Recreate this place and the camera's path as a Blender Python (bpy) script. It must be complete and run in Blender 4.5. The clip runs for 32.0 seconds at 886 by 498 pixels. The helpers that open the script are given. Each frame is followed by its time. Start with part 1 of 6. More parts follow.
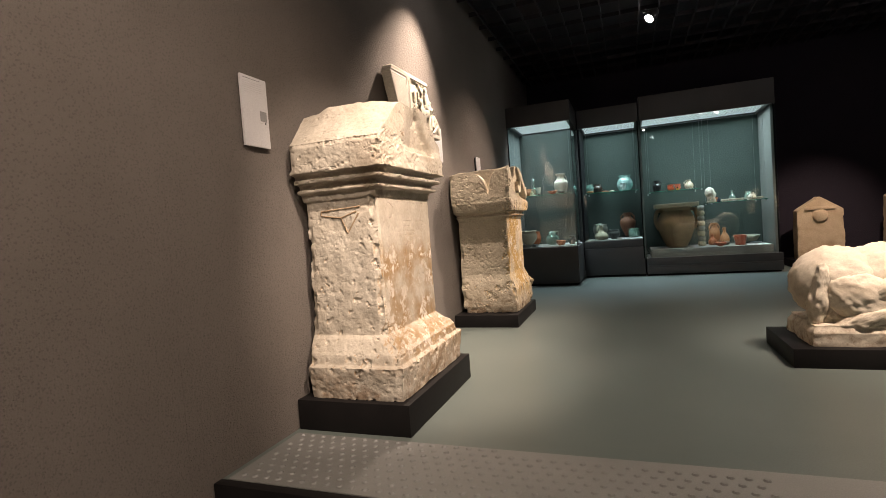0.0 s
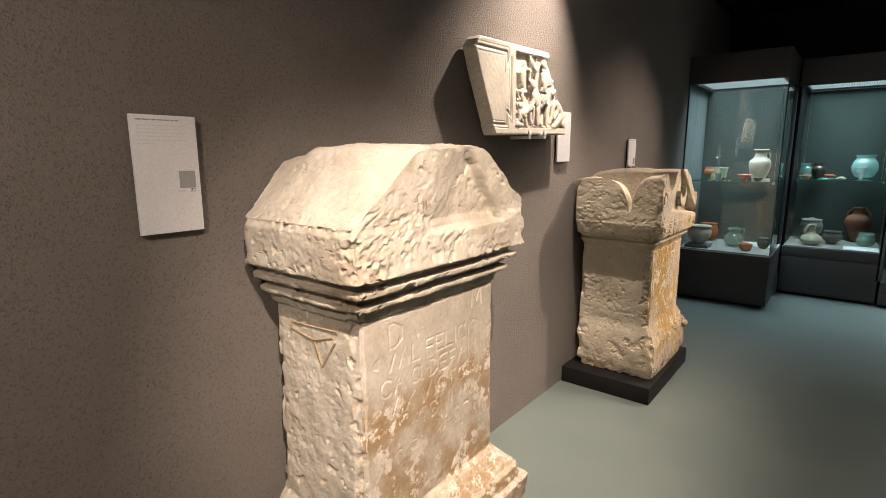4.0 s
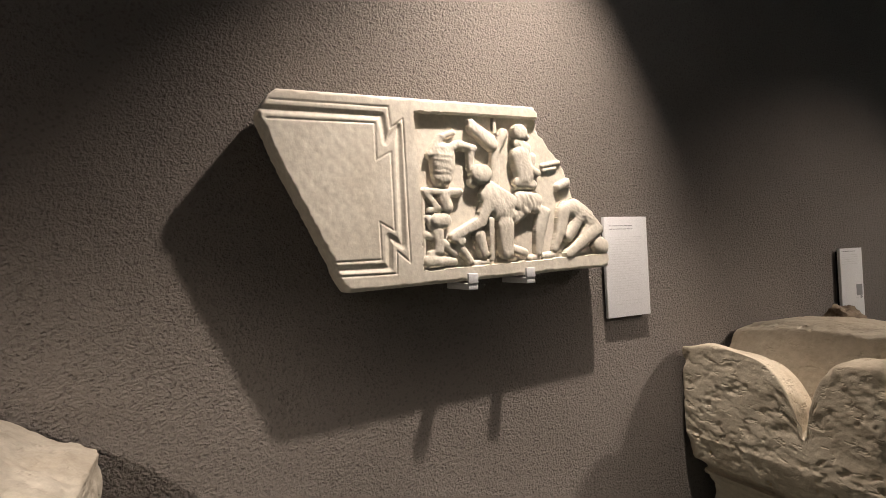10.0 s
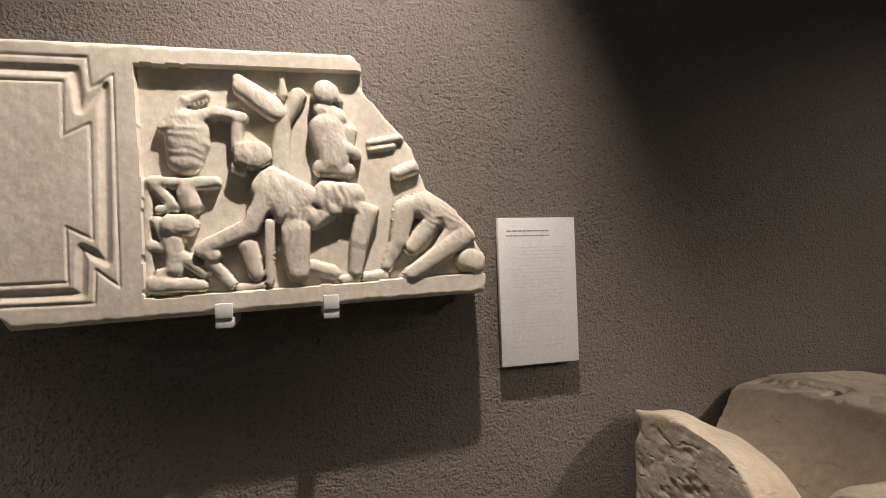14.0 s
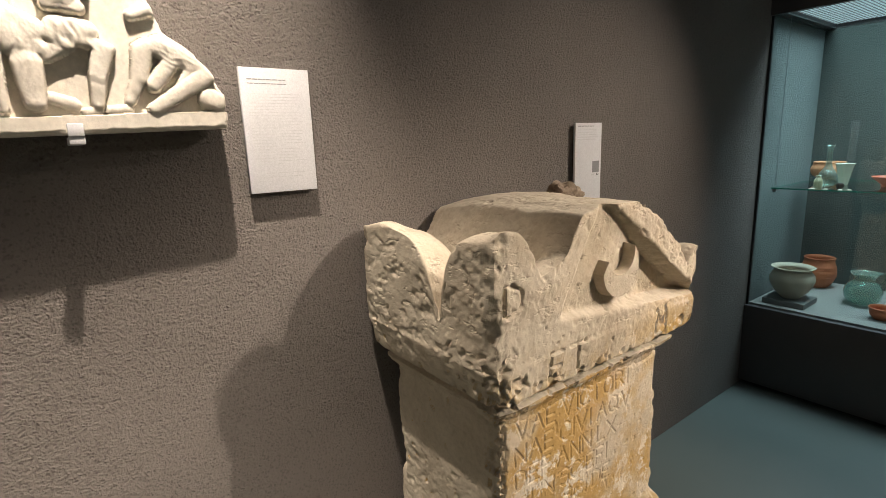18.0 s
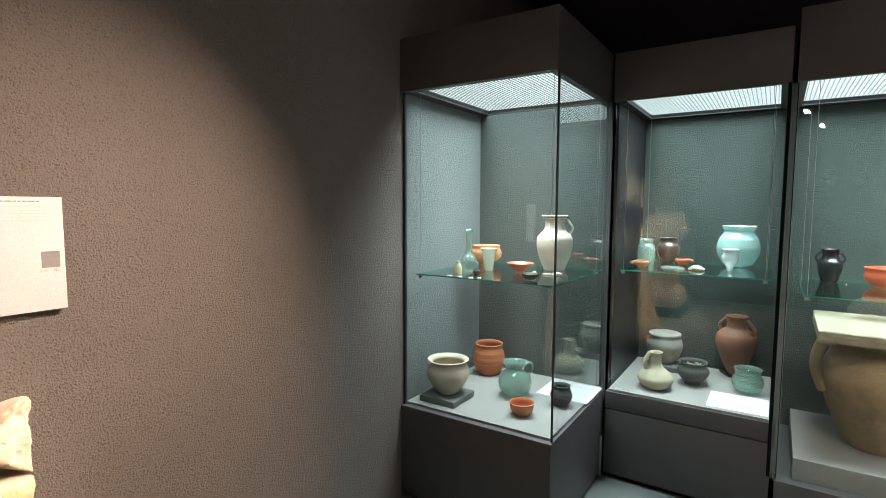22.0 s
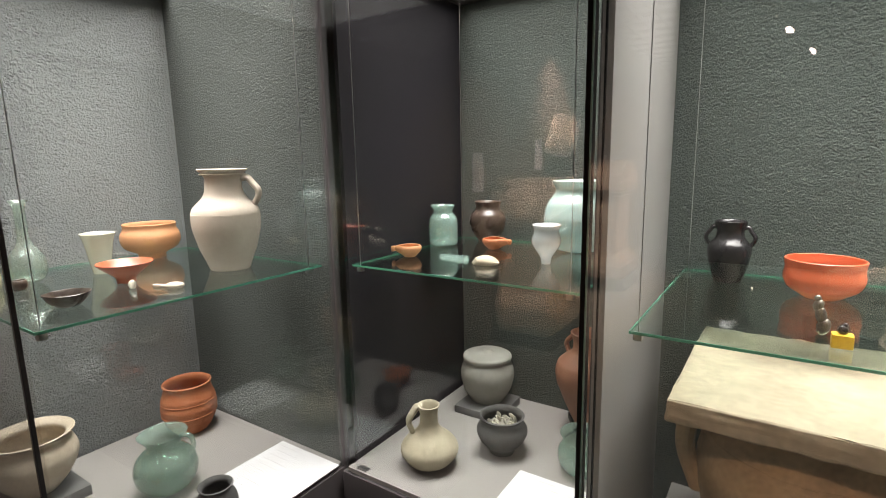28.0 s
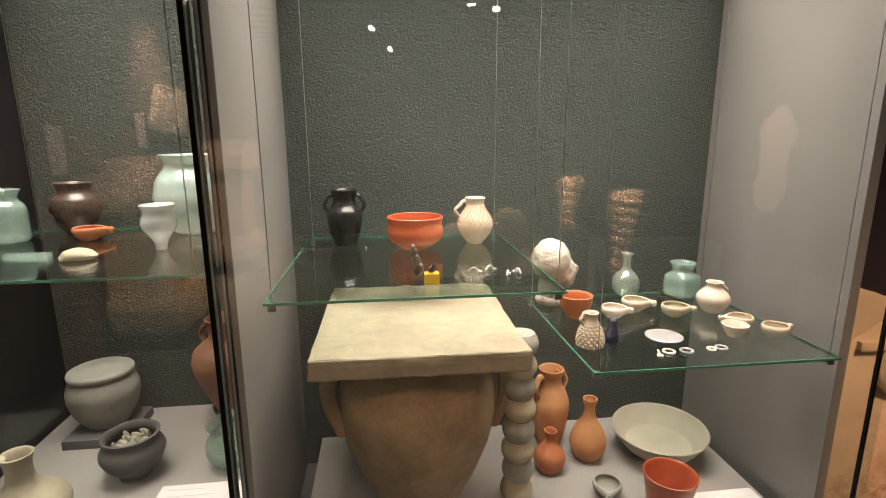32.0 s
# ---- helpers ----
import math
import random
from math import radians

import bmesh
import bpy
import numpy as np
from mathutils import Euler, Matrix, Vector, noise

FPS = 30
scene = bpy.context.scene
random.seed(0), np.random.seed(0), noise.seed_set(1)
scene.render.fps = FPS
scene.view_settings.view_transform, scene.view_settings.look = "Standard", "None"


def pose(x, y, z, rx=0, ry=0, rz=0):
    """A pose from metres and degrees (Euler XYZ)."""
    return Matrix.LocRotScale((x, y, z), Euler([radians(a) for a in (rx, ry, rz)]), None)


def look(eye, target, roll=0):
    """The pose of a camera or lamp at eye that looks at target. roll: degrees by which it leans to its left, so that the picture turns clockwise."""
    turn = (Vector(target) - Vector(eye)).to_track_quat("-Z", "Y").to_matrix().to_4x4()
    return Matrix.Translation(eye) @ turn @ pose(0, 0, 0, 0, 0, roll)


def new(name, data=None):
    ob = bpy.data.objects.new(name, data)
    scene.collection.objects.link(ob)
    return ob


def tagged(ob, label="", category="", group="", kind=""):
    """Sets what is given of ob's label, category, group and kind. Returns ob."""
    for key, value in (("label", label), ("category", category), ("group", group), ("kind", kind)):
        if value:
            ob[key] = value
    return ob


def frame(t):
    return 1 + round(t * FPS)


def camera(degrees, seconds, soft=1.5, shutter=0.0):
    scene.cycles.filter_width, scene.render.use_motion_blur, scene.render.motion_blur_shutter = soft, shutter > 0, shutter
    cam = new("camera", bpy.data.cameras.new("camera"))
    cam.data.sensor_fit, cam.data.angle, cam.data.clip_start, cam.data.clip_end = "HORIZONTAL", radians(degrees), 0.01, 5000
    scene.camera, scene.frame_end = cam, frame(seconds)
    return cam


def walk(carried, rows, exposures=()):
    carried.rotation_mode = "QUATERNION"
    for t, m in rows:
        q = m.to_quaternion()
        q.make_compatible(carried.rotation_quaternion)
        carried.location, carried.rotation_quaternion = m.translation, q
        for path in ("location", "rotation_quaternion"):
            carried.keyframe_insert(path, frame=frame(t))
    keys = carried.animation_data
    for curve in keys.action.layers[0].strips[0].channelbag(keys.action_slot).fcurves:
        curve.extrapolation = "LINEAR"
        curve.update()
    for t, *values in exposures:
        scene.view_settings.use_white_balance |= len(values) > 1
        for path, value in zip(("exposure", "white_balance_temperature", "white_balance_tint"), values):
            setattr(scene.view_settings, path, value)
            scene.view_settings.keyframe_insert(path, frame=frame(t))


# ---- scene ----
cam = camera(82.0, 32.0, soft=0.55)
PATH = [
    (0, (0.011, -0.002, 0.853), (-0.68, 1.873, 0.77), -4.2),
    (0.5, (0.0, 0.213, 0.892), (-0.747, 2.063, 0.754), -3.7),
    (1, (0.016, 0.356, 1.018), (-0.737, 2.205, 0.898), -3.6),
    (1.5, (-0.035, 0.546, 1.066), (-0.718, 2.422, 0.954), -3.5),
    (2, (-0.093, 0.636, 1.163), (-0.865, 2.474, 1.0), -3.0),
    (2.5, (-0.071, 0.753, 1.195), (-1.062, 2.481, 1.024), -1.7),
    (3, (-0.03, 0.872, 1.308), (-1.161, 2.508, 1.099), -1.8),
    (3.5, (-0.043, 1.035, 1.324), (-1.248, 2.606, 1.039), -0.7),
    (4, (-0.087, 1.174, 1.43), (-1.318, 2.708, 1.069), -0.2),
    (4.5, (-0.079, 1.275, 1.444), (-1.366, 2.732, 0.973), -0.3),
    (6.5, (0.117, 1.86, 1.446), (-1.488, 2.959, 0.985), 0.7),
    (7, (0.058, 1.944, 1.443), (-1.696, 2.804, 1.013), 1.1),
    (7.5, (0.073, 2.112, 1.455), (-1.778, 2.778, 1.09), 0.9),
    (8, (0.101, 2.332, 1.503), (-1.752, 3.02, 1.193), 0.5),
    (8.5, (0.068, 2.457, 1.514), (-1.764, 3.222, 1.275), -0.0),
    (9, (-0.122, 2.614, 1.555), (-1.912, 3.498, 1.447), -0.1),
    (9.5, (-0.303, 2.732, 1.579), (-2.082, 3.646, 1.574), -1.3),
    (10, (-0.356, 2.837, 1.581), (-2.149, 3.722, 1.613), -2.6),
    (10.5, (-0.378, 2.936, 1.598), (-2.182, 3.797, 1.663), -3.5),
    (11, (-0.359, 3.043, 1.606), (-2.193, 3.837, 1.683), -3.6),
    (11.5, (-0.346, 3.112, 1.594), (-2.203, 3.845, 1.699), -3.6),
    (12, (-0.341, 3.169, 1.598), (-2.213, 3.868, 1.679), -3.5),
    (12.5, (-0.357, 3.202, 1.586), (-2.242, 3.867, 1.65), -3.9),
    (13, (-0.431, 3.315, 1.568), (-2.337, 3.908, 1.703), -3.7),
    (13.5, (-0.547, 3.405, 1.599), (-2.456, 3.997, 1.683), -2.1),
    (15.5, (-0.335, 3.686, 1.594), (-2.283, 4.124, 1.477), -3.9),
    (16, (-0.308, 3.692, 1.596), (-2.232, 4.211, 1.42), -4.2),
    (16.5, (-0.318, 3.674, 1.591), (-2.187, 4.354, 1.373), -3.9),
    (17, (-0.29, 3.609, 1.483), (-2.09, 4.462, 1.309), -5.3),
    (17.5, (-0.254, 3.525, 1.508), (-1.918, 4.579, 1.159), -2.9),
    (18, (-0.216, 3.489, 1.495), (-1.776, 4.671, 1.084), -2.0),
    (18.5, (-0.174, 3.485, 1.49), (-1.638, 4.768, 1.029), -1.0),
    (19, (-0.051, 3.488, 1.487), (-1.374, 4.902, 0.987), -0.2),
    (19.5, (0.066, 3.469, 1.49), (-1.106, 5.01, 0.99), -0.3),
    (20, (0.137, 3.54, 1.51), (-0.871, 5.213, 1.083), -0.4),
    (20.5, (0.142, 3.758, 1.529), (-0.75, 5.522, 1.228), 0.6),
    (21, (0.116, 4.003, 1.519), (-0.793, 5.77, 1.292), 0.2),
    (21.5, (0.126, 4.298, 1.528), (-0.882, 6.015, 1.339), 0.1),
    (22, (0.155, 4.584, 1.524), (-0.935, 6.253, 1.358), 0.2),
    (22.5, (0.09, 4.899, 1.511), (-0.971, 6.592, 1.423), 0.6),
    (23, (0.024, 5.191, 1.498), (-0.961, 6.928, 1.377), 0.4),
    (23.5, (0.068, 5.473, 1.474), (-0.936, 7.198, 1.359), 0.8),
    (24, (0.139, 5.686, 1.471), (-0.882, 7.4, 1.328), 0.5),
    (24.5, (0.174, 5.88, 1.44), (-0.924, 7.543, 1.265), 1.1),
    (26.5, (0.404, 6.264, 1.479), (-0.927, 7.708, 1.103), 1.1),
    (27, (0.483, 6.306, 1.485), (-0.843, 7.755, 1.11), -0.4),
    (27.5, (0.516, 6.32, 1.487), (-0.725, 7.848, 1.136), -1.0),
    (28, (0.523, 6.332, 1.488), (-0.569, 7.973, 1.149), -1.1),
    (28.5, (0.514, 6.345, 1.492), (-0.385, 8.099, 1.154), -1.1),
    (29, (0.51, 6.35, 1.493), (-0.181, 8.196, 1.158), -1.2),
    (29.5, (0.509, 6.351, 1.491), (-0.001, 8.253, 1.144), -1.1),
    (30, (0.509, 6.358, 1.486), (0.127, 8.289, 1.132), -1.0),
    (30.5, (0.506, 6.352, 1.489), (0.26, 8.303, 1.125), -1.0),
    (31, (0.514, 6.357, 1.486), (0.409, 8.316, 1.097), -0.9),
    (31.5, (0.517, 6.353, 1.482), (0.578, 8.31, 1.074), -0.3),
    (32, (0.53, 6.358, 1.463), (0.76, 8.298, 1.036), -0.3),
]
walk(cam, [(t, look(eye, target, roll)) for t, eye, target, roll in PATH], exposures=[
    (0.0, 0.8, 6250, 21), (2.0, 0.8, 6050, 17), (4.5, 0.6, 5950, 18), (6.5, 0.35, 5800, 17), (9.0, 0.22, 5750, 15), (11.0, -0.38, 5650, 15), (13.0, -0.55, 5650, 15), (16.0, 0.0, 5750, 17),
    (17.5, 0.4, 5750, 13), (20.0, 0.83, 5900, 17), (21.0, 1.4, 6250, 20), (22.3, 1.68, 6600, 27), (23.0, 0.95, 5700, 8), (24.0, 0.85, 6500, 24), (24.5, 0.9, 6600, 28),
    (26.5, 1.35, 7400, 45), (28.0, 1.3, 7900, 50), (30.0, 1.15, 8700, 54), (32.0, 1.0, 9100, 54)])

# ---- world and lamps ----
world = bpy.data.worlds.new("world")
world.use_nodes = True
world.node_tree.nodes["Background"].inputs[0].default_value = (0.012, 0.008, 0.014, 1)
world.node_tree.nodes["Background"].inputs[1].default_value = 0.15
scene.world = world

WARM = (1.0, 0.80, 0.58)
CEIL = 3.0


def spot(eye, target, watts, degrees, blend=0.6, size=0.016, colour=WARM):
    data = bpy.data.lights.new("spot_lamp", "SPOT")
    data.energy, data.color, data.spot_size, data.spot_blend, data.shadow_soft_size = watts, colour, radians(degrees), blend, size
    ob = new("spot_lamp", data)
    ob.matrix_world = look(eye, target)
    return ob


SPOTS = [
    ((0.43, 1.04, 2.88), (-1.30, 2.78, 0.30), 440, 42),
    ((-0.95, 3.74, 2.88), (-1.41, 3.36, 1.00), 250, 73),
    ((0.30, 5.98, 2.88), (-1.30, 4.85, 0.75), 165, 60),
    ((1.42, 5.92, 2.88), (-1.12, 4.22, 0.60), 330, 36),
    ((1.90, 2.20, 2.88), (1.50, 3.35, 0.35), 260, 40),
    ((2.60, 6.20, 2.88), (2.40, 7.80, 0.6), 200, 44),
    # added wash for the stair wall; no lamp known here
    ((0.70, -0.60, 2.88), (-1.43, 1.00, 0.80), 225, 68),
    # added to brighten the storage jar, position assumed
    ((0.95, 5.30, 2.88), (0.75, 7.75, 0.50), 42, 36),
    # added fill over the middle of the floor
    ((1.30, 4.90, 2.88), (1.00, 4.60, 0.0), 60, 84),
    # added, unseen: lifts the twisted columns so the glass mirrors them
    ((1.70, 5.60, 2.88), (2.32, 4.36, 0.85), 750, 30),
    # added, unseen: lights the torso
    ((2.55, 6.10, 2.88), (3.37, 4.97, 1.30), 110, 30),
    # added wide fill for the floor near the stairs
    ((1.60, 2.30, 2.88), (1.60, 2.30, 0.0), 165, 100),
]
for eye, target, watts, degrees in SPOTS:
    spot(eye, target, watts, degrees, 0.95)


def case_lamp(xa, xb, ya, yb, z, watts):
    """The light of a showcase's ceiling panel, which its louvre throws downwards."""
    data = bpy.data.lights.new("case_lamp", "AREA")
    data.shape, data.size, data.size_y, data.spread = "RECTANGLE", xb - xa, yb - ya, radians(105)
    data.energy, data.color = watts, (0.80, 1.0, 0.97)
    new("case_lamp", data).location = ((xa + xb) / 2, (ya + yb) / 2, z)


# ---- materials ----
def nodes_of(name):
    m = bpy.data.materials.new(name)
    m.use_nodes = True
    nt = m.node_tree
    return m, nt, nt.nodes, nt.links, nt.nodes["Principled BSDF"]


def ramp(ns, stops):
    r = ns.new("ShaderNodeValToRGB")
    els = r.color_ramp.elements
    while len(els) < len(stops):
        els.new(0.5)
    for e, (p, c) in zip(els, stops):
        e.position, e.color = p, (*c, 1) if len(c) == 3 else c
    return r


def noise_tex(ns, ls, scale, detail=6, rough=0.6, coord=None, vec=None):
    n = ns.new("ShaderNodeTexNoise")
    n.inputs["Scale"].default_value, n.inputs["Detail"].default_value, n.inputs["Roughness"].default_value = scale, detail, rough
    ls.new(vec if vec else coord.outputs["Object"], n.inputs["Vector"])
    return n


def mix(ns, ls, kind, fac, a, b):
    """Mixes two colours; each of fac, a and b is a socket or a value."""
    m = ns.new("ShaderNodeMix")
    m.data_type, m.blend_type = "RGBA", kind
    for sock, v in ((m.inputs[0], fac), (m.inputs[6], a), (m.inputs[7], b)):
        if isinstance(v, bpy.types.NodeSocket):
            ls.new(v, sock)
        else:
            sock.default_value = (*v, 1) if isinstance(v, tuple) else v
    return m.outputs[2]


def bump(ns, ls, p, height, strength, distance, prev=None):
    b = ns.new("ShaderNodeBump")
    b.inputs["Strength"].default_value, b.inputs["Distance"].default_value = strength, distance
    ls.new(height, b.inputs["Height"])
    if prev:
        ls.new(prev, b.inputs["Normal"])
    ls.new(b.outputs[0], p.inputs["Normal"])
    return b.outputs[0]


def surface(name, dark, light, scale=6, rough=(0.6, 0.8), fine=120, relief=0.0015, metal=0.0, random_tone=0.0, coat=0.0, streak=None):
    """A mottled solid surface: two tones over a coarse noise, a fine grain, and a grain bump."""
    m, nt, ns, ls, p = nodes_of(name)
    co = ns.new("ShaderNodeTexCoord")
    a, f = noise_tex(ns, ls, scale, 5, 0.62, co), noise_tex(ns, ls, fine, 4, 0.6, co)
    r = ramp(ns, [(0.32, dark), (0.68, light)])
    ls.new(a.outputs[0], r.inputs[0])
    g = ramp(ns, [(0.3, (0.86,) * 3), (0.7, (1.08,) * 3)])
    ls.new(f.outputs[0], g.inputs[0])
    col = mix(ns, ls, "MULTIPLY", 1.0, r.outputs[0], g.outputs[0])
    if random_tone:
        info = ns.new("ShaderNodeObjectInfo")
        v = ramp(ns, [(0.0, (1 - random_tone,) * 3), (1.0, (1 + random_tone,) * 3)])
        ls.new(info.outputs["Random"], v.inputs[0])
        col = mix(ns, ls, "MULTIPLY", 1.0, col, v.outputs[0])
    ls.new(col, p.inputs["Base Color"])
    rr = ns.new("ShaderNodeMapRange")
    rr.inputs[3].default_value, rr.inputs[4].default_value = rough
    ls.new(a.outputs[0], rr.inputs[0])
    ls.new(rr.outputs[0], p.inputs["Roughness"])
    p.inputs["Metallic"].default_value = metal
    p.inputs["Coat Weight"].default_value = coat
    if relief:
        n1 = bump(ns, ls, p, f.outputs[0], 0.5, relief)
        bump(ns, ls, p, a.outputs[0], 0.4, relief * 3, n1)
    return m


def stucco(name, dark, light, grain=190, depth=0.0030, pit_shade=0.065):
    """Rough sprayed plaster: crowded grit with small torn pits between the grains, their shade painted into the colour.
    """
    m, nt, ns, ls, p = nodes_of(name)
    co = ns.new("ShaderNodeTexCoord")
    big, lump, tiny = noise_tex(ns, ls, 0.9, 4, 0.6, co), noise_tex(ns, ls, grain * 0.42, 3, 0.6, co), noise_tex(ns, ls, grain * 2.2, 2, 0.6, co)
    r = ramp(ns, [(0.3, dark), (0.7, light)])
    ls.new(big.outputs[0], r.inputs[0])
    bent = ns.new("ShaderNodeVectorMath")
    bent.operation = "MULTIPLY_ADD"
    ls.new(lump.outputs[1], bent.inputs[0])
    bent.inputs[1].default_value = (0.012, 0.012, 0.012)
    ls.new(co.outputs["Object"], bent.inputs[2])
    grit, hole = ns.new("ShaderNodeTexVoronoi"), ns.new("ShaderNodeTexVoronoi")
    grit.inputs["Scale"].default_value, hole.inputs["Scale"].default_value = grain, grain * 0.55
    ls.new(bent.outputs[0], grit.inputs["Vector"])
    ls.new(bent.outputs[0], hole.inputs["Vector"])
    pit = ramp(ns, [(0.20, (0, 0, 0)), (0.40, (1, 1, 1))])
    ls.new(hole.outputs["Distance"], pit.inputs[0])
    # darkens the pits in the base colour, as painted shade
    col = mix(ns, ls, "MULTIPLY", 1.0, r.outputs[0], mix(ns, ls, "MIX", pit.outputs[0], (1 - pit_shade * 2.4,) * 3, (1.05, 1.05, 1.05)))
    scuff = noise_tex(ns, ls, 3.2, 8, 0.75, co)
    sr = ramp(ns, [(0.70, (0, 0, 0)), (0.80, (0.5, 0.5, 0.5))])
    ls.new(scuff.outputs[0], sr.inputs[0])
    col = mix(ns, ls, "MIX", sr.outputs[0], col, tuple(min(1, c * 1.35) for c in light))
    ls.new(col, p.inputs["Base Color"])
    p.inputs["Roughness"].default_value = 0.88
    p.inputs["Specular IOR Level"].default_value = 0.25
    dome = ramp(ns, [(0.0, (1, 1, 1)), (0.75, (0, 0, 0))])
    ls.new(grit.outputs["Distance"], dome.inputs[0])
    n1 = bump(ns, ls, p, pit.outputs[0], 0.8, depth * 0.55)
    n2 = bump(ns, ls, p, tiny.outputs[0], 0.8, depth * 0.7, n1)
    n3 = bump(ns, ls, p, dome.outputs[0], 0.7, depth * 0.8, n2)
    bump(ns, ls, p, lump.outputs[0], 0.8, depth * 1.6, n3)
    return m


def weathered_stone(name, base, light, ochre, amount, lichen, pit=0.003, upper=0.70):
    """Cut limestone: mottling, brown weathering, an ochre patina on the inscribed face, pale lime crusts, dirt near the foot."""
    m, nt, ns, ls, p = nodes_of(name)
    co, geo = ns.new("ShaderNodeTexCoord"), ns.new("ShaderNodeNewGeometry")
    a, b, f = noise_tex(ns, ls, 5.5, 8, 0.68, co), noise_tex(ns, ls, 2.1, 6, 0.6, co), noise_tex(ns, ls, 70, 6, 0.7, co)
    r = ramp(ns, [(0.30, base), (0.66, light)])
    ls.new(a.outputs[0], r.inputs[0])
    brown = ramp(ns, [(0.52, (0, 0, 0)), (0.72, (0.75, 0.75, 0.75))])
    ls.new(b.outputs[0], brown.inputs[0])
    col = mix(ns, ls, "MIX", brown.outputs[0], r.outputs[0], tuple(c * 0.62 for c in (base[0] * 1.1, base[1] * 0.95, base[2] * 0.8)))
    sep = ns.new("ShaderNodeSeparateXYZ")
    ls.new(geo.outputs["True Normal"], sep.inputs[0])
    pos = ns.new("ShaderNodeSeparateXYZ")
    ls.new(co.outputs["Object"], pos.inputs[0])
    face = ns.new("ShaderNodeMapRange")
    face.inputs[1].default_value, face.inputs[2].default_value, face.inputs[4].default_value = 0.45, 0.75, amount
    ls.new(sep.outputs["X"], face.inputs[0])
    die = ramp(ns, [(0.0, (0.15,) * 3), (0.18, (1, 1, 1)), (upper, (1, 1, 1)), (upper + 0.09, (0.12,) * 3)])
    zr = ns.new("ShaderNodeMapRange")
    zr.inputs[1].default_value, zr.inputs[2].default_value = 0.1, 1.35
    ls.new(pos.outputs["Z"], zr.inputs[0])
    ls.new(zr.outputs[0], die.inputs[0])
    pat = noise_tex(ns, ls, 4.0, 7, 0.62, co)
    pr = ramp(ns, [(0.40, (0.12,) * 3), (0.57, (1, 1, 1))])
    ls.new(pat.outputs[0], pr.inputs[0])
    k = mix(ns, ls, "MULTIPLY", 1.0, pr.outputs[0], die.outputs[0])
    k = mix(ns, ls, "MULTIPLY", 1.0, k, face.outputs[0])
    col = mix(ns, ls, "MIX", k, col, ochre)
    crust = noise_tex(ns, ls, 13, 9, 0.78, co)
    cr = ramp(ns, [(0.530, (0, 0, 0)), (0.555, (0.95,) * 3)])
    ls.new(crust.outputs[0], cr.inputs[0])
    ck = mix(ns, ls, "MULTIPLY", 1.0, cr.outputs[0], k)
    col = mix(ns, ls, "MIX", ck, col, lichen)
    g = ramp(ns, [(0.28, (0.85,) * 3), (0.60, (1.04,) * 3)])
    ls.new(f.outputs[0], g.inputs[0])
    col = mix(ns, ls, "MULTIPLY", 1.0, col, g.outputs[0])
    foot = ns.new("ShaderNodeMapRange")
    foot.inputs[1].default_value, foot.inputs[2].default_value, foot.inputs[3].default_value, foot.inputs[4].default_value = 0.12, 0.34, 0.75, 0.0
    ls.new(pos.outputs["Z"], foot.inputs[0])
    soil = noise_tex(ns, ls, 14, 8, 0.75, co)
    so = ramp(ns, [(0.46, (0, 0, 0)), (0.60, (1, 1, 1))])
    ls.new(soil.outputs[0], so.inputs[0])
    col = mix(ns, ls, "MIX", mix(ns, ls, "MULTIPLY", 1.0, so.outputs[0], foot.outputs[0]), col, (0.20, 0.115, 0.055))
    ls.new(col, p.inputs["Base Color"])
    p.inputs["Roughness"].default_value = 0.9
    p.inputs["Specular IOR Level"].default_value = 0.2
    v = ns.new("ShaderNodeTexVoronoi")
    v.inputs["Scale"].default_value = 42
    ls.new(co.outputs["Object"], v.inputs["Vector"])
    n1 = bump(ns, ls, p, f.outputs[0], 0.40, pit * 0.5)
    n2 = bump(ns, ls, p, a.outputs[0], 0.45, pit * 2, n1)
    vr = ramp(ns, [(0.0, (0, 0, 0)), (0.22, (1, 1, 1))])
    ls.new(v.outputs["Distance"], vr.inputs[0])
    n3 = bump(ns, ls, p, vr.outputs[0], 0.3, pit * 0.5, n2)
    mp = ns.new("ShaderNodeMapping")
    mp.inputs["Rotation"].default_value, mp.inputs["Scale"].default_value = (radians(42), 0, radians(10)), (24, 22, 44)
    ls.new(co.outputs["Object"], mp.inputs["Vector"])
    gouge = noise_tex(ns, ls, 1.0, 3, 0.55, vec=mp.outputs[0])
    gr = ramp(ns, [(0.26, (0, 0, 0)), (0.40, (1, 1, 1))])
    ls.new(gouge.outputs[0], gr.inputs[0])
    high = ns.new("ShaderNodeMapRange")
    high.inputs[1].default_value, high.inputs[2].default_value, high.inputs[3].default_value, high.inputs[4].default_value = 0.98, 1.12, 0.25, 1.0
    ls.new(pos.outputs["Z"], high.inputs[0])
    gb = ns.new("ShaderNodeMath")
    gb.operation = "MULTIPLY"
    ls.new(gr.outputs[0], gb.inputs[0])
    ls.new(high.outputs[0], gb.inputs[1])
    bump(ns, ls, p, gb.outputs[0], 0.40, pit * 1.6, n3)
    return m


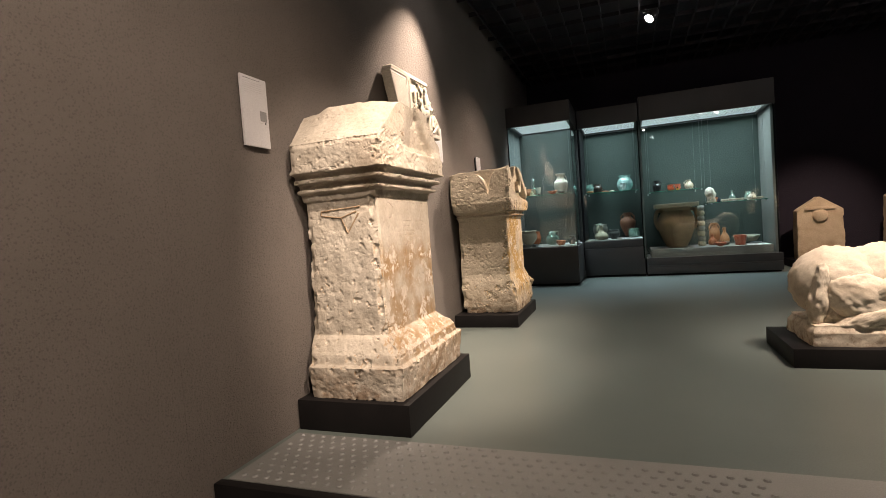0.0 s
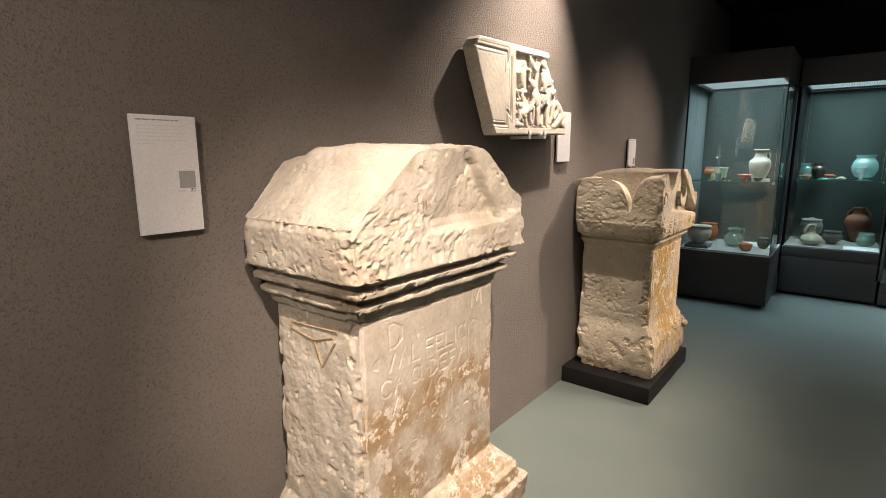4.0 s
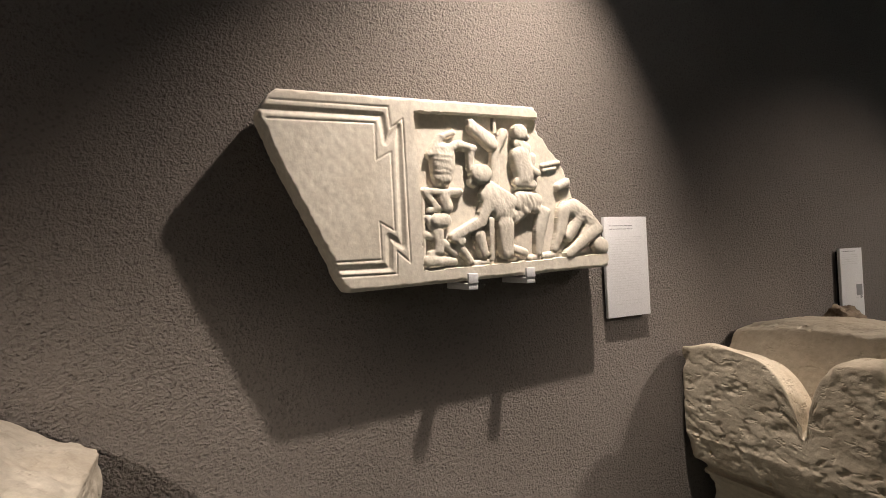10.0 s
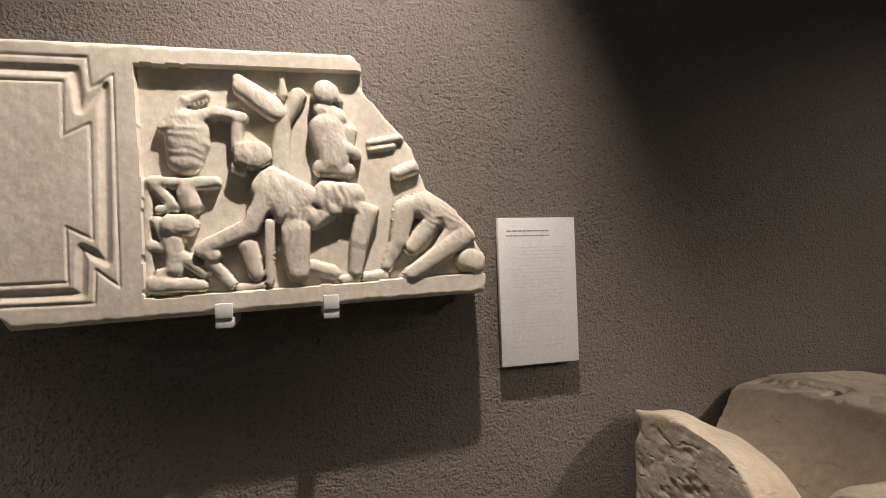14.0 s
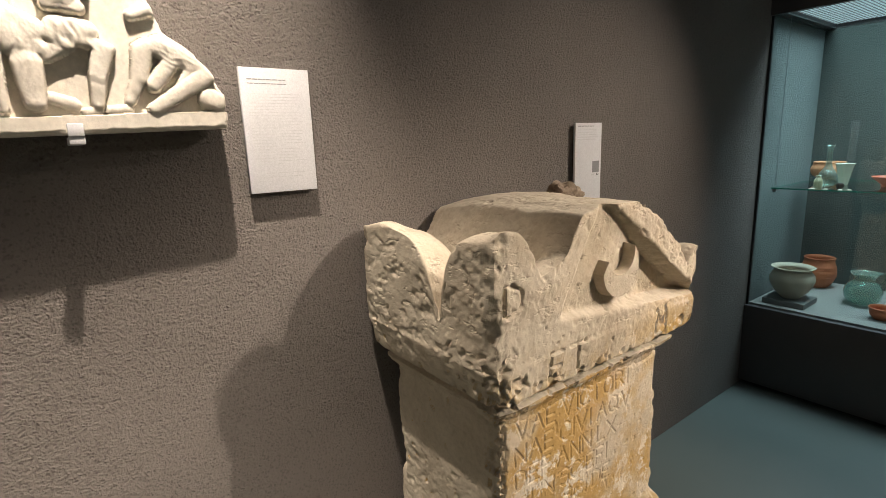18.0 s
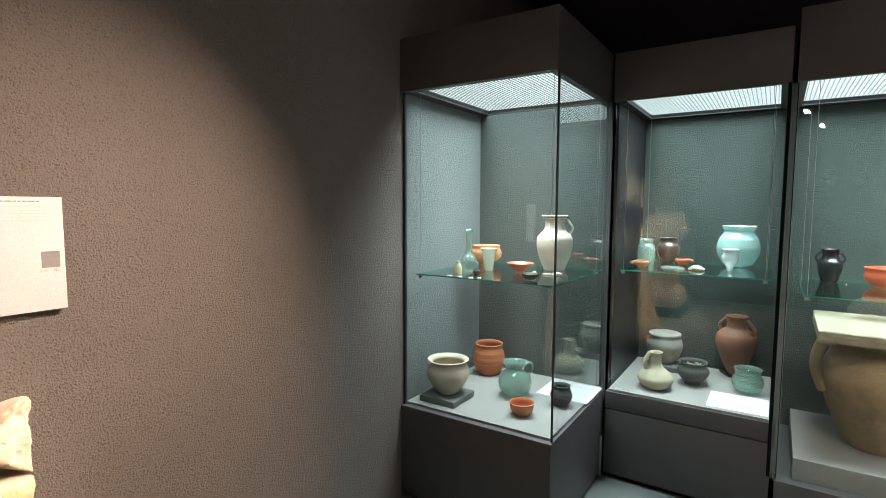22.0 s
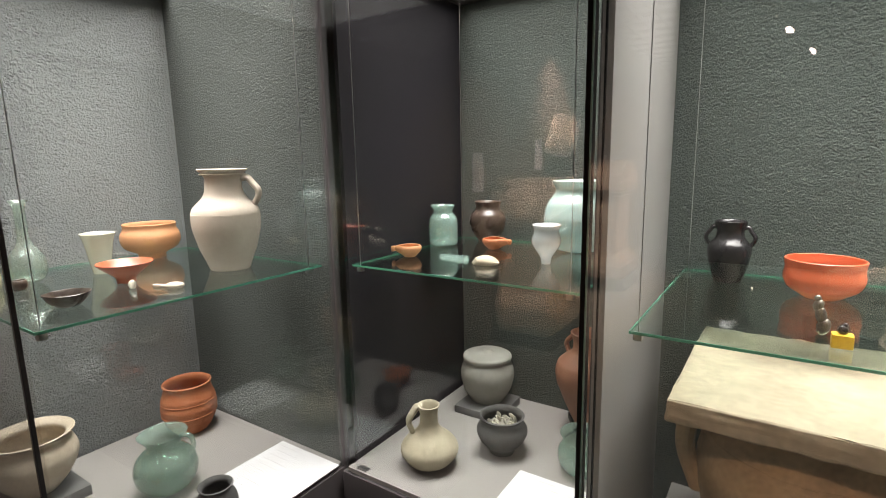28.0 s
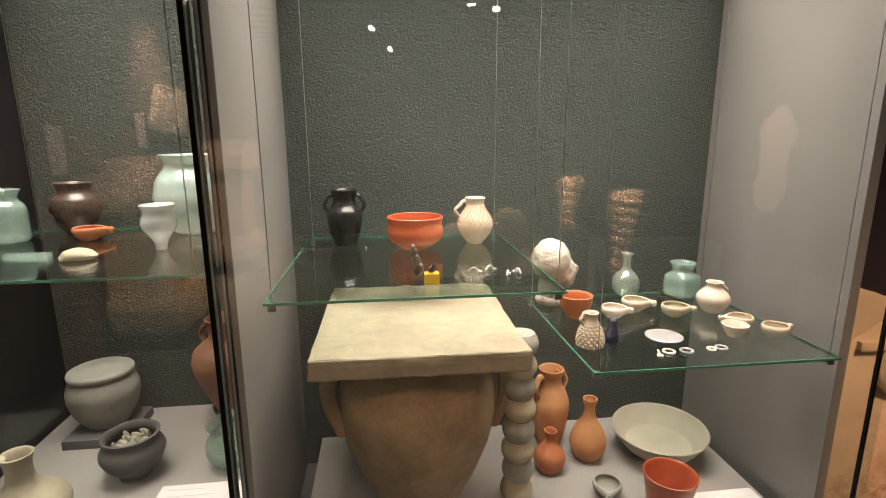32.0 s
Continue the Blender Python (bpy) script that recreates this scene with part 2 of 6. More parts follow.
def pane_glass(name, tint, ior=1.5, rough=0.0):
    """Clear sheet: what passes straight through is tinted, the gloss follows Fresnel."""
    m, nt, ns, ls, p = nodes_of(name)
    ns.remove(p)
    tr, gl, lw, mx = ns.new("ShaderNodeBsdfTransparent"), ns.new("ShaderNodeBsdfGlossy"), ns.new("ShaderNodeLayerWeight"), ns.new("ShaderNodeMixShader")
    tr.inputs[0].default_value = (*tint, 1)
    gl.inputs["Roughness"].default_value = rough
    f0 = ((ior - 1) / (ior + 1)) ** 2
    pw, ml = ns.new("ShaderNodeMath"), ns.new("ShaderNodeMath")
    pw.operation, ml.operation = "POWER", "MULTIPLY_ADD"
    pw.inputs[1].default_value, ml.inputs[1].default_value, ml.inputs[2].default_value = 5.0, 1 - f0, f0
    lw.inputs["Blend"].default_value = 0.5
    ls.new(lw.outputs["Facing"], pw.inputs[0])
    ls.new(pw.outputs[0], ml.inputs[0])
    ls.new(ml.outputs[0], mx.inputs[0])
    ls.new(tr.outputs[0], mx.inputs[1])
    ls.new(gl.outputs[0], mx.inputs[2])
    ls.new(mx.outputs[0], ns["Material Output"].inputs[0])
    return m


def blown_glass(name, tint, haze=0.35):
    """Old blown glass: partly clear, partly a milky weathered skin."""
    m, nt, ns, ls, p = nodes_of(name)
    co = ns.new("ShaderNodeTexCoord")
    n = noise_tex(ns, ls, 22, 5, 0.6, co)
    tr, mx = ns.new("ShaderNodeBsdfTransparent"), ns.new("ShaderNodeMixShader")
    tr.inputs[0].default_value = (*[min(1, c ** 0.25) for c in tint], 1)
    p.inputs["Base Color"].default_value = (*[c * 0.92 for c in tint], 1)
    p.inputs["Roughness"].default_value = 0.16
    p.inputs["Specular IOR Level"].default_value = 0.7
    lw = ns.new("ShaderNodeMapRange")
    lw.inputs[3].default_value, lw.inputs[4].default_value = haze - 0.07, haze + 0.10
    ls.new(n.outputs[0], lw.inputs[0])
    ls.new(lw.outputs[0], mx.inputs[0])
    ls.new(tr.outputs[0], mx.inputs[1])
    ls.new(p.outputs[0], mx.inputs[2])
    gl, wt, top = ns.new("ShaderNodeBsdfGlossy"), ns.new("ShaderNodeLayerWeight"), ns.new("ShaderNodeMixShader")
    pw, ml = ns.new("ShaderNodeMath"), ns.new("ShaderNodeMath")
    pw.operation, ml.operation = "POWER", "MULTIPLY_ADD"
    pw.inputs[1].default_value, ml.inputs[1].default_value, ml.inputs[2].default_value = 4.0, 0.55, 0.04
    gl.inputs["Roughness"].default_value, wt.inputs["Blend"].default_value = 0.07, 0.5
    ls.new(wt.outputs["Facing"], pw.inputs[0])
    ls.new(pw.outputs[0], ml.inputs[0])
    ls.new(ml.outputs[0], top.inputs[0])
    ls.new(mx.outputs[0], top.inputs[1])
    ls.new(gl.outputs[0], top.inputs[2])
    ls.new(top.outputs[0], ns["Material Output"].inputs[0])
    return m


def glow(name, colour, strength):
    """A lit diffuser."""
    m, nt, ns, ls, p = nodes_of(name)
    p.inputs["Base Color"].default_value = (0.8, 0.82, 0.82, 1)
    p.inputs["Emission Strength"].default_value = strength
    p.inputs["Emission Color"].default_value = (*colour, 1)
    return m


M = {
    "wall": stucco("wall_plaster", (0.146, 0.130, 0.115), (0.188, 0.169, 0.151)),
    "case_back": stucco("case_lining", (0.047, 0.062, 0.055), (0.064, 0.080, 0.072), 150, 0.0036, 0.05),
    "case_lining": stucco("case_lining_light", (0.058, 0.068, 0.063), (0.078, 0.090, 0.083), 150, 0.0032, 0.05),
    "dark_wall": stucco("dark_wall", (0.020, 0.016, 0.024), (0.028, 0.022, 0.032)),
    "floor": surface("floor_resin", (0.112, 0.138, 0.128), (0.142, 0.168, 0.156), 1.2, (0.32, 0.42), 180, 0.0004),
    "tactile": surface("tactile_mat", (0.21, 0.215, 0.205), (0.25, 0.255, 0.245), 3, (0.5, 0.65), 200, 0.0006),
    "ceiling": surface("ceiling_black", (0.012, 0.010, 0.014), (0.018, 0.015, 0.020), 3, (0.7, 0.9), 60, 0.001),
    "black": surface("black_paint", (0.009, 0.0085, 0.009), (0.014, 0.013, 0.013), 5, (0.45, 0.6), 250, 0.0004),
    "case_black": surface("case_black_paint", (0.052, 0.050, 0.051), (0.066, 0.063, 0.063), 2, (0.4, 0.55), 300, 0.0003),
    "deck": surface("deck_grey_paint", (0.245, 0.225, 0.215), (0.285, 0.265, 0.25), 2, (0.55, 0.7), 220, 0.0003),
    "side_grey": surface("side_pale_paint", (0.205, 0.20, 0.19), (0.235, 0.23, 0.22), 1.5, (0.5, 0.6), 150, 0.0003),
    "stand": surface("stand_grey_paint", (0.10, 0.10, 0.10), (0.13, 0.13, 0.125), 4, (0.5, 0.65), 220, 0.0003),
    "paper": surface("paper_white", (0.64, 0.64, 0.655), (0.70, 0.70, 0.705), 4, (0.6, 0.7), 300, 0.0001),
    "ink": surface("ink_grey", (0.54, 0.54, 0.54), (0.60, 0.60, 0.60), 9, (0.7, 0.8), 300, 0),
    "ink_mid": surface("ink_mid", (0.24, 0.24, 0.25), (0.30, 0.30, 0.30), 9, (0.7, 0.8), 300, 0),
    "ink_dark": surface("ink_dark", (0.05, 0.05, 0.05), (0.08, 0.08, 0.08), 9, (0.7, 0.8), 300, 0),
    "stone_a": weathered_stone("limestone_altar", (0.39, 0.35, 0.28), (0.56, 0.52, 0.44), (0.33, 0.225, 0.12), 1.0, (0.72, 0.67, 0.58), 0.0075, 0.52),
    "stone_b": weathered_stone("limestone_crescent_altar", (0.44, 0.38, 0.285), (0.60, 0.54, 0.425), (0.47, 0.31, 0.11), 1.0, (0.70, 0.64, 0.52), 0.0075),
    "stone_c": weathered_stone("limestone_pale", (0.58, 0.52, 0.42), (0.70, 0.64, 0.53), (0.5, 0.42, 0.3), 0.1, (0.6, 0.6, 0.6)),
    "stone_d": weathered_stone("limestone_warm", (0.45, 0.34, 0.22), (0.56, 0.44, 0.30), (0.45, 0.3, 0.16), 0.2, (0.6, 0.55, 0.5)),
    # brown for painted groove shade and for the faded numeral
    "groove_shade_ink": surface("groove_shade_ink_brown", (0.24, 0.17, 0.10), (0.40, 0.31, 0.20), 20, (0.85, 0.95), 120, 0.0005),
    "marble": surface("marble_relief", (0.60, 0.55, 0.46), (0.69, 0.65, 0.56), 9, (0.55, 0.75), 90, 0.0012),
    "head_marble": surface("marble_head", (0.36, 0.32, 0.265), (0.50, 0.455, 0.39), 30, (0.6, 0.75), 60, 0.006),
    "glass": pane_glass("case_glass", (0.90, 0.965, 0.95), 1.66),
    "shelf_glass": pane_glass("shelf_glass", (0.86, 0.95, 0.92)),
    "seal_green": surface("glazing_profile", (0.05, 0.115, 0.095), (0.075, 0.145, 0.12), 6, (0.15, 0.25), 200, 0),
    "glass_edge": surface("glass_edge_green", (0.02, 0.20, 0.13), (0.03, 0.28, 0.19), 10, (0.1, 0.2), 100, 0),
    "seal_black": surface("glazing_seal_black", (0.003, 0.003, 0.003), (0.005, 0.005, 0.005), 8, (0.5, 0.6), 200, 0),
    "stump": surface("stump_brown", (0.09, 0.06, 0.038), (0.30, 0.24, 0.17), 26, (0.8, 0.95), 120, 0.004),
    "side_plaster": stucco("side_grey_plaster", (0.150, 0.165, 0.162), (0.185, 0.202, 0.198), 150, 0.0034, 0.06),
    "side_black": surface("side_black_paint", (0.010, 0.009, 0.011), (0.015, 0.013, 0.016), 1.5, (0.5, 0.6), 150, 0.0002),
    "steel": surface("brushed_steel", (0.38, 0.38, 0.37), (0.48, 0.48, 0.47), 30, (0.25, 0.4), 200, 0.0001, 1.0),
    "lamp_black": surface("lamp_housing_black", (0.015, 0.015, 0.015), (0.022, 0.022, 0.022), 8, (0.3, 0.4), 200, 0.0001),
    "lamp_glow": glow("lamp_lens", (1.0, 0.93, 0.80), 30.0),
    "panel_glow": glow("case_tube", (0.86, 1.0, 0.98), 0.32),
    "louvre": surface("louvre_grey", (0.34, 0.35, 0.35), (0.40, 0.41, 0.41), 20, (0.4, 0.5), 200, 0),
    "cream": surface("clay_cream", (0.47, 0.385, 0.29), (0.58, 0.485, 0.38), 14, (0.6, 0.8), 110, 0.0012),
    "net_brown": surface("net_brown_paint", (0.26, 0.12, 0.055), (0.34, 0.17, 0.085), 14, (0.6, 0.8), 110, 0.0006),
    "white_clay": surface("clay_white", (0.51, 0.43, 0.35), (0.62, 0.535, 0.445), 12, (0.65, 0.8), 110, 0.0008),
    "terra": surface("clay_terracotta", (0.42, 0.110, 0.040), (0.54, 0.165, 0.065), 12, (0.6, 0.8), 110, 0.0012),
    "terra_red": surface("clay_red_slip", (0.46, 0.085, 0.035), (0.55, 0.115, 0.050), 10, (0.28, 0.42), 90, 0.0004),
    "orange": surface("clay_orange", (0.50, 0.20, 0.085), (0.60, 0.27, 0.125), 12, (0.6, 0.8), 110, 0.0010),
    "brown_red": surface("clay_brown_red", (0.20, 0.075, 0.042), (0.29, 0.115, 0.065), 9, (0.55, 0.75), 110, 0.0010),
    "grey_clay": surface("clay_grey", (0.22, 0.22, 0.195), (0.31, 0.305, 0.27), 10, (0.6, 0.8), 90, 0.0015),
    "dark_clay": surface("clay_dark_grey", (0.055, 0.056, 0.055), (0.095, 0.095, 0.09), 10, (0.6, 0.8), 90, 0.0018),
    "dish_clay": surface("clay_grey_green", (0.30, 0.285, 0.225), (0.37, 0.35, 0.28), 9, (0.65, 0.85), 90, 0.0012),
    "beige_clay": surface("clay_beige", (0.36, 0.31, 0.22), (0.46, 0.40, 0.29), 11, (0.65, 0.85), 90, 0.0014),
    "black_clay": surface("clay_black_slip", (0.012, 0.012, 0.013), (0.024, 0.023, 0.023), 14, (0.14, 0.34), 90, 0.0006),
    "brown_glaze": surface("clay_dark_brown", (0.045, 0.030, 0.024), (0.080, 0.055, 0.042), 14, (0.18, 0.38), 90, 0.0008),
    "olive_clay": surface("clay_olive", (0.22, 0.140, 0.080), (0.43, 0.290, 0.165), 5, (0.65, 0.85), 80, 0.002),
    "slab_clay": surface("slab_buff", (0.25, 0.20, 0.14), (0.36, 0.295, 0.215), 11, (0.7, 0.85), 60, 0.003),
    "lid_inside": surface("clay_shadow", (0.20, 0.18, 0.15), (0.26, 0.24, 0.2), 12, (0.7, 0.9), 90, 0.001),
    "aqua": blown_glass("glass_aqua", (0.46, 0.70, 0.63), 0.26),
    "aqua_deep": blown_glass("glass_aqua_deep", (0.46, 0.68, 0.65), 0.58),
    "sea_green": blown_glass("glass_sea_green", (0.38, 0.56, 0.48), 0.27),
    "clear_old": blown_glass("glass_clear_old", (0.62, 0.76, 0.68), 0.12),
    "milky": blown_glass("glass_milky", (0.72, 0.77, 0.76), 0.5),
    "honey": blown_glass("glass_honey", (0.78, 0.72, 0.46), 0.75),
    "beaker": blown_glass("glass_beaker", (0.74, 0.74, 0.62), 0.66),
    "night_blue": blown_glass("glass_night_blue", (0.03, 0.04, 0.08), 0.8),
    "silver": surface("old_silver", (0.42, 0.42, 0.42), (0.58, 0.58, 0.57), 30, (0.35, 0.5), 90, 0.001, 0.7),
    "bronze": surface("dark_bronze", (0.10, 0.085, 0.07), (0.28, 0.26, 0.23), 60, (0.25, 0.4), 90, 0.002, 0.8),
    "bone": surface("bone", (0.62, 0.56, 0.44), (0.72, 0.67, 0.56), 25, (0.5, 0.7), 90, 0.0015),
    "gold": surface("yellow_base", (0.62, 0.36, 0.03), (0.72, 0.45, 0.05), 30, (0.3, 0.45), 100, 0.0004),
}
M["seal_black"].node_tree.nodes["Principled BSDF"].inputs["Specular IOR Level"].default_value = 0.08
for dull in ("black", "side_black"):
    M[dull].node_tree.nodes["Principled BSDF"].inputs["Specular IOR Level"].default_value = 0.15


# ---- building helpers ----
def finish(name, bm, material, sharp=38):
    """Turns a bmesh into a linked mesh object with smooth faces and sharp edges."""
    bmesh.ops.recalc_face_normals(bm, faces=bm.faces)
    lim = radians(sharp)
    for f in bm.faces:
        f.smooth = True
    for e in bm.edges:
        e.smooth = len(e.link_faces) == 2 and e.calc_face_angle(0) < lim
    me = bpy.data.meshes.new(name)
    bm.to_mesh(me)
    bm.free()
    me.materials.append(material)
    return new(name, me)


def part(name, bm, material, parent, label="", sharp=38):
    ob = finish(name, bm, material, sharp)
    ob.parent = parent
    return tagged(ob, label) if label else ob


def thing(name, label, category, at=(0, 0, 0), turn=0, group="", kind=""):
    ob = new(name)
    ob.empty_display_size = 0.05
    ob.matrix_world = pose(*at, 0, 0, turn)
    return tagged(ob, label, category, group, kind)


def box(x0, x1, y0, y1, z0, z1, bevel=0.0, bm=None, segments=2):
    own = bm or bmesh.new()
    made = bmesh.ops.create_cube(own, size=1, matrix=Matrix.LocRotScale(((x0 + x1) / 2, (y0 + y1) / 2, (z0 + z1) / 2), None, (x1 - x0, y1 - y0, z1 - z0)))
    if bevel:
        edges = list({e for v in made["verts"] for e in v.link_edges})
        bmesh.ops.bevel(own, geom=edges, offset=bevel, segments=segments, profile=0.6, affect="EDGES", clamp_overlap=True)
    return own


def structure(name, bm, material, label, category):
    return tagged(finish(name, bm, material), label, category, kind="structure")


def lathe(profile, seg=44, wall=0.0, wobble=0.0, seed=0, ribs=0.0):
    """Turns (radius, height) pairs round z; wall > 0 hollows the pot from its rim."""
    pts = [(max(r, 0.0), z) for r, z in profile]
    fine = []
    for (r0, z0), (r1, z1) in zip(pts, pts[1:]):
        n = max(1, int(math.hypot(r1 - r0, z1 - z0) / 0.006))
        fine += [(r0 + (r1 - r0) * i / n, z0 + (z1 - z0) * i / n) for i in range(n)]
    fine.append(pts[-1])
    for _ in range(2):
        fine = [fine[0]] + [((a[0] + 2 * b[0] + c[0]) / 4, (a[1] + 2 * b[1] + c[1]) / 4) for a, b, c in zip(fine, fine[1:], fine[2:])] + [fine[-1]]
    if wall:
        floor_z = fine[0][1] + wall
        inner = [(max(r - wall, 0.001), max(z, floor_z)) for r, z in reversed(fine) if z > floor_z - wall * 0.5]
        fine = fine + [(fine[-1][0] - wall * 0.5, fine[-1][1] + wall * 0.35)] + inner
    rows = [(0.0, fine[0][1])] + fine + [(0.0, fine[-1][1])]
    bm = bmesh.new()
    rings = []
    for r, z in rows:
        if r < 1e-6:
            rings.append([bm.verts.new((0, 0, z))])
            continue
        ring = []
        for i in range(seg):
            a = 2 * math.pi * i / seg
            k = 1 + (wobble * noise.noise((math.cos(a) * 1.3 + seed, math.sin(a) * 1.3, z * 9 + seed)) if wobble else 0)
            k += ribs * math.cos(a * 9) if ribs else 0
            ring.append(bm.verts.new((r * k * math.cos(a), r * k * math.sin(a), z)))
        rings.append(ring)
    for a, b in zip(rings, rings[1:]):
        n = max(len(a), len(b))
        for i in range(n):
            vs = [a[i % len(a)], a[(i + 1) % len(a)], b[(i + 1) % len(b)], b[i % len(b)]]
            vs = list(dict.fromkeys(vs))
            if len(vs) > 2:
                bm.faces.new(vs)
    return bm


def tube(points, radius, seg=8, flat=1.0, bm=None):
    """A rounded rod through points, smoothed."""
    ps = [Vector(p) for p in points]
    for _ in range(2):
        nxt = [ps[0]]
        for a, b in zip(ps, ps[1:]):
            nxt += [a.lerp(b, 0.25), a.lerp(b, 0.75)]
        ps = nxt + [ps[-1]]
    bm = bm or bmesh.new()
    rings, side = [], None
    for i, p in enumerate(ps):
        d = (ps[min(i + 1, len(ps) - 1)] - ps[max(i - 1, 0)]).normalized()
        side = (side - d * side.dot(d)).normalized() if side else d.orthogonal().normalized()
        up = d.cross(side)
        rings.append([bm.verts.new(p + (side * math.cos(t) * flat + up * math.sin(t)) * radius) for t in (2 * math.pi * k / seg for k in range(seg))])
    for a, b in zip(rings, rings[1:]):
        for k in range(seg):
            bm.faces.new((a[k], a[(k + 1) % seg], b[(k + 1) % seg], b[k]))
    bm.faces.new(rings[0])
    bm.faces.new(rings[-1])
    return bm


def rod(a, b, radius, seg=6):
    return tube([a, Vector(a).lerp(Vector(b), 0.5), b], radius, seg)


def roughen(bm, amp, scale, seed=0.0, chip=0.0):
    """Pushes points along their normals by noise."""
    bm.normal_update()
    for v in bm.verts:
        q = v.co * scale + Vector((seed, seed * 1.7, -seed))
        d = amp * (noise.noise(q) + 0.5 * noise.noise(q * 2.3) + 0.25 * noise.noise(q * 5.1) + 0.16 * noise.noise(q * 11.7))
        v.co += v.normal * d


def split_letters(text, size):
    """The letters of a line, one bmesh each, at their places along it."""
    edge = 0.0
    for ch in text:
        bm = words(ch, size) if ch != " " else None
        wide = size * 0.36
        if bm:
            wide = max(v.co.x for v in bm.verts) - min(v.co.x for v in bm.verts)
            bm.transform(Matrix.Translation((edge - min(v.co.x for v in bm.verts), 0, 0)))
            yield ch, bm
        edge += wide + size * 0.11


def words(text, size, depth=0.0008):
    """A flat mesh of letters in the x-z plane that faces -y... turned by its object."""
    curve = bpy.data.curves.new("letters", "FONT")
    curve.body, curve.size, curve.extrude, curve.offset = text, size, depth, -0.030 * size
    ob = bpy.data.objects.new("letters", curve)
    scene.collection.objects.link(ob)
    me = bpy.data.meshes.new_from_object(ob.evaluated_get(bpy.context.evaluated_depsgraph_get()))
    bpy.data.objects.remove(ob)
    bm = bmesh.new()
    bm.from_mesh(me)
    return bm


def letters_on_x(name, text, y, z, size, x, parent, material, stretch=1.0, label=""):
    """Letters on a face that looks along +x, read towards +y, each a part of its own."""
    for ch, bm in split_letters(text, size):
        bm.transform(Matrix(((0, 0, 1, x), (stretch, 0, 0, y), (0, 1, 0, z), (0, 0, 0, 1))))
        part(name, bm, material, parent, label)


def bars_on_x(rows, y0, z_top, width, step, height, x, parent, material, seed=1):
    """Unreadable lines of print on a sheet that looks along +x: each line a thin bar."""
    rnd = random.Random(seed)
    for i in range(rows):
        w = width * (rnd.uniform(0.86, 1.0) if i % 6 != 5 else rnd.uniform(0.3, 0.6))
        z = z_top - i * step
        line, y = bmesh.new(), y0
        while y < y0 + w - height:
            end = min(y0 + w, y + height * rnd.uniform(1.6, 6.5))
            box(x, x + 0.00015, y, end, z - height, z, 0, line)
            y = end + height * 0.75
        part("text_line", line, material, parent)

# ---- the room ----
WX, RISER, TREAD, EDGE = -1.43, 0.165, 0.30, 1.38
NORTH, EAST, SOUTH, LOW = 8.32, 5.2, -3.2, -0.66

structure("wall_west", box(WX - 0.2, WX, SOUTH, NORTH + 0.2, LOW - 0.1, CEIL + 0.3), M["wall"], "long grey-brown rough plastered gallery wall", "wall")
structure("wall_north", box(WX, EAST, NORTH, NORTH + 0.2, -0.1, CEIL + 0.3), M["dark_wall"], "black-violet plastered wall behind the showcases", "wall")
structure("wall_east", box(EAST, EAST + 0.2, SOUTH, NORTH + 0.2, LOW - 0.1, CEIL + 0.3), M["dark_wall"], "dark plastered wall of the gallery", "wall")
structure("wall_south", box(WX, EAST, SOUTH - 0.2, SOUTH, LOW - 0.1, CEIL + 0.3), M["dark_wall"], "dark plastered wall at the foot of the stairs", "wall")
structure("floor", box(WX, EAST, EDGE, NORTH, -0.14, 0.0), M["floor"], "smooth satin grey-green resin gallery floor", "floor")
for i in range(1, 4):
    structure("stair_step", box(WX, EAST, EDGE - TREAD * i, EDGE - TREAD * (i - 1) + 0.02, LOW - 0.1, -RISER * i, 0.006), M["floor"], "grey resin stair step below the gallery", "step")
structure("floor_low", box(WX, EAST, SOUTH, EDGE - TREAD * 3 + 0.02, LOW - 0.1, LOW), M["floor"], "grey resin floor at the foot of the stairs", "floor")
structure("stair_nosing", box(WX, EAST, EDGE - 0.012, EDGE + 0.028, -0.142, 0.003, 0.004), M["black"], "dark nosing strip along the top stair edge", "nosing")

# the wall is lined in sheets with a fine joint between them
for y in (1.28,):
    structure("wall_joint", box(WX - 0.001, WX + 0.0015, y - 0.002, y + 0.002, 0, CEIL), M["wall"], "fine vertical joint in the wall lining", "joint")

# ceiling: a black slab with an open grid hung under it
cb = box(WX, EAST, SOUTH, NORTH, CEIL + 0.16, CEIL + 0.3)
for i in range(34):
    x = WX + 0.1 + 0.195 * i
    box(x - 0.007, x + 0.007, SOUTH, NORTH, CEIL, CEIL + 0.05, 0, cb)
for j in range(29):
    y = SOUTH + 0.2 + 0.39 * j
    box(WX, EAST, y - 0.007, y + 0.007, CEIL + 0.004, CEIL + 0.046, 0, cb)
structure("ceiling", cb, M["ceiling"], "black ceiling with an open hanging grid", "ceiling")

# tactile warning strip at the head of the stairs
strip = thing("tactile_strip", "pale grey tactile warning strip with raised studs on the floor", "tactile paving", (0, 0, 0), kind="structure")
part("mat", box(WX + 0.03, 3.2, EDGE + 0.03, 1.825, 0.0, 0.005, 0.002), M["tactile"], strip)
sb = bmesh.new()
bmesh.ops.create_cone(sb, cap_ends=True, segments=12, radius1=0.013, radius2=0.008, depth=0.006)
stud = part("stud", sb, M["tactile"], strip)
stud.location = (WX + 0.07, EDGE + 0.065, 0.0075)
count = 0
for j in range(9):
    for i in range(58 if j % 2 else 57):
        if (i, j) == (0, 0) or count > 296:
            continue
        s = new("stud", stud.data)
        s.parent, s.location = strip, (WX + 0.07 + i * 0.05 + (0.025 if j % 2 else 0), EDGE + 0.065 + j * 0.045, 0.0075)
        count += 1
        if i > 33:
            break


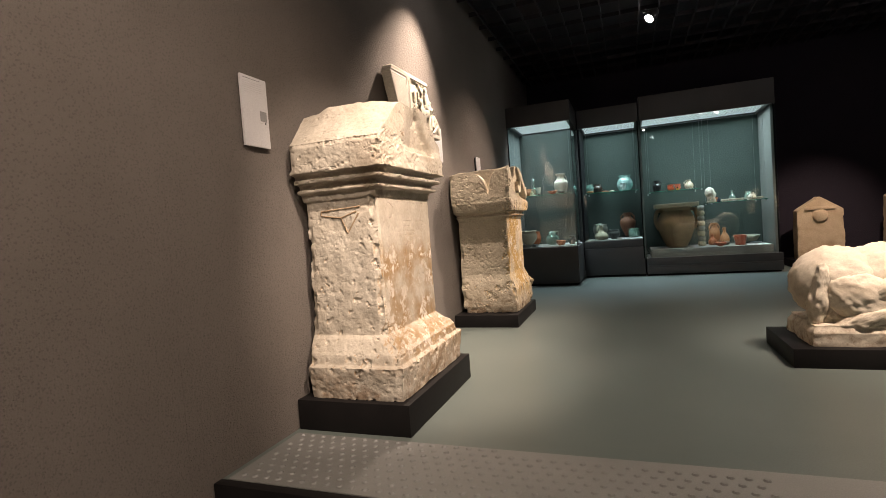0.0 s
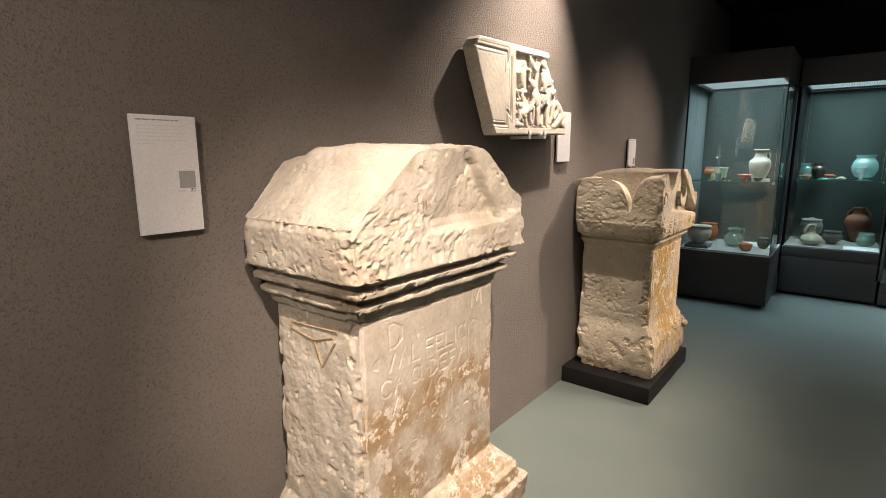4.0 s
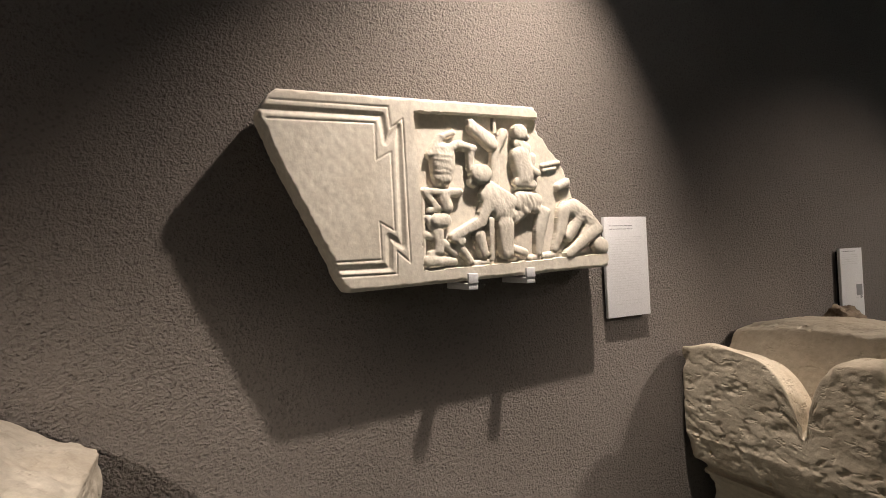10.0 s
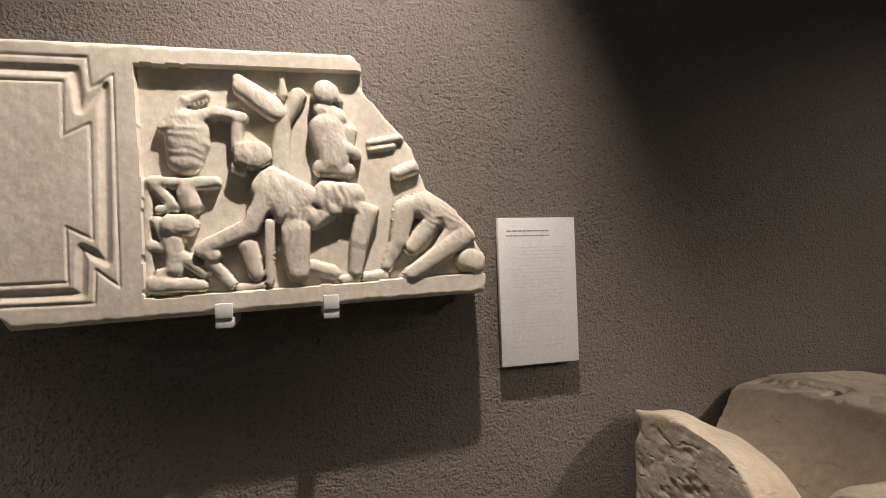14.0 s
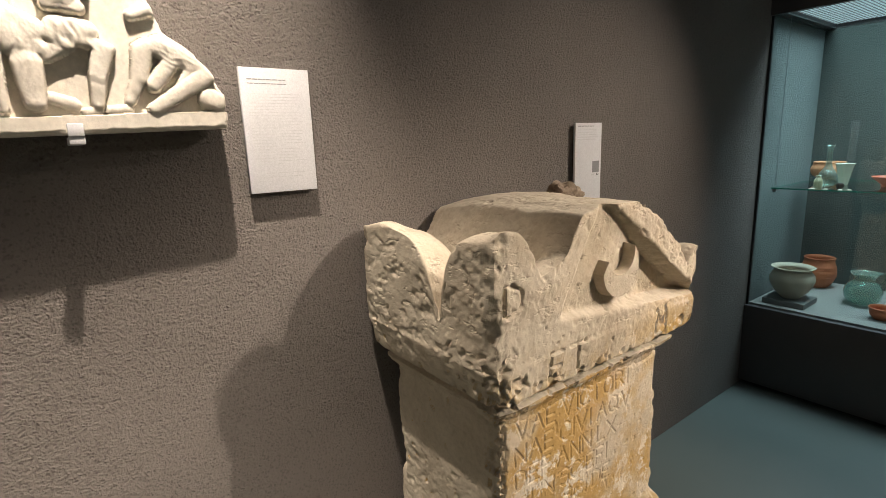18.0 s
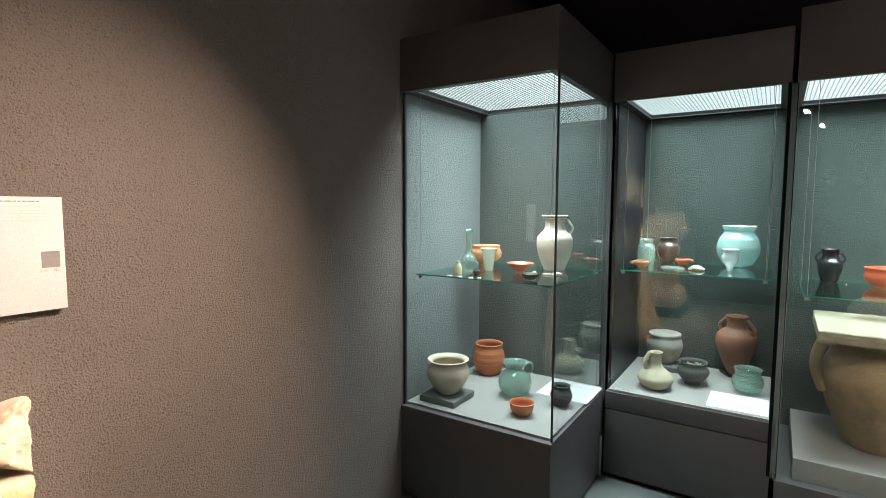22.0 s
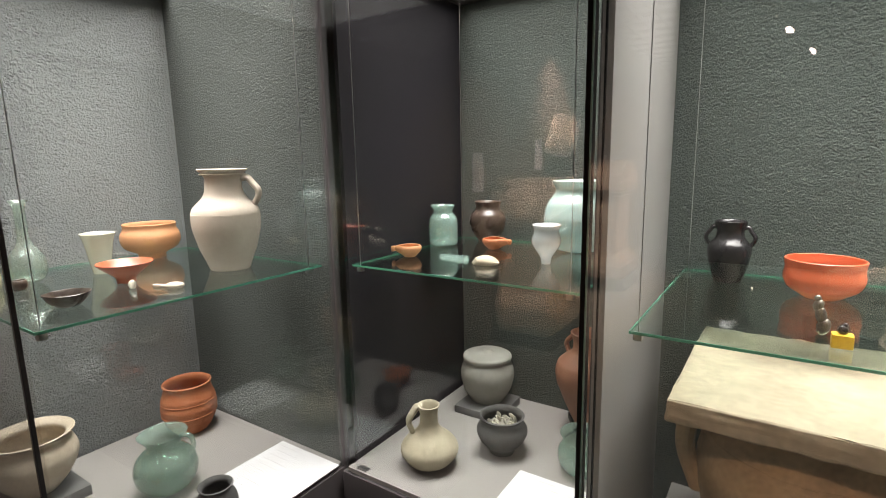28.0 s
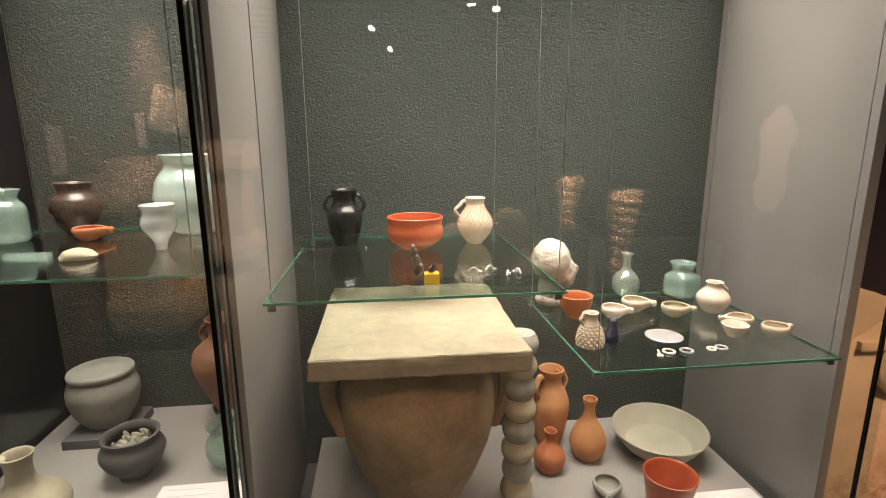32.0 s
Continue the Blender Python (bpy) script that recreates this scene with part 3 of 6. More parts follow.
def spot_fixture(eye, target):
    """A black track spotlight: ceiling box, stem, can and lens."""
    e, t = Vector(eye), Vector(target)
    d = (t - e).normalized()
    fix = thing("spotlight", "black track spotlight under the dark ceiling, known or added as fill", "spotlight", eye, group="spotlights of the gallery")
    part("mount", box(-0.05, 0.05, -0.02, 0.02, CEIL - e.z - 0.02, CEIL - e.z, 0.004), M["lamp_black"], fix)
    part("stem", rod((0, 0, CEIL - e.z - 0.02), (0, 0, 0.0), 0.008), M["lamp_black"], fix)
    back = -d * 0.02
    q = (-d).to_track_quat("Z", "Y").to_matrix().to_4x4()
    can = lathe([(0.050, 0.02), (0.056, 0.03), (0.056, 0.10), (0.044, 0.14), (0.02, 0.15)], 24)
    can.transform(q)
    part("can", can, M["lamp_black"], fix)
    lens = lathe([(0.048, 0.012), (0.048, 0.016)], 24)
    lens.transform(q)
    part("lens", lens, M["lamp_glow"], fix, "glowing lamp lens")
    return fix


# the added fill spots get a fixture as well
for eye, target, watts, degrees in SPOTS:
    e, d = Vector(eye), (Vector(target) - Vector(eye)).normalized()
    spot_fixture(e - d * 0.03, target)

# ---- the three showcases ----
def sheet(name, x0, x1, y0, y1, z0, z1, parent, label=""):
    ob = part(name, box(x0, x1, y0, y1, z0, z1), M["glass"], parent, label)
    ob.visible_shadow = False
    return ob


LIGHT_Z = 2.10


def lit_top(case, x0, x1, y0, y1, xa, xb, ya, yb, top):
    """Hood of a case over x0..x1, y0..y1 with a lit diffuser over xa..xb, ya..yb."""
    part("hood_front", box(x0, x1, y0, y0 + 0.02, LIGHT_Z - 0.015, top, 0.002), M["case_black"], case)
    part("hood_top", box(x0, x1, y0 + 0.02, y1, top - 0.02, top), M["case_black"], case)
    part("hood_back", box(x0 + 0.02, x1 - 0.02, y1 - 0.012, y1, LIGHT_Z + 0.026, top - 0.02), M["case_black"], case)
    part("hood_side", box(x1 - 0.02, x1, y0 + 0.02, y1, LIGHT_Z - 0.015, top - 0.02), M["case_black"], case)
    part("hood_side", box(x0, x0 + 0.02, y0 + 0.02, y1, LIGHT_Z - 0.015, top - 0.02), M["case_black"], case)
    part("light_panel", box(xa, xb, ya, yb, LIGHT_Z + 0.016, LIGHT_Z + 0.022), M["panel_glow"], case, "lit white lamp panel")
    case_lamp(xa, xb, ya, yb, LIGHT_Z - 0.003, 8.4 * (xb - xa) * (yb - ya) / 0.5)
    lv = bmesh.new()
    n = int((xb - xa) / 0.019)
    for k in range(n):
        x = xa + (xb - xa) * (k + 0.5) / n
        box(x - 0.0013, x + 0.0013, ya, yb, LIGHT_Z + 0.0125, LIGHT_Z + 0.0155, 0, lv)
    tagged(part("louvre", lv, M["louvre"], case, "fine ribbed grey louvre"), kind="stuff")
    for bx in ((x0 + 0.02, xa, y0 + 0.02, y1), (xb, x1 - 0.02, y0 + 0.02, y1), (xa, xb, y0 + 0.02, ya), (xa, xb, yb, y1)):
        if bx[1] - bx[0] > 0.003 and bx[3] - bx[2] > 0.003:
            part("light_frame", box(*bx, LIGHT_Z - 0.008, LIGHT_Z + 0.024), M["case_black"], case)


def glass_shelf(x0, x1, y0, y1, z, label, wires, top=LIGHT_Z):
    sh = thing("glass_shelf", label, "shelf", (x0, y0, z))
    w, d = x1 - x0, y1 - y0
    ob = part("plate", box(0.002, w - 0.002, 0.002, d - 0.002, -0.006, 0.0), M["shelf_glass"], sh)
    ob.visible_shadow = False
    for bx in ((0, w, 0, 0.002), (0, w, d - 0.002, d), (0, 0.002, 0.002, d - 0.002), (w - 0.002, w, 0.002, d - 0.002)):
        part("edge", box(*bx, -0.006, 0.0), M["glass_edge"], sh, "green polished glass edge")
    for wx, wy in wires:
        wire = part("wire", rod((wx - x0, wy - y0, -0.02), (wx - x0, wy - y0, top - z - 0.008), 0.0012), M["steel"], sh)
        part("clamp", box(wx - x0 - 0.009, wx - x0 + 0.009, wy - y0 - 0.008, wy - y0 + 0.008, -0.024, -0.0065, 0.002), M["steel"], wire)
    return sh


DECK = 0.51
AX0, AX1, AY0, AY1 = WX, -0.618, 6.640, 7.45
BX0, BX1, BY0, BY1 = -0.60, 0.185, 7.405, 8.17
CX0, CX1, CY0, CY1 = 0.205, 1.765, 7.385, 8.17

case_a = thing("showcase", "tall black showcase with glass sides built against the plastered wall", "showcase", (0, 0, 0))
part("base", box(AX0, AX1 + 0.004, AY0 - 0.022, AY1, 0.03, DECK - 0.012, 0.003), M["case_black"], case_a)
part("deck", box(AX0 + 0.012, AX1 - 0.012, AY0 + 0.012, AY1 - 0.02, DECK - 0.012, DECK), M["deck"], case_a, "matt taupe display floor")
part("kick", box(AX0, AX1 - 0.03, AY0 + 0.03, AY1, 0, 0.03), M["black"], case_a)
part("back_panel", box(AX0, AX1, AY1 - 0.02, AY1, DECK - 0.012, LIGHT_Z - 0.012), M["case_lining"], case_a, "rough dark grey lining")
part("side_panel", box(AX0, AX0 + 0.006, AY0 + 0.016, AY1 - 0.02, DECK - 0.012, LIGHT_Z - 0.012), M["side_plaster"], case_a, "rough grey plastered side lining")
sheet("front_pane", AX0 + 0.012, AX1 - 0.004, AY0 + 0.002, AY0 + 0.012, DECK - 0.012, LIGHT_Z - 0.015, case_a, "clear front pane")
sheet("side_pane", AX1 - 0.012, AX1 - 0.002, AY0 + 0.014, AY1 - 0.025, DECK - 0.012, LIGHT_Z - 0.015, case_a, "clear side pane")
part("corner_seal", box(AX1 - 0.006, AX1 + 0.002, AY0 - 0.002, AY0 + 0.006, DECK - 0.012, LIGHT_Z - 0.015), M["lamp_black"], case_a, "black glazing seal")
part("wall_seal", box(AX0, AX0 + 0.012, AY0, AY0 + 0.014, DECK - 0.012, LIGHT_Z - 0.015), M["lamp_black"], case_a, "black glazing seal")
part("rear_post", box(AX1 - 0.014, AX1 + 0.004, AY1 - 0.024, AY1 + 0.002, DECK - 0.012, LIGHT_Z - 0.012), M["case_black"], case_a)
lit_top(case_a, AX0, AX1, AY0 - 0.022, AY1, -1.375, -0.675, 6.69, 7.43, 2.34)
part("marker_strip", box(AX1 + 0.002, AX1 + 0.014, 7.36, 7.385, 0.02, 0.25, 0.002), M["side_grey"], case_a, "white plastic corner strip")

case_b = thing("showcase", "narrow black showcase with a clear front pane between its neighbours", "showcase", (0, 0, 0))
part("base", box(BX0, BX1, BY0, BY1, 0.03, 0.40, 0.003), M["case_black"], case_b)
part("base_rail", box(BX0, BX1, BY0, BY1, 0.405, DECK - 0.01, 0.002), M["case_black"], case_b)
part("kick", box(BX0, BX1, BY0 + 0.03, BY1, 0, 0.03), M["black"], case_b)
part("deck", box(BX0 + 0.014, BX1 - 0.014, BY0 + 0.012, BY1 - 0.02, DECK - 0.01, DECK + 0.003), M["deck"], case_b, "matt taupe display floor")
part("back_panel", box(BX0, BX1, BY1 - 0.02, BY1, DECK - 0.01, LIGHT_Z - 0.012), M["case_back"], case_b, "rough dark grey lining")
part("side_panel", box(BX0, BX0 + 0.014, BY0 + 0.06, BY1 - 0.02, DECK - 0.01, LIGHT_Z - 0.012), M["side_black"], case_b, "smooth black side lining")
part("side_panel", box(BX1, BX1 + 0.0035, BY0 + 0.040, BY1 - 0.02, DECK - 0.01, LIGHT_Z - 0.012), M["case_black"], case_b, "smooth black side lining")
sheet("front_pane", BX0 + 0.012, BX1 - 0.004, BY0 + 0.003, BY0 + 0.013, DECK - 0.01, LIGHT_Z - 0.015, case_b, "clear front pane")
part("post", box(BX1 - 0.014, BX1 + 0.002, BY0 - 0.006, BY0 + 0.018, 0.24, LIGHT_Z - 0.012, 0.002), M["seal_black"], case_b)
part("tag", box(-0.555, -0.515, 7.425, 7.445, DECK + 0.003, DECK + 0.006), M["steel"], case_b, "small silver tag")
lit_top(case_b, BX0, BX1, BY0, BY1, -0.55, 0.145, 7.47, 8.12, 2.335)

case_c = thing("showcase", "wide black showcase with pale grey inner sides and a low base", "showcase", (0, 0, 0))
part("base", box(CX0, CX1 + 0.02, CY0 - 0.012, CY1, 0.025, 0.135, 0.003), M["case_black"], case_c)
part("base_step", box(CX0, CX1 + 0.02, CY0 - 0.010, CY1, 0.138, 0.24, 0.003), M["case_black"], case_c)
part("kick", box(CX0, CX1, CY0 + 0.03, CY1, 0, 0.025), M["black"], case_c)
part("deck", box(0.275, 1.70, CY0 + 0.05, CY1 - 0.02, 0.24, 0.345, 0.002), M["deck"], case_c, "raised matt taupe display floor")
part("back_panel", box(CX0, CX1, CY1 - 0.02, CY1, 0.24, LIGHT_Z - 0.012), M["case_back"], case_c, "rough dark grey lining")
part("side_panel", box(CX0 - 0.016, CX0 + 0.010, CY0 + 0.055, CY1 - 0.02, 0.24, LIGHT_Z - 0.012, 0.002), M["side_grey"], case_c, "pale grey painted side")
part("side_panel", box(1.735, CX1, CY0 + 0.115, CY1 - 0.02, 0.24, LIGHT_Z - 0.012, 0.002), M["side_grey"], case_c, "pale grey painted side")
sheet("front_pane", BX1 + 0.0035, CX1 - 0.002, CY0 + 0.002, CY0 + 0.012, 0.24, LIGHT_Z - 0.015, case_c, "clear front pane")
part("glazing_edge", box(BX1 + 0.0005, BX1 + 0.003, CY0 + 0.004, CY0 + 0.012, 0.24, LIGHT_Z - 0.015), M["seal_green"], case_c, "greenish polished glass edge")
part("glazing_seal", box(CX0 + 0.003, CX0 + 0.007, CY0 + 0.014, CY0 + 0.020, 0.24, LIGHT_Z - 0.015), M["seal_black"], case_c, "thin black glazing seal")
part("end_seal", box(1.742, 1.750, CY0 + 0.014, CY0 + 0.022, 0.24, LIGHT_Z - 0.015), M["seal_black"], case_c, "thin black glazing seal")
lit_top(case_c, CX0, CX1, CY0 - 0.005, CY1, 0.245, 1.70, 7.45, 8.10, 2.40)

SH, C1, C2 = 1.183, 1.126, 0.924
glass_shelf(-1.37, -0.635, 6.672, 7.40, SH, "clear glass shelf hung on steel wires among small finds", [(-1.355, 6.69), (-0.66, 6.69), (-0.66, 7.37)])
glass_shelf(-0.555, 0.155, 7.45, 8.10, SH, "clear glass shelf hung on steel wires in the narrow showcase", [(-0.54, 7.47), (0.125, 7.47), (-0.54, 8.07), (0.125, 8.07)])
glass_shelf(0.275, 0.935, 7.41, 8.14, C1, "clear glass shelf with green edge above the storage jar", [(0.29, 7.43), (0.92, 7.43), (0.29, 8.11), (0.92, 8.11)])
glass_shelf(1.01, 1.65, 7.41, 7.99, C2, "clear glass shelf with lamps and jewellery on it", [(1.025, 7.43), (1.635, 7.43), (1.025, 7.97), (1.635, 7.97)])

# ---- stone monuments ----
def interp(table, z):
    """Row of numbers at height z from a table of (z, a, b, ...) rows."""
    if z <= table[0][0]:
        return table[0][1:]
    for p, q in zip(table, table[1:]):
        if z <= q[0]:
            f = (z - p[0]) / max(q[0] - p[0], 1e-6)
            return [a + (b - a) * f for a, b in zip(p[1:], q[1:])]
    return table[-1][1:]


def monument(table, z_top, top, nx, ny, amp, scale, seed, chip=0.010, chip_scale=9, step=0.011, calm=None):
    """A carved block. table: rows (z, x0, x1, y0, y1) of its outline; top(u, v): height of its upper surface, u over x, v over y."""
    z0 = table[0][0]
    n = int((z_top - z0) / step)
    levels = sorted({round(z0 + (z_top - z0) * i / n, 4) for i in range(n + 1)} | {r[0] for r in table})
    rim = [(i, 0) for i in range(nx)] + [(nx, j) for j in range(ny)] + [(i, ny) for i in range(nx, 0, -1)] + [(0, j) for j in range(ny, 0, -1)]
    bm, rings = bmesh.new(), []

    def place(i, j, z, box4):
        u, v = i / nx, j / ny
        x0, x1, y0, y1 = box4
        return Vector((x0 + (x1 - x0) * u, y0 + (y1 - y0) * v, z))

    for z in levels:
        rings.append([bm.verts.new(place(i, j, z, interp(table, z))) for i, j in rim])
    last = interp(table, z_top)
    highest = max(top(i / nx, j / ny) for i, j in rim)
    extra = max(3, int((highest - z_top) / step))
    for k in range(1, extra + 1):
        rings.append([bm.verts.new(place(i, j, z_top + (top(i / nx, j / ny) - z_top) * k / extra, last)) for i, j in rim])
    for a, b in zip(rings, rings[1:]):
        for k in range(len(rim)):
            m = (k + 1) % len(rim)
            bm.faces.new((a[k], a[m], b[m], b[k]))
    bm.faces.new(list(reversed(rings[0])))
    grid = dict(zip(rim, rings[-1]))
    for i in range(nx + 1):
        for j in range(ny + 1):
            if (i, j) not in grid:
                grid[i, j] = bm.verts.new(place(i, j, top(i / nx, j / ny), last))
    for i in range(nx):
        for j in range(ny):
            bm.faces.new((grid[i, j], grid[i + 1, j], grid[i + 1, j + 1], grid[i, j + 1]))
    # chipped arrises: corners and edges lose more than the faces
    for v in bm.verts:
        x0, x1, y0, y1 = interp(table, min(v.co.z, z_top))
        dx, dy = min(v.co.x - x0, x1 - v.co.x), min(v.co.y - y0, y1 - v.co.y)
        near = max(0.0, 1 - max(dx, dy) / 0.035)
        q = v.co * chip_scale + Vector((seed, 0, 0))
        bite = chip * near * (0.35 + max(0.0, noise.noise(q) + 0.7 * noise.noise(q * 2.7)) * 1.9)
        cx, cy = (x0 + x1) / 2, (y0 + y1) / 2
        toward = Vector((cx - v.co.x, cy - v.co.y, 0))
        if toward.length > 1e-6:
            v.co += toward.normalized() * bite
    if calm:
        bm.normal_update()
        face = [(v, v.co.x) for v in bm.verts if calm[0] < v.co.z < calm[1] and v.normal.x > 0.8]
        roughen(bm, amp, scale, seed)
        for v, x in face:
            v.co.x = x + (v.co.x - x) * 0.12
    else:
        roughen(bm, amp, scale, seed)
    return bm


def cut(bm, hollows):
    """Cuts hollows (from, to, radius, depth) into a block, each a groove along its line or a pit."""
    bm.normal_update()
    co, no = np.array([v.co[:] for v in bm.verts]), np.array([v.normal[:] for v in bm.verts])
    deep = np.zeros(len(co))
    for p, q, r, d in hollows:
        p, q = np.array(p), np.array(q)
        near = np.nonzero(np.all((co > np.minimum(p, q) - r) & (co < np.maximum(p, q) + r), axis=1))[0]
        if len(near):
            way = q - p
            t = np.clip((co[near] - p) @ way / max(way @ way, 1e-9), 0, 1)
            gap = np.linalg.norm(co[near] - p - t[:, None] * way, axis=1) / r
            gap *= 1 + 0.9 * np.array([noise.noise(Vector(c) * 85) for c in co[near]])
            deep[near] = np.maximum(deep[near], d * np.clip(1.6 * (1 - gap), 0, 1))
    co -= no * deep[:, None]
    for v, c in zip(bm.verts, co):
        v.co = c


def pits_on(bm, want, n, r0, r1, depth, seed):
    """Random pits on the part of a block where want(co, normal) holds."""
    rnd = random.Random(seed)
    bm.normal_update()
    spots = [v.co.copy() for v in bm.verts if want(v.co, v.normal)]
    made = []
    for _ in range(n):
        c, r = rnd.choice(spots), r0 + (r1 - r0) * rnd.random() ** 2.5
        run = Vector((rnd.uniform(-1, 1), rnd.uniform(-1, 1), rnd.uniform(-1, 1))) * r * 2.2
        made.append((c, c + run, r, depth * rnd.uniform(0.5, 1.1)))
    return made


# Roman capitals as strokes on a grid of 8 by 8: x and height of each point
CAPITALS = {
    "A": "00 48 80/24 64", "B": "00 08 48 67 66 44 04/44 73 72 60 00", "C": "77 58 38 06 02 30 50 71", "D": "00 08 38 76 72 30 00", "E": "60 00 08 68/04 54",
    "F": "00 08 68/04 54", "G": "77 58 38 06 02 30 50 72 74 54", "H": "00 08/80 88/04 84", "I": "10 18", "L": "08 00 60", "M": "00 18 42 78 80",
    "N": "00 08 70 78", "O": "48 17 04 11 40 71 84 77 48", "P": "00 08 48 67 65 44 04", "Q": "48 17 04 11 40 71 84 77 48/52 90", "R": "00 08 48 67 65 44 04/44 80",
    "S": "67 48 28 07 05 64 62 50 20 01", "T": "40 48/08 88", "V": "08 40 88", "X": "00 88/08 80", ".": "34 35"}


def strokes_of(text, y, z, size, spread=1.0):
    """Line pieces ((y, z), (y, z)) of a cut line of capitals that starts at (y, z)."""
    lines, at = [], y
    for ch in text:
        wide = 0.0
        for run in CAPITALS.get(ch, "").split("/"):
            pts = [(at + int(p[0]) / 8 * size * 0.86, z + int(p[1]) / 8 * size) for p in run.split()]
            wide = max([wide] + [p[0] - at for p in pts])
            lines += list(zip(pts, pts[1:]))
        at += (wide + size * 0.26) * spread if wide else size * 0.35
    return lines


def inscribed_face(y0, y1, z0, z1, x, lines, seed, cell=0.0019, cut_depth=0.0042, half=0.0036, ragged=0.014):
    """The dressed face of an inscription looking along +x, its letters cut as V-shaped grooves, its border broken away."""
    ny, nz = int((y1 - y0) / cell), int((z1 - z0) / cell)
    gy, gz = np.meshgrid(np.linspace(y0, y1, ny + 1), np.linspace(z0, z1, nz + 1))
    deep = np.zeros(gy.shape)
    for (ay, az), (by, bz) in lines:
        ia, ib = max(0, int((min(ay, by) - half - y0) / cell)), int((max(ay, by) + half - y0) / cell) + 2
        ja, jb = max(0, int((min(az, bz) - half - z0) / cell)), int((max(az, bz) + half - z0) / cell) + 2
        sy, sz = gy[ja:jb, ia:ib], gz[ja:jb, ia:ib]
        dy, dz = by - ay, bz - az
        t = np.clip(((sy - ay) * dy + (sz - az) * dz) / max(dy * dy + dz * dz, 1e-9), 0, 1)
        gap = np.hypot(sy - ay - dy * t, sz - az - dz * t)
        deep[ja:jb, ia:ib] = np.maximum(deep[ja:jb, ia:ib], cut_depth * np.clip(1.15 - gap / half, 0, 1))
    bm, vs = bmesh.new(), []
    for j in range(nz + 1):
        row = []
        for i in range(ny + 1):
            yy, zz = gy[j, i], gz[j, i]
            edge = min(yy - y0, y1 - yy, zz - z0, z1 - zz)
            worn = noise.noise((yy * 9, zz * 9, seed)) + 0.6 * noise.noise((yy * 31, zz * 31, seed)) + 0.3 * noise.noise((yy * 90, zz * 90, seed))
            loss = max(0.0, 1 - edge / (ragged * (0.55 + 0.6 * max(-0.6, worn))))
            keep = 0.35 + 0.65 * min(1.0, max(0.0, 0.75 + 0.9 * noise.noise((yy * 7, zz * 7, seed + 4))))
            chip = max(0.0, noise.noise((yy * 46, zz * 46, seed + 9)) - 0.42) * 0.010
            row.append(bm.verts.new((x + 0.0009 * worn - deep[j, i] * keep - 0.012 * loss - chip, yy, zz)))
        vs.append(row)
    for j in range(nz):
        for i in range(ny):
            bm.faces.new((vs[j][i], vs[j][i + 1], vs[j + 1][i + 1], vs[j + 1][i]))
    return bm


def wear(bm, rounds, most, scale, seed, crumb):
    """Rounds the arrises unevenly: each point moves towards its smoothed place by as much as a noise allows, and the skin crumbles."""
    co = np.array([v.co[:] for v in bm.verts])
    ends = np.array([(e.verts[0].index, e.verts[1].index) for e in bm.edges])
    count = np.bincount(ends.ravel(), minlength=len(co))[:, None]
    soft = co.copy()
    for _ in range(rounds):
        add = np.zeros_like(soft)
        np.add.at(add, ends[:, 0], soft[ends[:, 1]])
        np.add.at(add, ends[:, 1], soft[ends[:, 0]])
        soft = 0.4 * soft + 0.6 * add / count
    for v, c, d in zip(bm.verts, co, soft):
        w = min(1.0, max(0.12, most * (0.5 + 0.9 * noise.noise(Vector(c) * scale + Vector((seed, 0, 0))) + 0.5 * noise.noise(Vector(c) * scale * 3.1))))
        v.co = c + (d - c) * w
    bm.normal_update()
    for v in bm.verts:
        deep = max(0.0, noise.noise(v.co * 38) + 0.6 * noise.noise(v.co * 90) + 0.5 * noise.noise(v.co * 7) - 0.10)
        v.co -= v.normal * crumb * min(1.0, deep)


def smoothstep(a, b, x):
    t = min(1.0, max(0.0, (x - a) / (b - a)))
    return t * t * (3 - 2 * t)


def plinth(y0, y1, h, label, x1=-0.877, x0=WX + 0.008):
    p = tagged(finish("plinth", box(x0, x1, y0, y1, 0, h, 0.004), M["black"]), label, "plinth")
    return p


plinth(1.868, 2.712, 0.135, "low black painted plinth under the felix altar")
plinth(4.05, 4.88, 0.102, "low black painted plinth under the crescent altar")

# altar of the first bay
P1 = 0.135
TABLE1 = [
    (P1, -1.37, -0.915, 1.905, 2.690), (0.275, -1.38, -0.905, 1.895, 2.705), (0.285, -1.375, -0.925, 1.915, 2.685), (0.325, -1.375, -0.930, 1.925, 2.675),
    (0.335, -1.385, -0.945, 1.935, 2.665), (0.385, -1.395, -0.995, 1.970, 2.628), (0.40, -1.40, -1.015, 1.990, 2.612), (1.010, -1.385, -1.020, 1.995, 2.606),
    (1.014, -1.395, -1.012, 1.985, 2.614), (1.046, -1.395, -1.006, 1.978, 2.622), (1.050, -1.40, -0.978, 1.955, 2.648), (1.064, -1.40, -0.974, 1.950, 2.652),
    (1.068, -1.40, -1.000, 1.975, 2.632), (1.088, -1.40, -0.996, 1.970, 2.636), (1.092, -1.40, -0.956, 1.936, 2.666), (1.108, -1.40, -0.952, 1.932, 2.672),
    (1.112, -1.40, -0.978, 1.950, 2.656), (1.130, -1.405, -0.972, 1.945, 2.660), (1.135, -1.405, -0.936, 1.915, 2.690),
    (1.245, -1.405, -0.945, 1.912, 2.694), (1.260, -1.40, -0.952, 1.920, 2.690),
]


RIDGE1 = [(0, 0.0), (0.03, 0.08), (0.12, 0.34), (0.29, 0.92), (0.35, 0.995), (0.50, 0.975), (0.60, 1.0), (0.71, 0.965), (0.88, 0.39), (0.915, 0.27), (0.955, 0.25), (1.0, 0.12)]


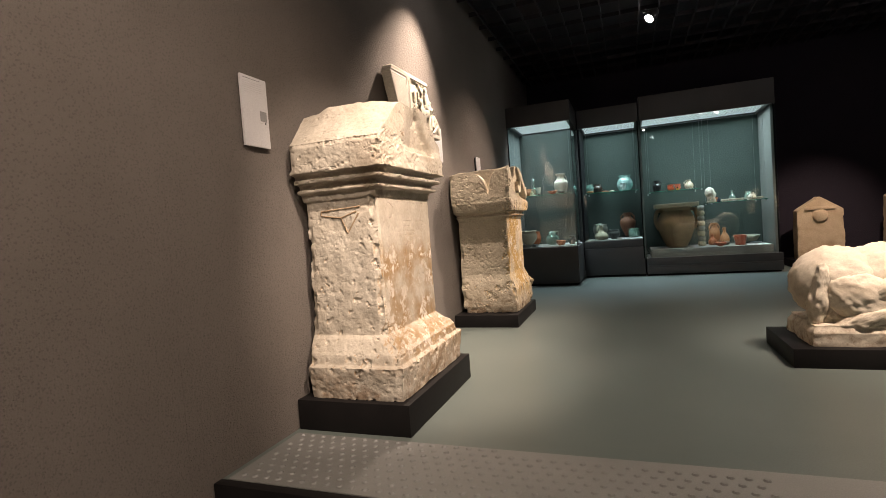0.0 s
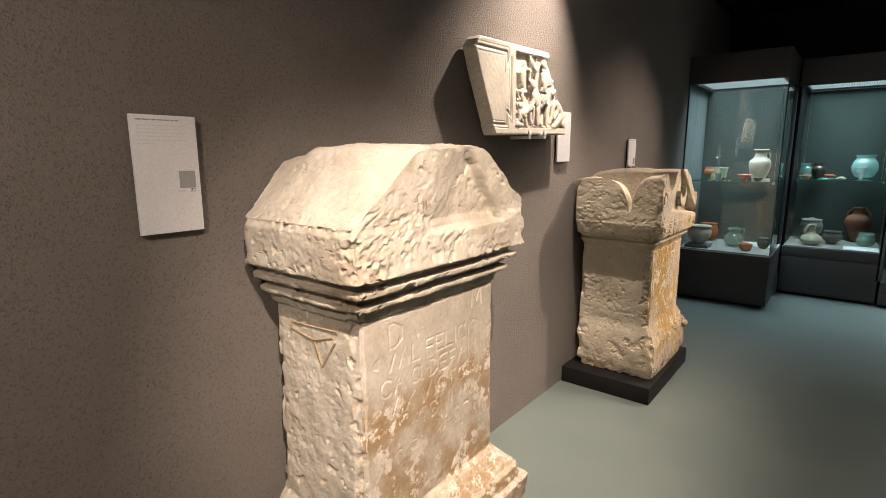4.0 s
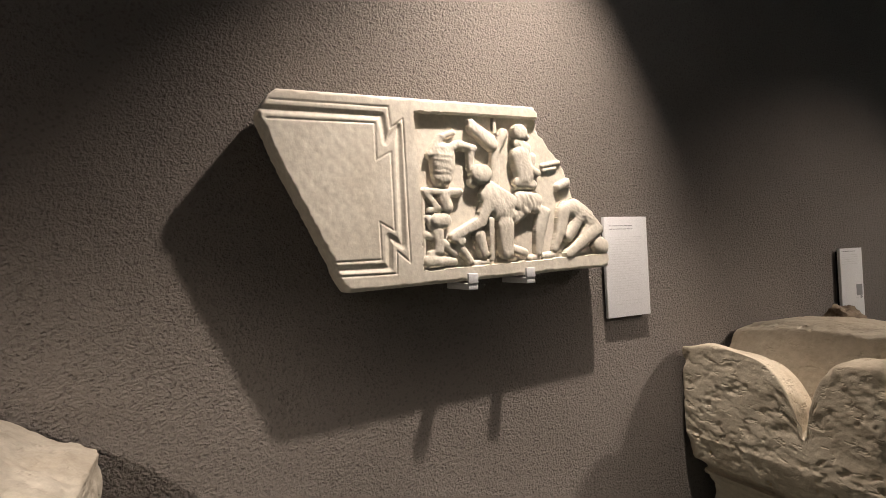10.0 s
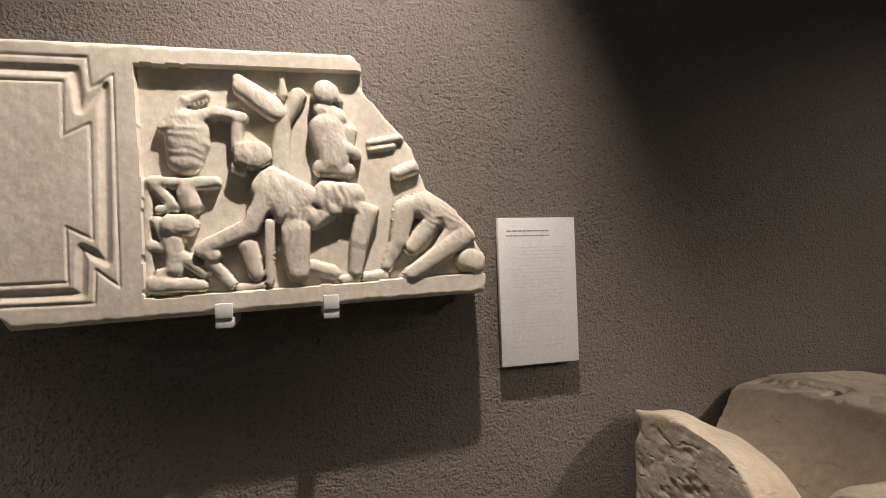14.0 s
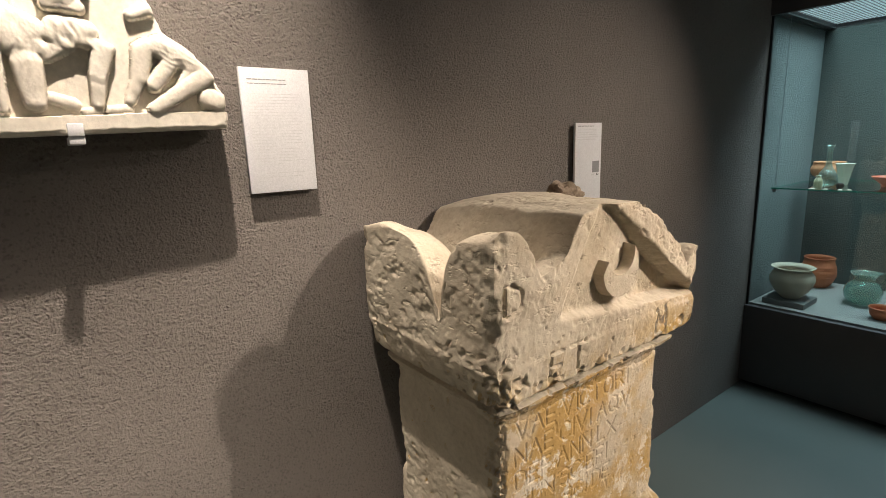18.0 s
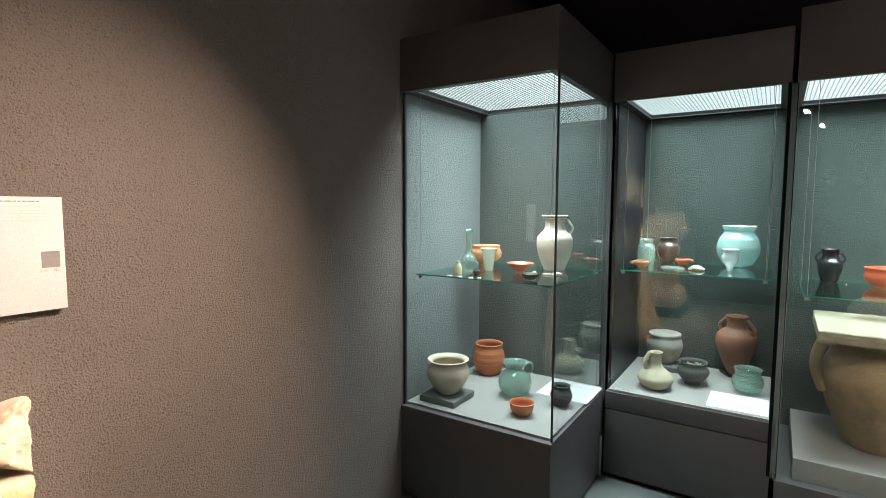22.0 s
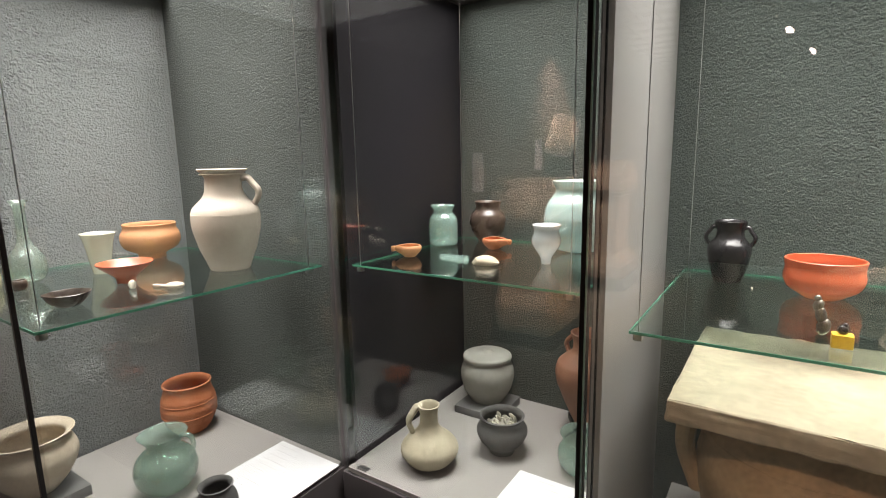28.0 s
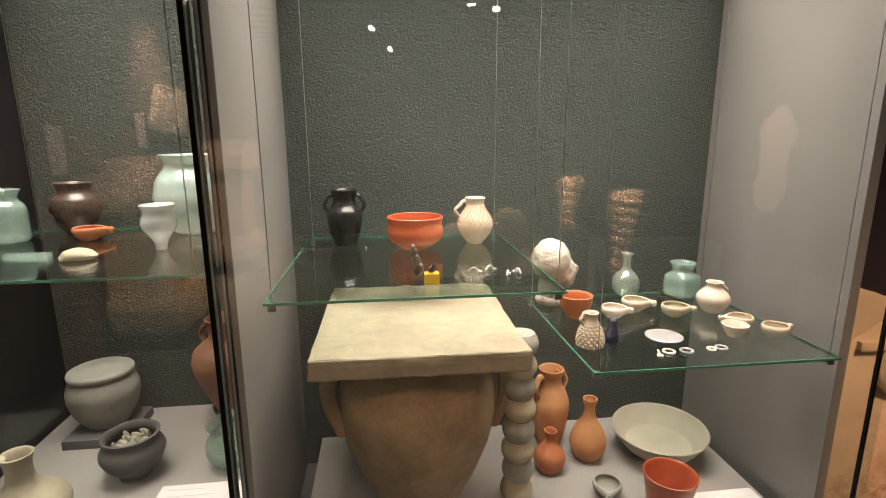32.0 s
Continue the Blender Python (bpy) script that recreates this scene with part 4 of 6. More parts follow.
def top1(u, v):
    """A hipped, worn gable: steep at both ends, broad and flat on top, with a lug at the far end."""
    near = v if v > 0.40 else min(0.40, v * (1 + 0.65 * (1 - u)))
    side = sum(interp(RIDGE1, near + 0.012 * k)[0] for k in (-2, -1, 0, 1, 2)) / 5
    back = 0.55 + 0.45 * smoothstep(0.0, 0.30, u)
    wave = 0.012 * noise.noise((u * 3, v * 4, 2.2)) + 0.005 * noise.noise((u * 9, v * 14, 5.0))
    return 1.262 + 0.200 * side * (0.55 + 0.45 * back) * (1 - 0.05 * smoothstep(0.75, 1, u)) + wave * side


altar1 = thing("stone_altar", "worn pale limestone altar with moulded cornice and carved Latin letters", "altar")
block1 = monument(TABLE1, 1.262, top1, 120, 230, 0.0045, 12, 3.1, 0.022, step=0.0036, calm=(0.44, 1.0))


def gable1(y, z):
    """The sunk gable field: crisp along its foot and its right slope, broken away to the left."""
    left, right, foot = (y - 2.12) - (z - 1.25) * 0.55, (2.545 - y) * 0.81 - (z - 1.245) * 0.62, z - 1.226
    return smoothstep(0.0, 0.22, left) * smoothstep(0.0, 0.012, right) * smoothstep(0.0, 0.010, foot)


for v in block1.verts:
    if v.co.x > -1.06 and v.co.z > 1.2:
        v.co.x -= 0.034 * gable1(v.co.y, v.co.z)
rnd1 = random.Random(5)
hollows = []
for _ in range(330):
    y, z = 1.90 + 0.46 * rnd1.random() ** 0.8, rnd1.uniform(1.14, 1.42)
    if z < 1.35 - (y - 1.9) * 0.30 + 0.05 * rnd1.random():
        run, tilt = rnd1.uniform(0.014, 0.050), radians(rnd1.uniform(10, 36))
        x = -0.946 - max(0.0, z - 1.26) * 0.30
        hollows.append(((x, y, z), (x, y + run * math.cos(tilt), z + run * math.sin(tilt)), rnd1.uniform(0.0045, 0.0080), rnd1.uniform(0.0018, 0.0050)))
for _ in range(45):
    y, z = rnd1.uniform(2.15, 2.60), rnd1.uniform(1.24, 1.42)
    x = -0.966 - max(0.0, z - 1.26) * 0.25
    hollows.append(((x, y, z), (x, y + rnd1.uniform(0, 0.02), z + rnd1.uniform(0, 0.012)), rnd1.uniform(0.006, 0.012), rnd1.uniform(0.001, 0.004)))
hollows += pits_on(block1, lambda c, n: n.y < -0.6 or (n.x > 0.5 and c.z < 0.42), 170, 0.004, 0.013, 0.006, 6)
hollows += pits_on(block1, lambda c, n: c.x > -1.06 and c.y < 2.06 and 0.3 < c.z < 1.13, 45, 0.006, 0.018, 0.011, 8)
hollows += pits_on(block1, lambda c, n: c.z > 1.13 and (c.y < 1.96 or c.x > -0.96), 30, 0.006, 0.016, 0.006, 9)
hollows += pits_on(block1, lambda c, n: 1.125 < c.z < 1.17 and (c.x > -0.955 or c.y < 1.935), 24, 0.006, 0.018, 0.006, 21)
hollows += pits_on(block1, lambda c, n: 1.125 < c.z < 1.22 and c.x > -0.97 and c.y < 2.02, 12, 0.010, 0.028, 0.012, 22)
hollows += pits_on(block1, lambda c, n: 1.045 < c.z < 1.115 and (c.x > -0.965 or c.y < 1.945), 26, 0.005, 0.012, 0.006, 23)
hollows += pits_on(block1, lambda c, n: 0.26 < c.z < 0.34 and (c.x > -0.94 or c.y < 1.93), 40, 0.008, 0.024, 0.010, 24)
hollows += pits_on(block1, lambda c, n: c.z > 1.36 and n.z > 0.2, 26, 0.006, 0.020, 0.004, 25)
block1.verts.index_update()
wear(block1, 6, 0.7, 14, 2.0, 0.0035)
cut(block1, hollows)
part("block", block1, M["stone_a"], altar1, "", 50)
LINES1 = [("D", 2.100, 0.915, 0.068), ("M", 2.480, 0.945, 0.064), (".", 2.310, 0.938, 0.03), ("VAL FELICIS", 2.080, 0.850, 0.048), ("CA Q DEFANN", 2.066, 0.782, 0.048),
          ("VIX VICTORI", 2.085, 0.714, 0.047), ("CONIVNX", 2.215, 0.647, 0.047), ("NA SVBASC", 2.060, 0.580, 0.047), ("CITA VIT", 2.130, 0.514, 0.046)]
cuts = sum([strokes_of(text, y, z, size, 1.04) for text, y, z, size in LINES1], [])
part("inscribed_face", inscribed_face(2.004, 2.602, 0.425, 1.008, -1.0165, cuts, 3.3), M["stone_a"], altar1, "dressed face with cut Latin letters", 60)
ink_x = max(v.co.x for v in bpy.data.objects["block"].data.vertices if abs(v.co.y - 2.205) < 0.03 and abs(v.co.z - 1.306) < 0.016)
letters_on_x("inventory_number", "146", 2.175, 1.292, 0.034, ink_x - 0.0004, altar1, M["groove_shade_ink"], 0.9, "faded inked numeral")

# adze sign on the side that faces the stairs: dark rods paint its grooves' shade
for ya, za, yb, zb in ((-1.30, 0.965, -1.10, 0.975), (-1.30, 0.945, -1.20, 0.93), (-1.20, 0.93, -1.12, 0.955), (-1.20, 0.93, -1.17, 0.86), (-1.17, 0.86, -1.11, 0.945), (-1.30, 0.965, -1.30, 0.945)):
    part("groove_shade_line", rod((ya, 1.9935, za), (yb, 1.9935, zb), 0.0035), M["groove_shade_ink"], altar1)

# altar of the second bay, with corner horns and a crescent in the gable
P2 = 0.102
TABLE2 = [
    (P2, -1.35, -0.905, 4.165, 4.850), (0.16, -1.37, -0.895, 4.150, 4.880), (0.255, -1.375, -0.900, 4.150, 4.890), (0.30, -1.38, -0.905, 4.155, 4.895),
    (0.345, -1.385, -0.925, 4.165, 4.885), (0.40, -1.385, -0.945, 4.178, 4.850), (0.43, -1.385, -0.952, 4.182, 4.832), (0.885, -1.375, -0.955, 4.186, 4.825),
    (0.890, -1.38, -0.950, 4.180, 4.832), (0.912, -1.385, -0.946, 4.176, 4.838), (0.916, -1.385, -0.922, 4.156, 4.862), (0.928, -1.385, -0.918, 4.152, 4.866),
    (0.932, -1.385, -0.944, 4.168, 4.846), (0.954, -1.395, -0.938, 4.160, 4.852), (0.960, -1.40, -0.898, 4.130, 4.895),
(1.035, -1.41, -0.893, 4.118, 4.915), (1.045, -1.41, -0.896, 4.120, 4.915),
]


GABLE2 = [(0, 1.060), (0.165, 1.105), (0.33, 1.330), (0.42, 1.345), (0.60, 1.338), (0.71, 1.300), (0.87, 1.205), (0.94, 1.110), (1.0, 1.060)]
FILL2 = [(0, 0.0), (0.08, 0.145), (0.20, 0.165), (0.30, 0.20), (0.34, 0.0)]
# centre and reach over the depth, centre and reach over the width, height and roundness of each corner horn
HORNS2 = [(0.99, 0.345, 0.05, 0.135, 0.262, 3.6, 2.6), (0.22, 0.43, 0.02, 0.175, 0.234, 4.0, 3.4), (1.0, 0.34, 1.0, 0.11, 0.125, 2.6, 2.3), (0.0, 0.40, 1.0, 0.14, 0.19, 2.6, 2.3)]


def raw_top2(u, v):
    """A gable along the depth, hollow towards the sides, with a rounded horn at each corner."""
    h = interp(GABLE2, v + 0.012 * noise.noise((u * 5, v * 2, 4)))[0]
    h = max(h, 1.06 + smoothstep(0.62, 0.90, u) * interp(FILL2, v)[0])
    h = 1.06 + (h - 1.06) * (0.93 + 0.07 * smoothstep(0.0, 0.25, u)) + 0.010 * noise.noise((u * 3, v * 4, 7)) * smoothstep(1.1, 1.25, h)
    for hu, ru, hv, rv, hh, pa, pb in HORNS2:
        round_off = 1 - (abs(u - hu) / ru) ** pa - (abs(v - hv) / rv) ** pb
        if round_off > 0:
            h = max(h, 1.062 + hh * round_off ** 0.55 * (1 - 0.07 * noise.noise((u * 6, v * 9, 3))) - 0.012 * noise.noise((u * 3, v * 3, 11)))
    return h


def top2(u, v):
    """The carved top, its hollows worn round."""
    return sum(raw_top2(u + 0.010 * a, v + 0.007 * b) for a in (-1, 0, 1) for b in (-1, 0, 1)) / 9


altar2 = thing("stone_altar", "limestone altar with corner horns, a carved crescent and Latin letters", "altar")


def sink(bm, x_face, inside, depth):
    """Cuts a shallow field back into the face that looks along +x."""
    for v in bm.verts:
        if v.co.x > x_face - 0.022:
            v.co.x -= depth * inside(v.co.y, v.co.z)


def gable2(y, z):
    left, right, foot = (y - 4.30) * 0.80 - (z - 1.10) * 0.45, (4.865 - y) * 0.57 - (z - 1.090) * 0.82, z - (1.078 + 0.03 * (4.6 - y) / 0.3)
    return smoothstep(0.0, 0.030, left) * smoothstep(0.0, 0.010, right) * smoothstep(0.0, 0.012, foot) * (0.42 + 0.58 * smoothstep(4.52, 4.74, y))


block2 = monument(TABLE2, 1.047, top2, 120, 250, 0.0040, 10, 8.7, 0.020, step=0.0036, calm=(0.46, 0.88))
sink(block2, -0.893, gable2, 0.058)
hollows = pits_on(block2, lambda c, n: n.y < -0.5 or c.z > 1.05, 260, 0.004, 0.011, 0.005, 16)
hollows += pits_on(block2, lambda c, n: c.x > -0.99 and c.y < 4.235 and 0.3 < c.z < 1.25, 18, 0.004, 0.010, 0.006, 18)
hollows += pits_on(block2, lambda c, n: c.y < 4.20 and 0.93 < c.z < 1.07, 30, 0.004, 0.012, 0.007, 19)
hollows += pits_on(block2, lambda c, n: c.z < 0.36, 90, 0.010, 0.030, 0.014, 20)
hollows += pits_on(block2, lambda c, n: 0.91 < c.z < 0.98 and c.x > -0.925, 40, 0.006, 0.016, 0.008, 26)
hollows += pits_on(block2, lambda c, n: c.z > 1.2 and n.z > 0.1, 60, 0.004, 0.011, 0.004, 27)
block2.verts.index_update()
wear(block2, 12, 0.8, 11, 5.0, 0.0042)
hollows += pits_on(block2, lambda c, n: c.x > -0.985 and c.y < 4.215 and 0.43 < c.z < 1.04, 70, 0.008, 0.022, 0.012, 28)
CUT2 = strokes_of("D", 4.150, 1.152, 0.064) + strokes_of("E", 4.285, 0.976, 0.064) + strokes_of("T", 4.352, 0.976, 0.064) + strokes_of(".", 4.500, 1.000, 0.03) + strokes_of("M", 4.700, 0.982, 0.062)
hollows += [((x, ya, za), (x, yb, zb), 0.0052, 0.0075) for (ya, za), (yb, zb) in CUT2 for x in (-0.890, -0.896, -0.902, -0.908)]
cut(block2, hollows)
part("block", block2, M["stone_b"], altar2, "", 50)
# crescent standing out of the gable
cr = bmesh.new()
outer = [(0.075 * math.sin(a), -0.075 * math.cos(a)) for a in (math.pi * (-0.55 + 1.1 * i / 18) for i in range(19))]
inner = [(0.010 + 0.056 * math.sin(a), 0.036 - 0.056 * math.cos(a)) for a in (math.pi * (0.50 - 1.0 * i / 18) for i in range(19))]
ring = [cr.verts.new((0, y, z)) for y, z in outer + inner]
cf = cr.faces.new(ring)
ext = bmesh.ops.extrude_face_region(cr, geom=[cf])
for v in [g for g in ext["geom"] if isinstance(g, bmesh.types.BMVert)]:
    v.co.x += 0.045
    v.co.y, v.co.z = v.co.y * 0.94, v.co.z * 0.94
cr.transform(pose(-0.936, 4.528, 1.190, 14, 0, 0))
part("crescent", cr, M["stone_b"], altar2, "carved crescent moon")
LINES2 = [("VAE VICTORI", 4.235, 0.826, 0.046), ("NAE CIVI AQV", 4.232, 0.762, 0.046), ("DEF ANN LX", 4.232, 0.698, 0.046), ("HI IN SC EFI", 4.232, 0.634, 0.045),
          ("VB A SCI DE", 4.232, 0.572, 0.044), ("SVB", 4.232, 0.510, 0.044)]
cuts = sum([strokes_of(text, y, z, size, 1.0) for text, y, z, size in LINES2], [])
part("inscribed_face", inscribed_face(4.196, 4.818, 0.445, 0.884, -0.9515, cuts, 7.7, ragged=0.026), M["stone_b"], altar2, "dressed face with cut Latin letters", 60)
knob = bmesh.new()
bmesh.ops.create_icosphere(knob, subdivisions=4, radius=0.05)
knob.transform(Matrix.Diagonal((1.1, 0.9, 0.9, 1)))
roughen(knob, 0.016, 28, 2.0)
knob.transform(pose(-0.935, 4.835, 0.285))
part("broken_corner", knob, M["stone_b"], altar2, "broken lump at the base moulding")

# rubble lump on the wall behind the second altar
lump = bmesh.new()
bmesh.ops.create_icosphere(lump, subdivisions=4, radius=0.062)
lump.transform(Matrix.Diagonal((0.8, 1.1, 0.8, 1)))
roughen(lump, 0.02, 30, 5.0)
lump.transform(pose(-1.33, 4.85, 1.295))
part("rear_stump", lump, M["stump"], altar2, "dark broken stump")

# ---- marble relief fragment on the wall ----
RX = WX + 0.056


# plain rounded shapes, in centimetres along the slab and up from its foot: (y, z, y, z), two radii, lift
STUMP = [((33.8, 20.5, 33.6, 4.5), 0.62, 0.62, 1), ((34.4, 20.6, 39.8, 20.2), 0.83, 0.93, 2), ((38.8, 20.2, 42.7, 20.5), 1.04, 0.93, 3), ((34.9, 19.8, 37.0, 17.3), 0.83, 0.83, 2), ((39.0, 18.8, 39.6, 17.2), 1.45, 1.45, 3), ((35.3, 16.4, 38.7, 17.0), 0.73, 0.73, 2), ((37.0, 14.2, 38.8, 14.2), 1.66, 1.66, 3), ((34.9, 14.8, 36.2, 11.8), 0.83, 0.83, 2), ((37.2, 12.0, 37.2, 7.7), 1.35, 1.25, 2), ((34.3, 11.2, 36.6, 10.6), 0.93, 0.93, 1), ((34.9, 5.5, 40.8, 5.2), 1.45, 0.93, 2), ((35.3, 7.0, 37.6, 7.9), 0.83, 0.83, 2)]
BASKET = [((39.1, 26.4, 38.8, 24.0), 3.12, 2.49, 0), ((39.2, 28.4, 39.2, 28.2), 3.12, 3.12, 0), ((36.0, 28.5, 39.0, 32.6), 0.83, 0.83, 2), ((39.0, 32.6, 41.8, 33.7), 0.73, 0.73, 2), ((39.2, 29.6, 43.2, 31.1), 1.04, 1.04, 3), ((43.2, 31.1, 46.9, 30.4), 0.93, 0.83, 3), ((46.2, 29.7, 45.9, 26.0), 1.04, 0.73, 2), ((38.3, 28.9, 40.2, 30.2), 0.83, 0.83, 3)]
KNEELER = [((47.8, 24.7, 48.9, 24.7), 2.15, 2.15, 6), ((45.9, 22.9, 46.7, 22.5), 0.83, 0.83, 4), ((50.6, 21.2, 55.7, 18.4), 1.87, 2.08, 3), ((50.6, 19.6, 53.3, 17.0), 2.70, 2.70, 3), ((50.5, 19.2, 47.7, 13.8), 1.56, 1.35, 6), ((47.7, 13.8, 41.8, 11.1), 1.35, 1.04, 6), ((41.1, 10.4, 42.5, 9.6), 1.25, 1.14, 5), ((53.0, 15.8, 55.7, 15.7), 2.08, 1.87, 3), ((54.3, 12.9, 54.5, 6.7), 2.28, 1.66, 4), ((50.5, 14.2, 50.3, 5.3), 0.83, 0.62, 4), ((47.3, 10.7, 48.5, 6.6), 1.56, 1.14, 3), ((46.0, 4.5, 49.2, 4.8), 0.73, 0.73, 2)]
TOOLS = [((38.4, 9.4, 41.1, 7.1), 0.93, 0.93, 2), ((42.1, 8.6, 44.8, 5.3), 1.04, 0.83, 3), ((56.9, 14.8, 59.1, 15.8), 1.66, 1.45, 2), ((59.7, 6.4, 56.9, 7.4), 1.14, 1.04, 1)]
TRUNK = [((52.2, 21.9, 52.7, 30.0), 1.35, 1.25, 1), ((51.7, 31.6, 46.9, 35.1), 1.56, 1.35, 3), ((51.8, 32.9, 46.4, 36.3), 0.93, 0.83, 3), ((53.4, 31.0, 55.2, 34.4), 1.05, 1.25, 1), ((52.9, 34.5, 52.8, 37.6), 0.62, 0.52, 1)]
STANDER = [((58.9, 32.2, 61.0, 31.0), 1.5, 1.6, 3), ((59.6, 29.0, 60.6, 24.6), 2.6, 2.3, 3), ((59.3, 34.9, 59.6, 34.8), 1.95, 1.85, 5), ((60.8, 34.2, 61.3, 33.8), 0.95, 0.85, 4), ((59.5, 32.0, 59.9, 31.4), 1.04, 1.04, 2), ((59.0, 29.2, 60.1, 24.3), 2.28, 1.97, 3), ((58.9, 29.9, 61.1, 26.4), 1.35, 1.25, 5), ((61.1, 26.4, 63.9, 25.4), 1.14, 0.93, 5), ((62.8, 29.0, 62.1, 25.4), 1.35, 1.25, 2), ((58.5, 23.0, 62.6, 22.6), 1.35, 1.25, 3), ((59.1, 19.0, 63.2, 18.7), 1.97, 1.97, 3), ((61.8, 17.4, 66.4, 16.0), 1.25, 1.04, 4), ((58.0, 18.0, 60.5, 16.4), 1.35, 1.14, 4)]
LEGS = [((65.2, 15.3, 64.1, 11.4), 1.77, 1.45, 3), ((64.1, 11.4, 63.5, 6.4), 1.45, 1.04, 3), ((63.4, 5.3, 61.5, 5.1), 0.83, 0.73, 2), ((66.3, 27.3, 71.4, 28.4), 0.62, 0.62, 0), ((66.4, 26.2, 70.1, 26.9), 0.52, 0.52, 0), ((70.7, 22.3, 73.8, 23.6), 1.04, 1.14, 1)]
CROUCHER = [((71.7, 16.3, 70.6, 11.4), 1.87, 1.56, 2), ((70.6, 11.4, 68.6, 7.1), 1.45, 0.93, 2), ((68.1, 5.6, 65.1, 5.4), 0.93, 0.83, 1), ((74.8, 17.1, 82.2, 13.1), 2.39, 2.18, 2), ((72.4, 17.2, 73.3, 17.0), 1.56, 1.56, 2), ((76.7, 15.1, 72.8, 10.0), 1.66, 1.35, 3), ((82.1, 12.0, 72.5, 5.8), 1.77, 1.25, 5), ((79.8, 14.1, 77.6, 10.4), 0.93, 0.83, 4), ((82.5, 7.7, 83.7, 7.2), 2.18, 1.97, 3)]
FIGURES = STUMP + BASKET + KNEELER + TOOLS + TRUNK + STANDER + LEGS + CROUCHER

SLAB_H = 0.40
SLAB_LEFT = [(0, 0.169), (0.011, 0.159), (0.061, 0.139), (0.157, 0.094), (0.273, 0.039), (0.356, 0.007), (0.386, 0.028), (0.40, 0.046)]
SLAB_RIGHT = [(0, 0.852), (0.03, 0.855), (0.066, 0.858), (0.088, 0.845), (0.117, 0.827), (0.152, 0.793), (0.184, 0.757), (0.218, 0.744), (0.251, 0.735), (0.279, 0.713), (0.312, 0.681), (0.345, 0.655), (0.384, 0.652), (0.40, 0.634)]
FRAME_OUT = [(0.033, 0.373), (0.266, 0.379), (0.270, 0.335), (0.298, 0.357), (0.302, 0.055), (0.273, 0.080), (0.271, 0.033), (0.154, 0.033)]
FRAME_MID = [(0.014, 0.354), (0.251, 0.359), (0.258, 0.305), (0.287, 0.339), (0.286, 0.091), (0.257, 0.110), (0.255, 0.047), (0.146, 0.047)]
FRAME_IN = [(0.025, 0.337), (0.236, 0.343), (0.236, 0.267), (0.269, 0.286), (0.270, 0.122), (0.238, 0.140), (0.239, 0.063), (0.140, 0.062)]


def off_line(y, z, pts):
    """Distance of each point of a grid from a broken line."""
    best = np.full(y.shape, 9.0)
    for (ay, az), (by, bz) in zip(pts, pts[1:]):
        dy, dz = by - ay, bz - az
        t = np.clip(((y - ay) * dy + (z - az) * dz) / (dy * dy + dz * dz), 0, 1)
        best = np.minimum(best, np.hypot(y - ay - dy * t, z - az - dz * t))
    return best


def grain(y, z, ky, kz, seed):
    return np.array([noise.noise((a * ky, b * kz, seed)) for a, b in zip(y.flat, z.flat)]).reshape(y.shape)


def relief_height(y, z):
    """Depth of the carving in front of the slab's ground over a grid, in metres."""
    framed = 0.0325 - 0.0022 * np.clip(1 - off_line(y, z, FRAME_OUT) / 0.0028, 0, 1) - 0.0020 * np.clip(1 - off_line(y, z, FRAME_IN) / 0.0028, 0, 1)
    framed -= 0.0042 * np.clip(1 - off_line(y, z, FRAME_MID) / 0.0085, 0, 1) ** 0.8
    total = np.full(y.shape, math.exp(420 * 0.002))
    for (ay, az, by, bz), ra, rb, lift in FIGURES:
        dy, dz = by - ay, bz - az
        t = np.clip(((y * 100 - ay) * dy + (z * 100 - az) * dz) / max(dy * dy + dz * dz, 1e-9), 0, 1)
        k = np.sqrt(np.maximum(0, (ra + (rb - ra) * t) ** 2 - (y * 100 - ay - dy * t) ** 2 - (z * 100 - az - dz * t) ** 2))
        total += np.where(k > 0, np.exp(420 * (0.003 + lift * 0.0036 + k * 0.0090)) - 1, 0)
    g = 0.016 + 0.029 * (1 - np.exp(-np.log(total) / 420 / 0.026))
    body = g > 0.022
    rough = grain(y, z, 40, 40, 3)
    g += body * (0.0009 * grain(y, z, 90, 55, 6) + 0.0005 * grain(y, z, 230, 230, 2))
    for y0, y1, z0, z1, ky, kz, high in ((0.575, 0.672, 0.155, 0.212, 420, 60, 0.0009), (0.505, 0.580, 0.105, 0.165, 520, -170, 0.0008), (0.355, 0.425, 0.215, 0.300, 40, 430, 0.0006), (0.745, 0.835, 0.120, 0.190, 220, 420, 0.0005)):
        folds = body & (y > y0) & (y < y1) & (z > z0) & (z < z1)
        g += folds * 0.5 * high * np.sin(ky * y + kz * z + 5 * rough)
    inner = 0.332 - 0.008 * np.clip((z - 0.2) / 0.17, 0, 1)
    ledge = (z > 0.376 + 0.034 * (y - 0.326) + 0.0012 * rough) | (z < 0.036 + 0.036 * (y - 0.344) + 0.0012 * rough) | (y < inner + 0.0012 * rough)
    return np.where(y < 0.312, framed, np.where(ledge, 0.0325, np.minimum(g, 0.062))) + 0.00035 * grain(y, z, 60, 60, 3)


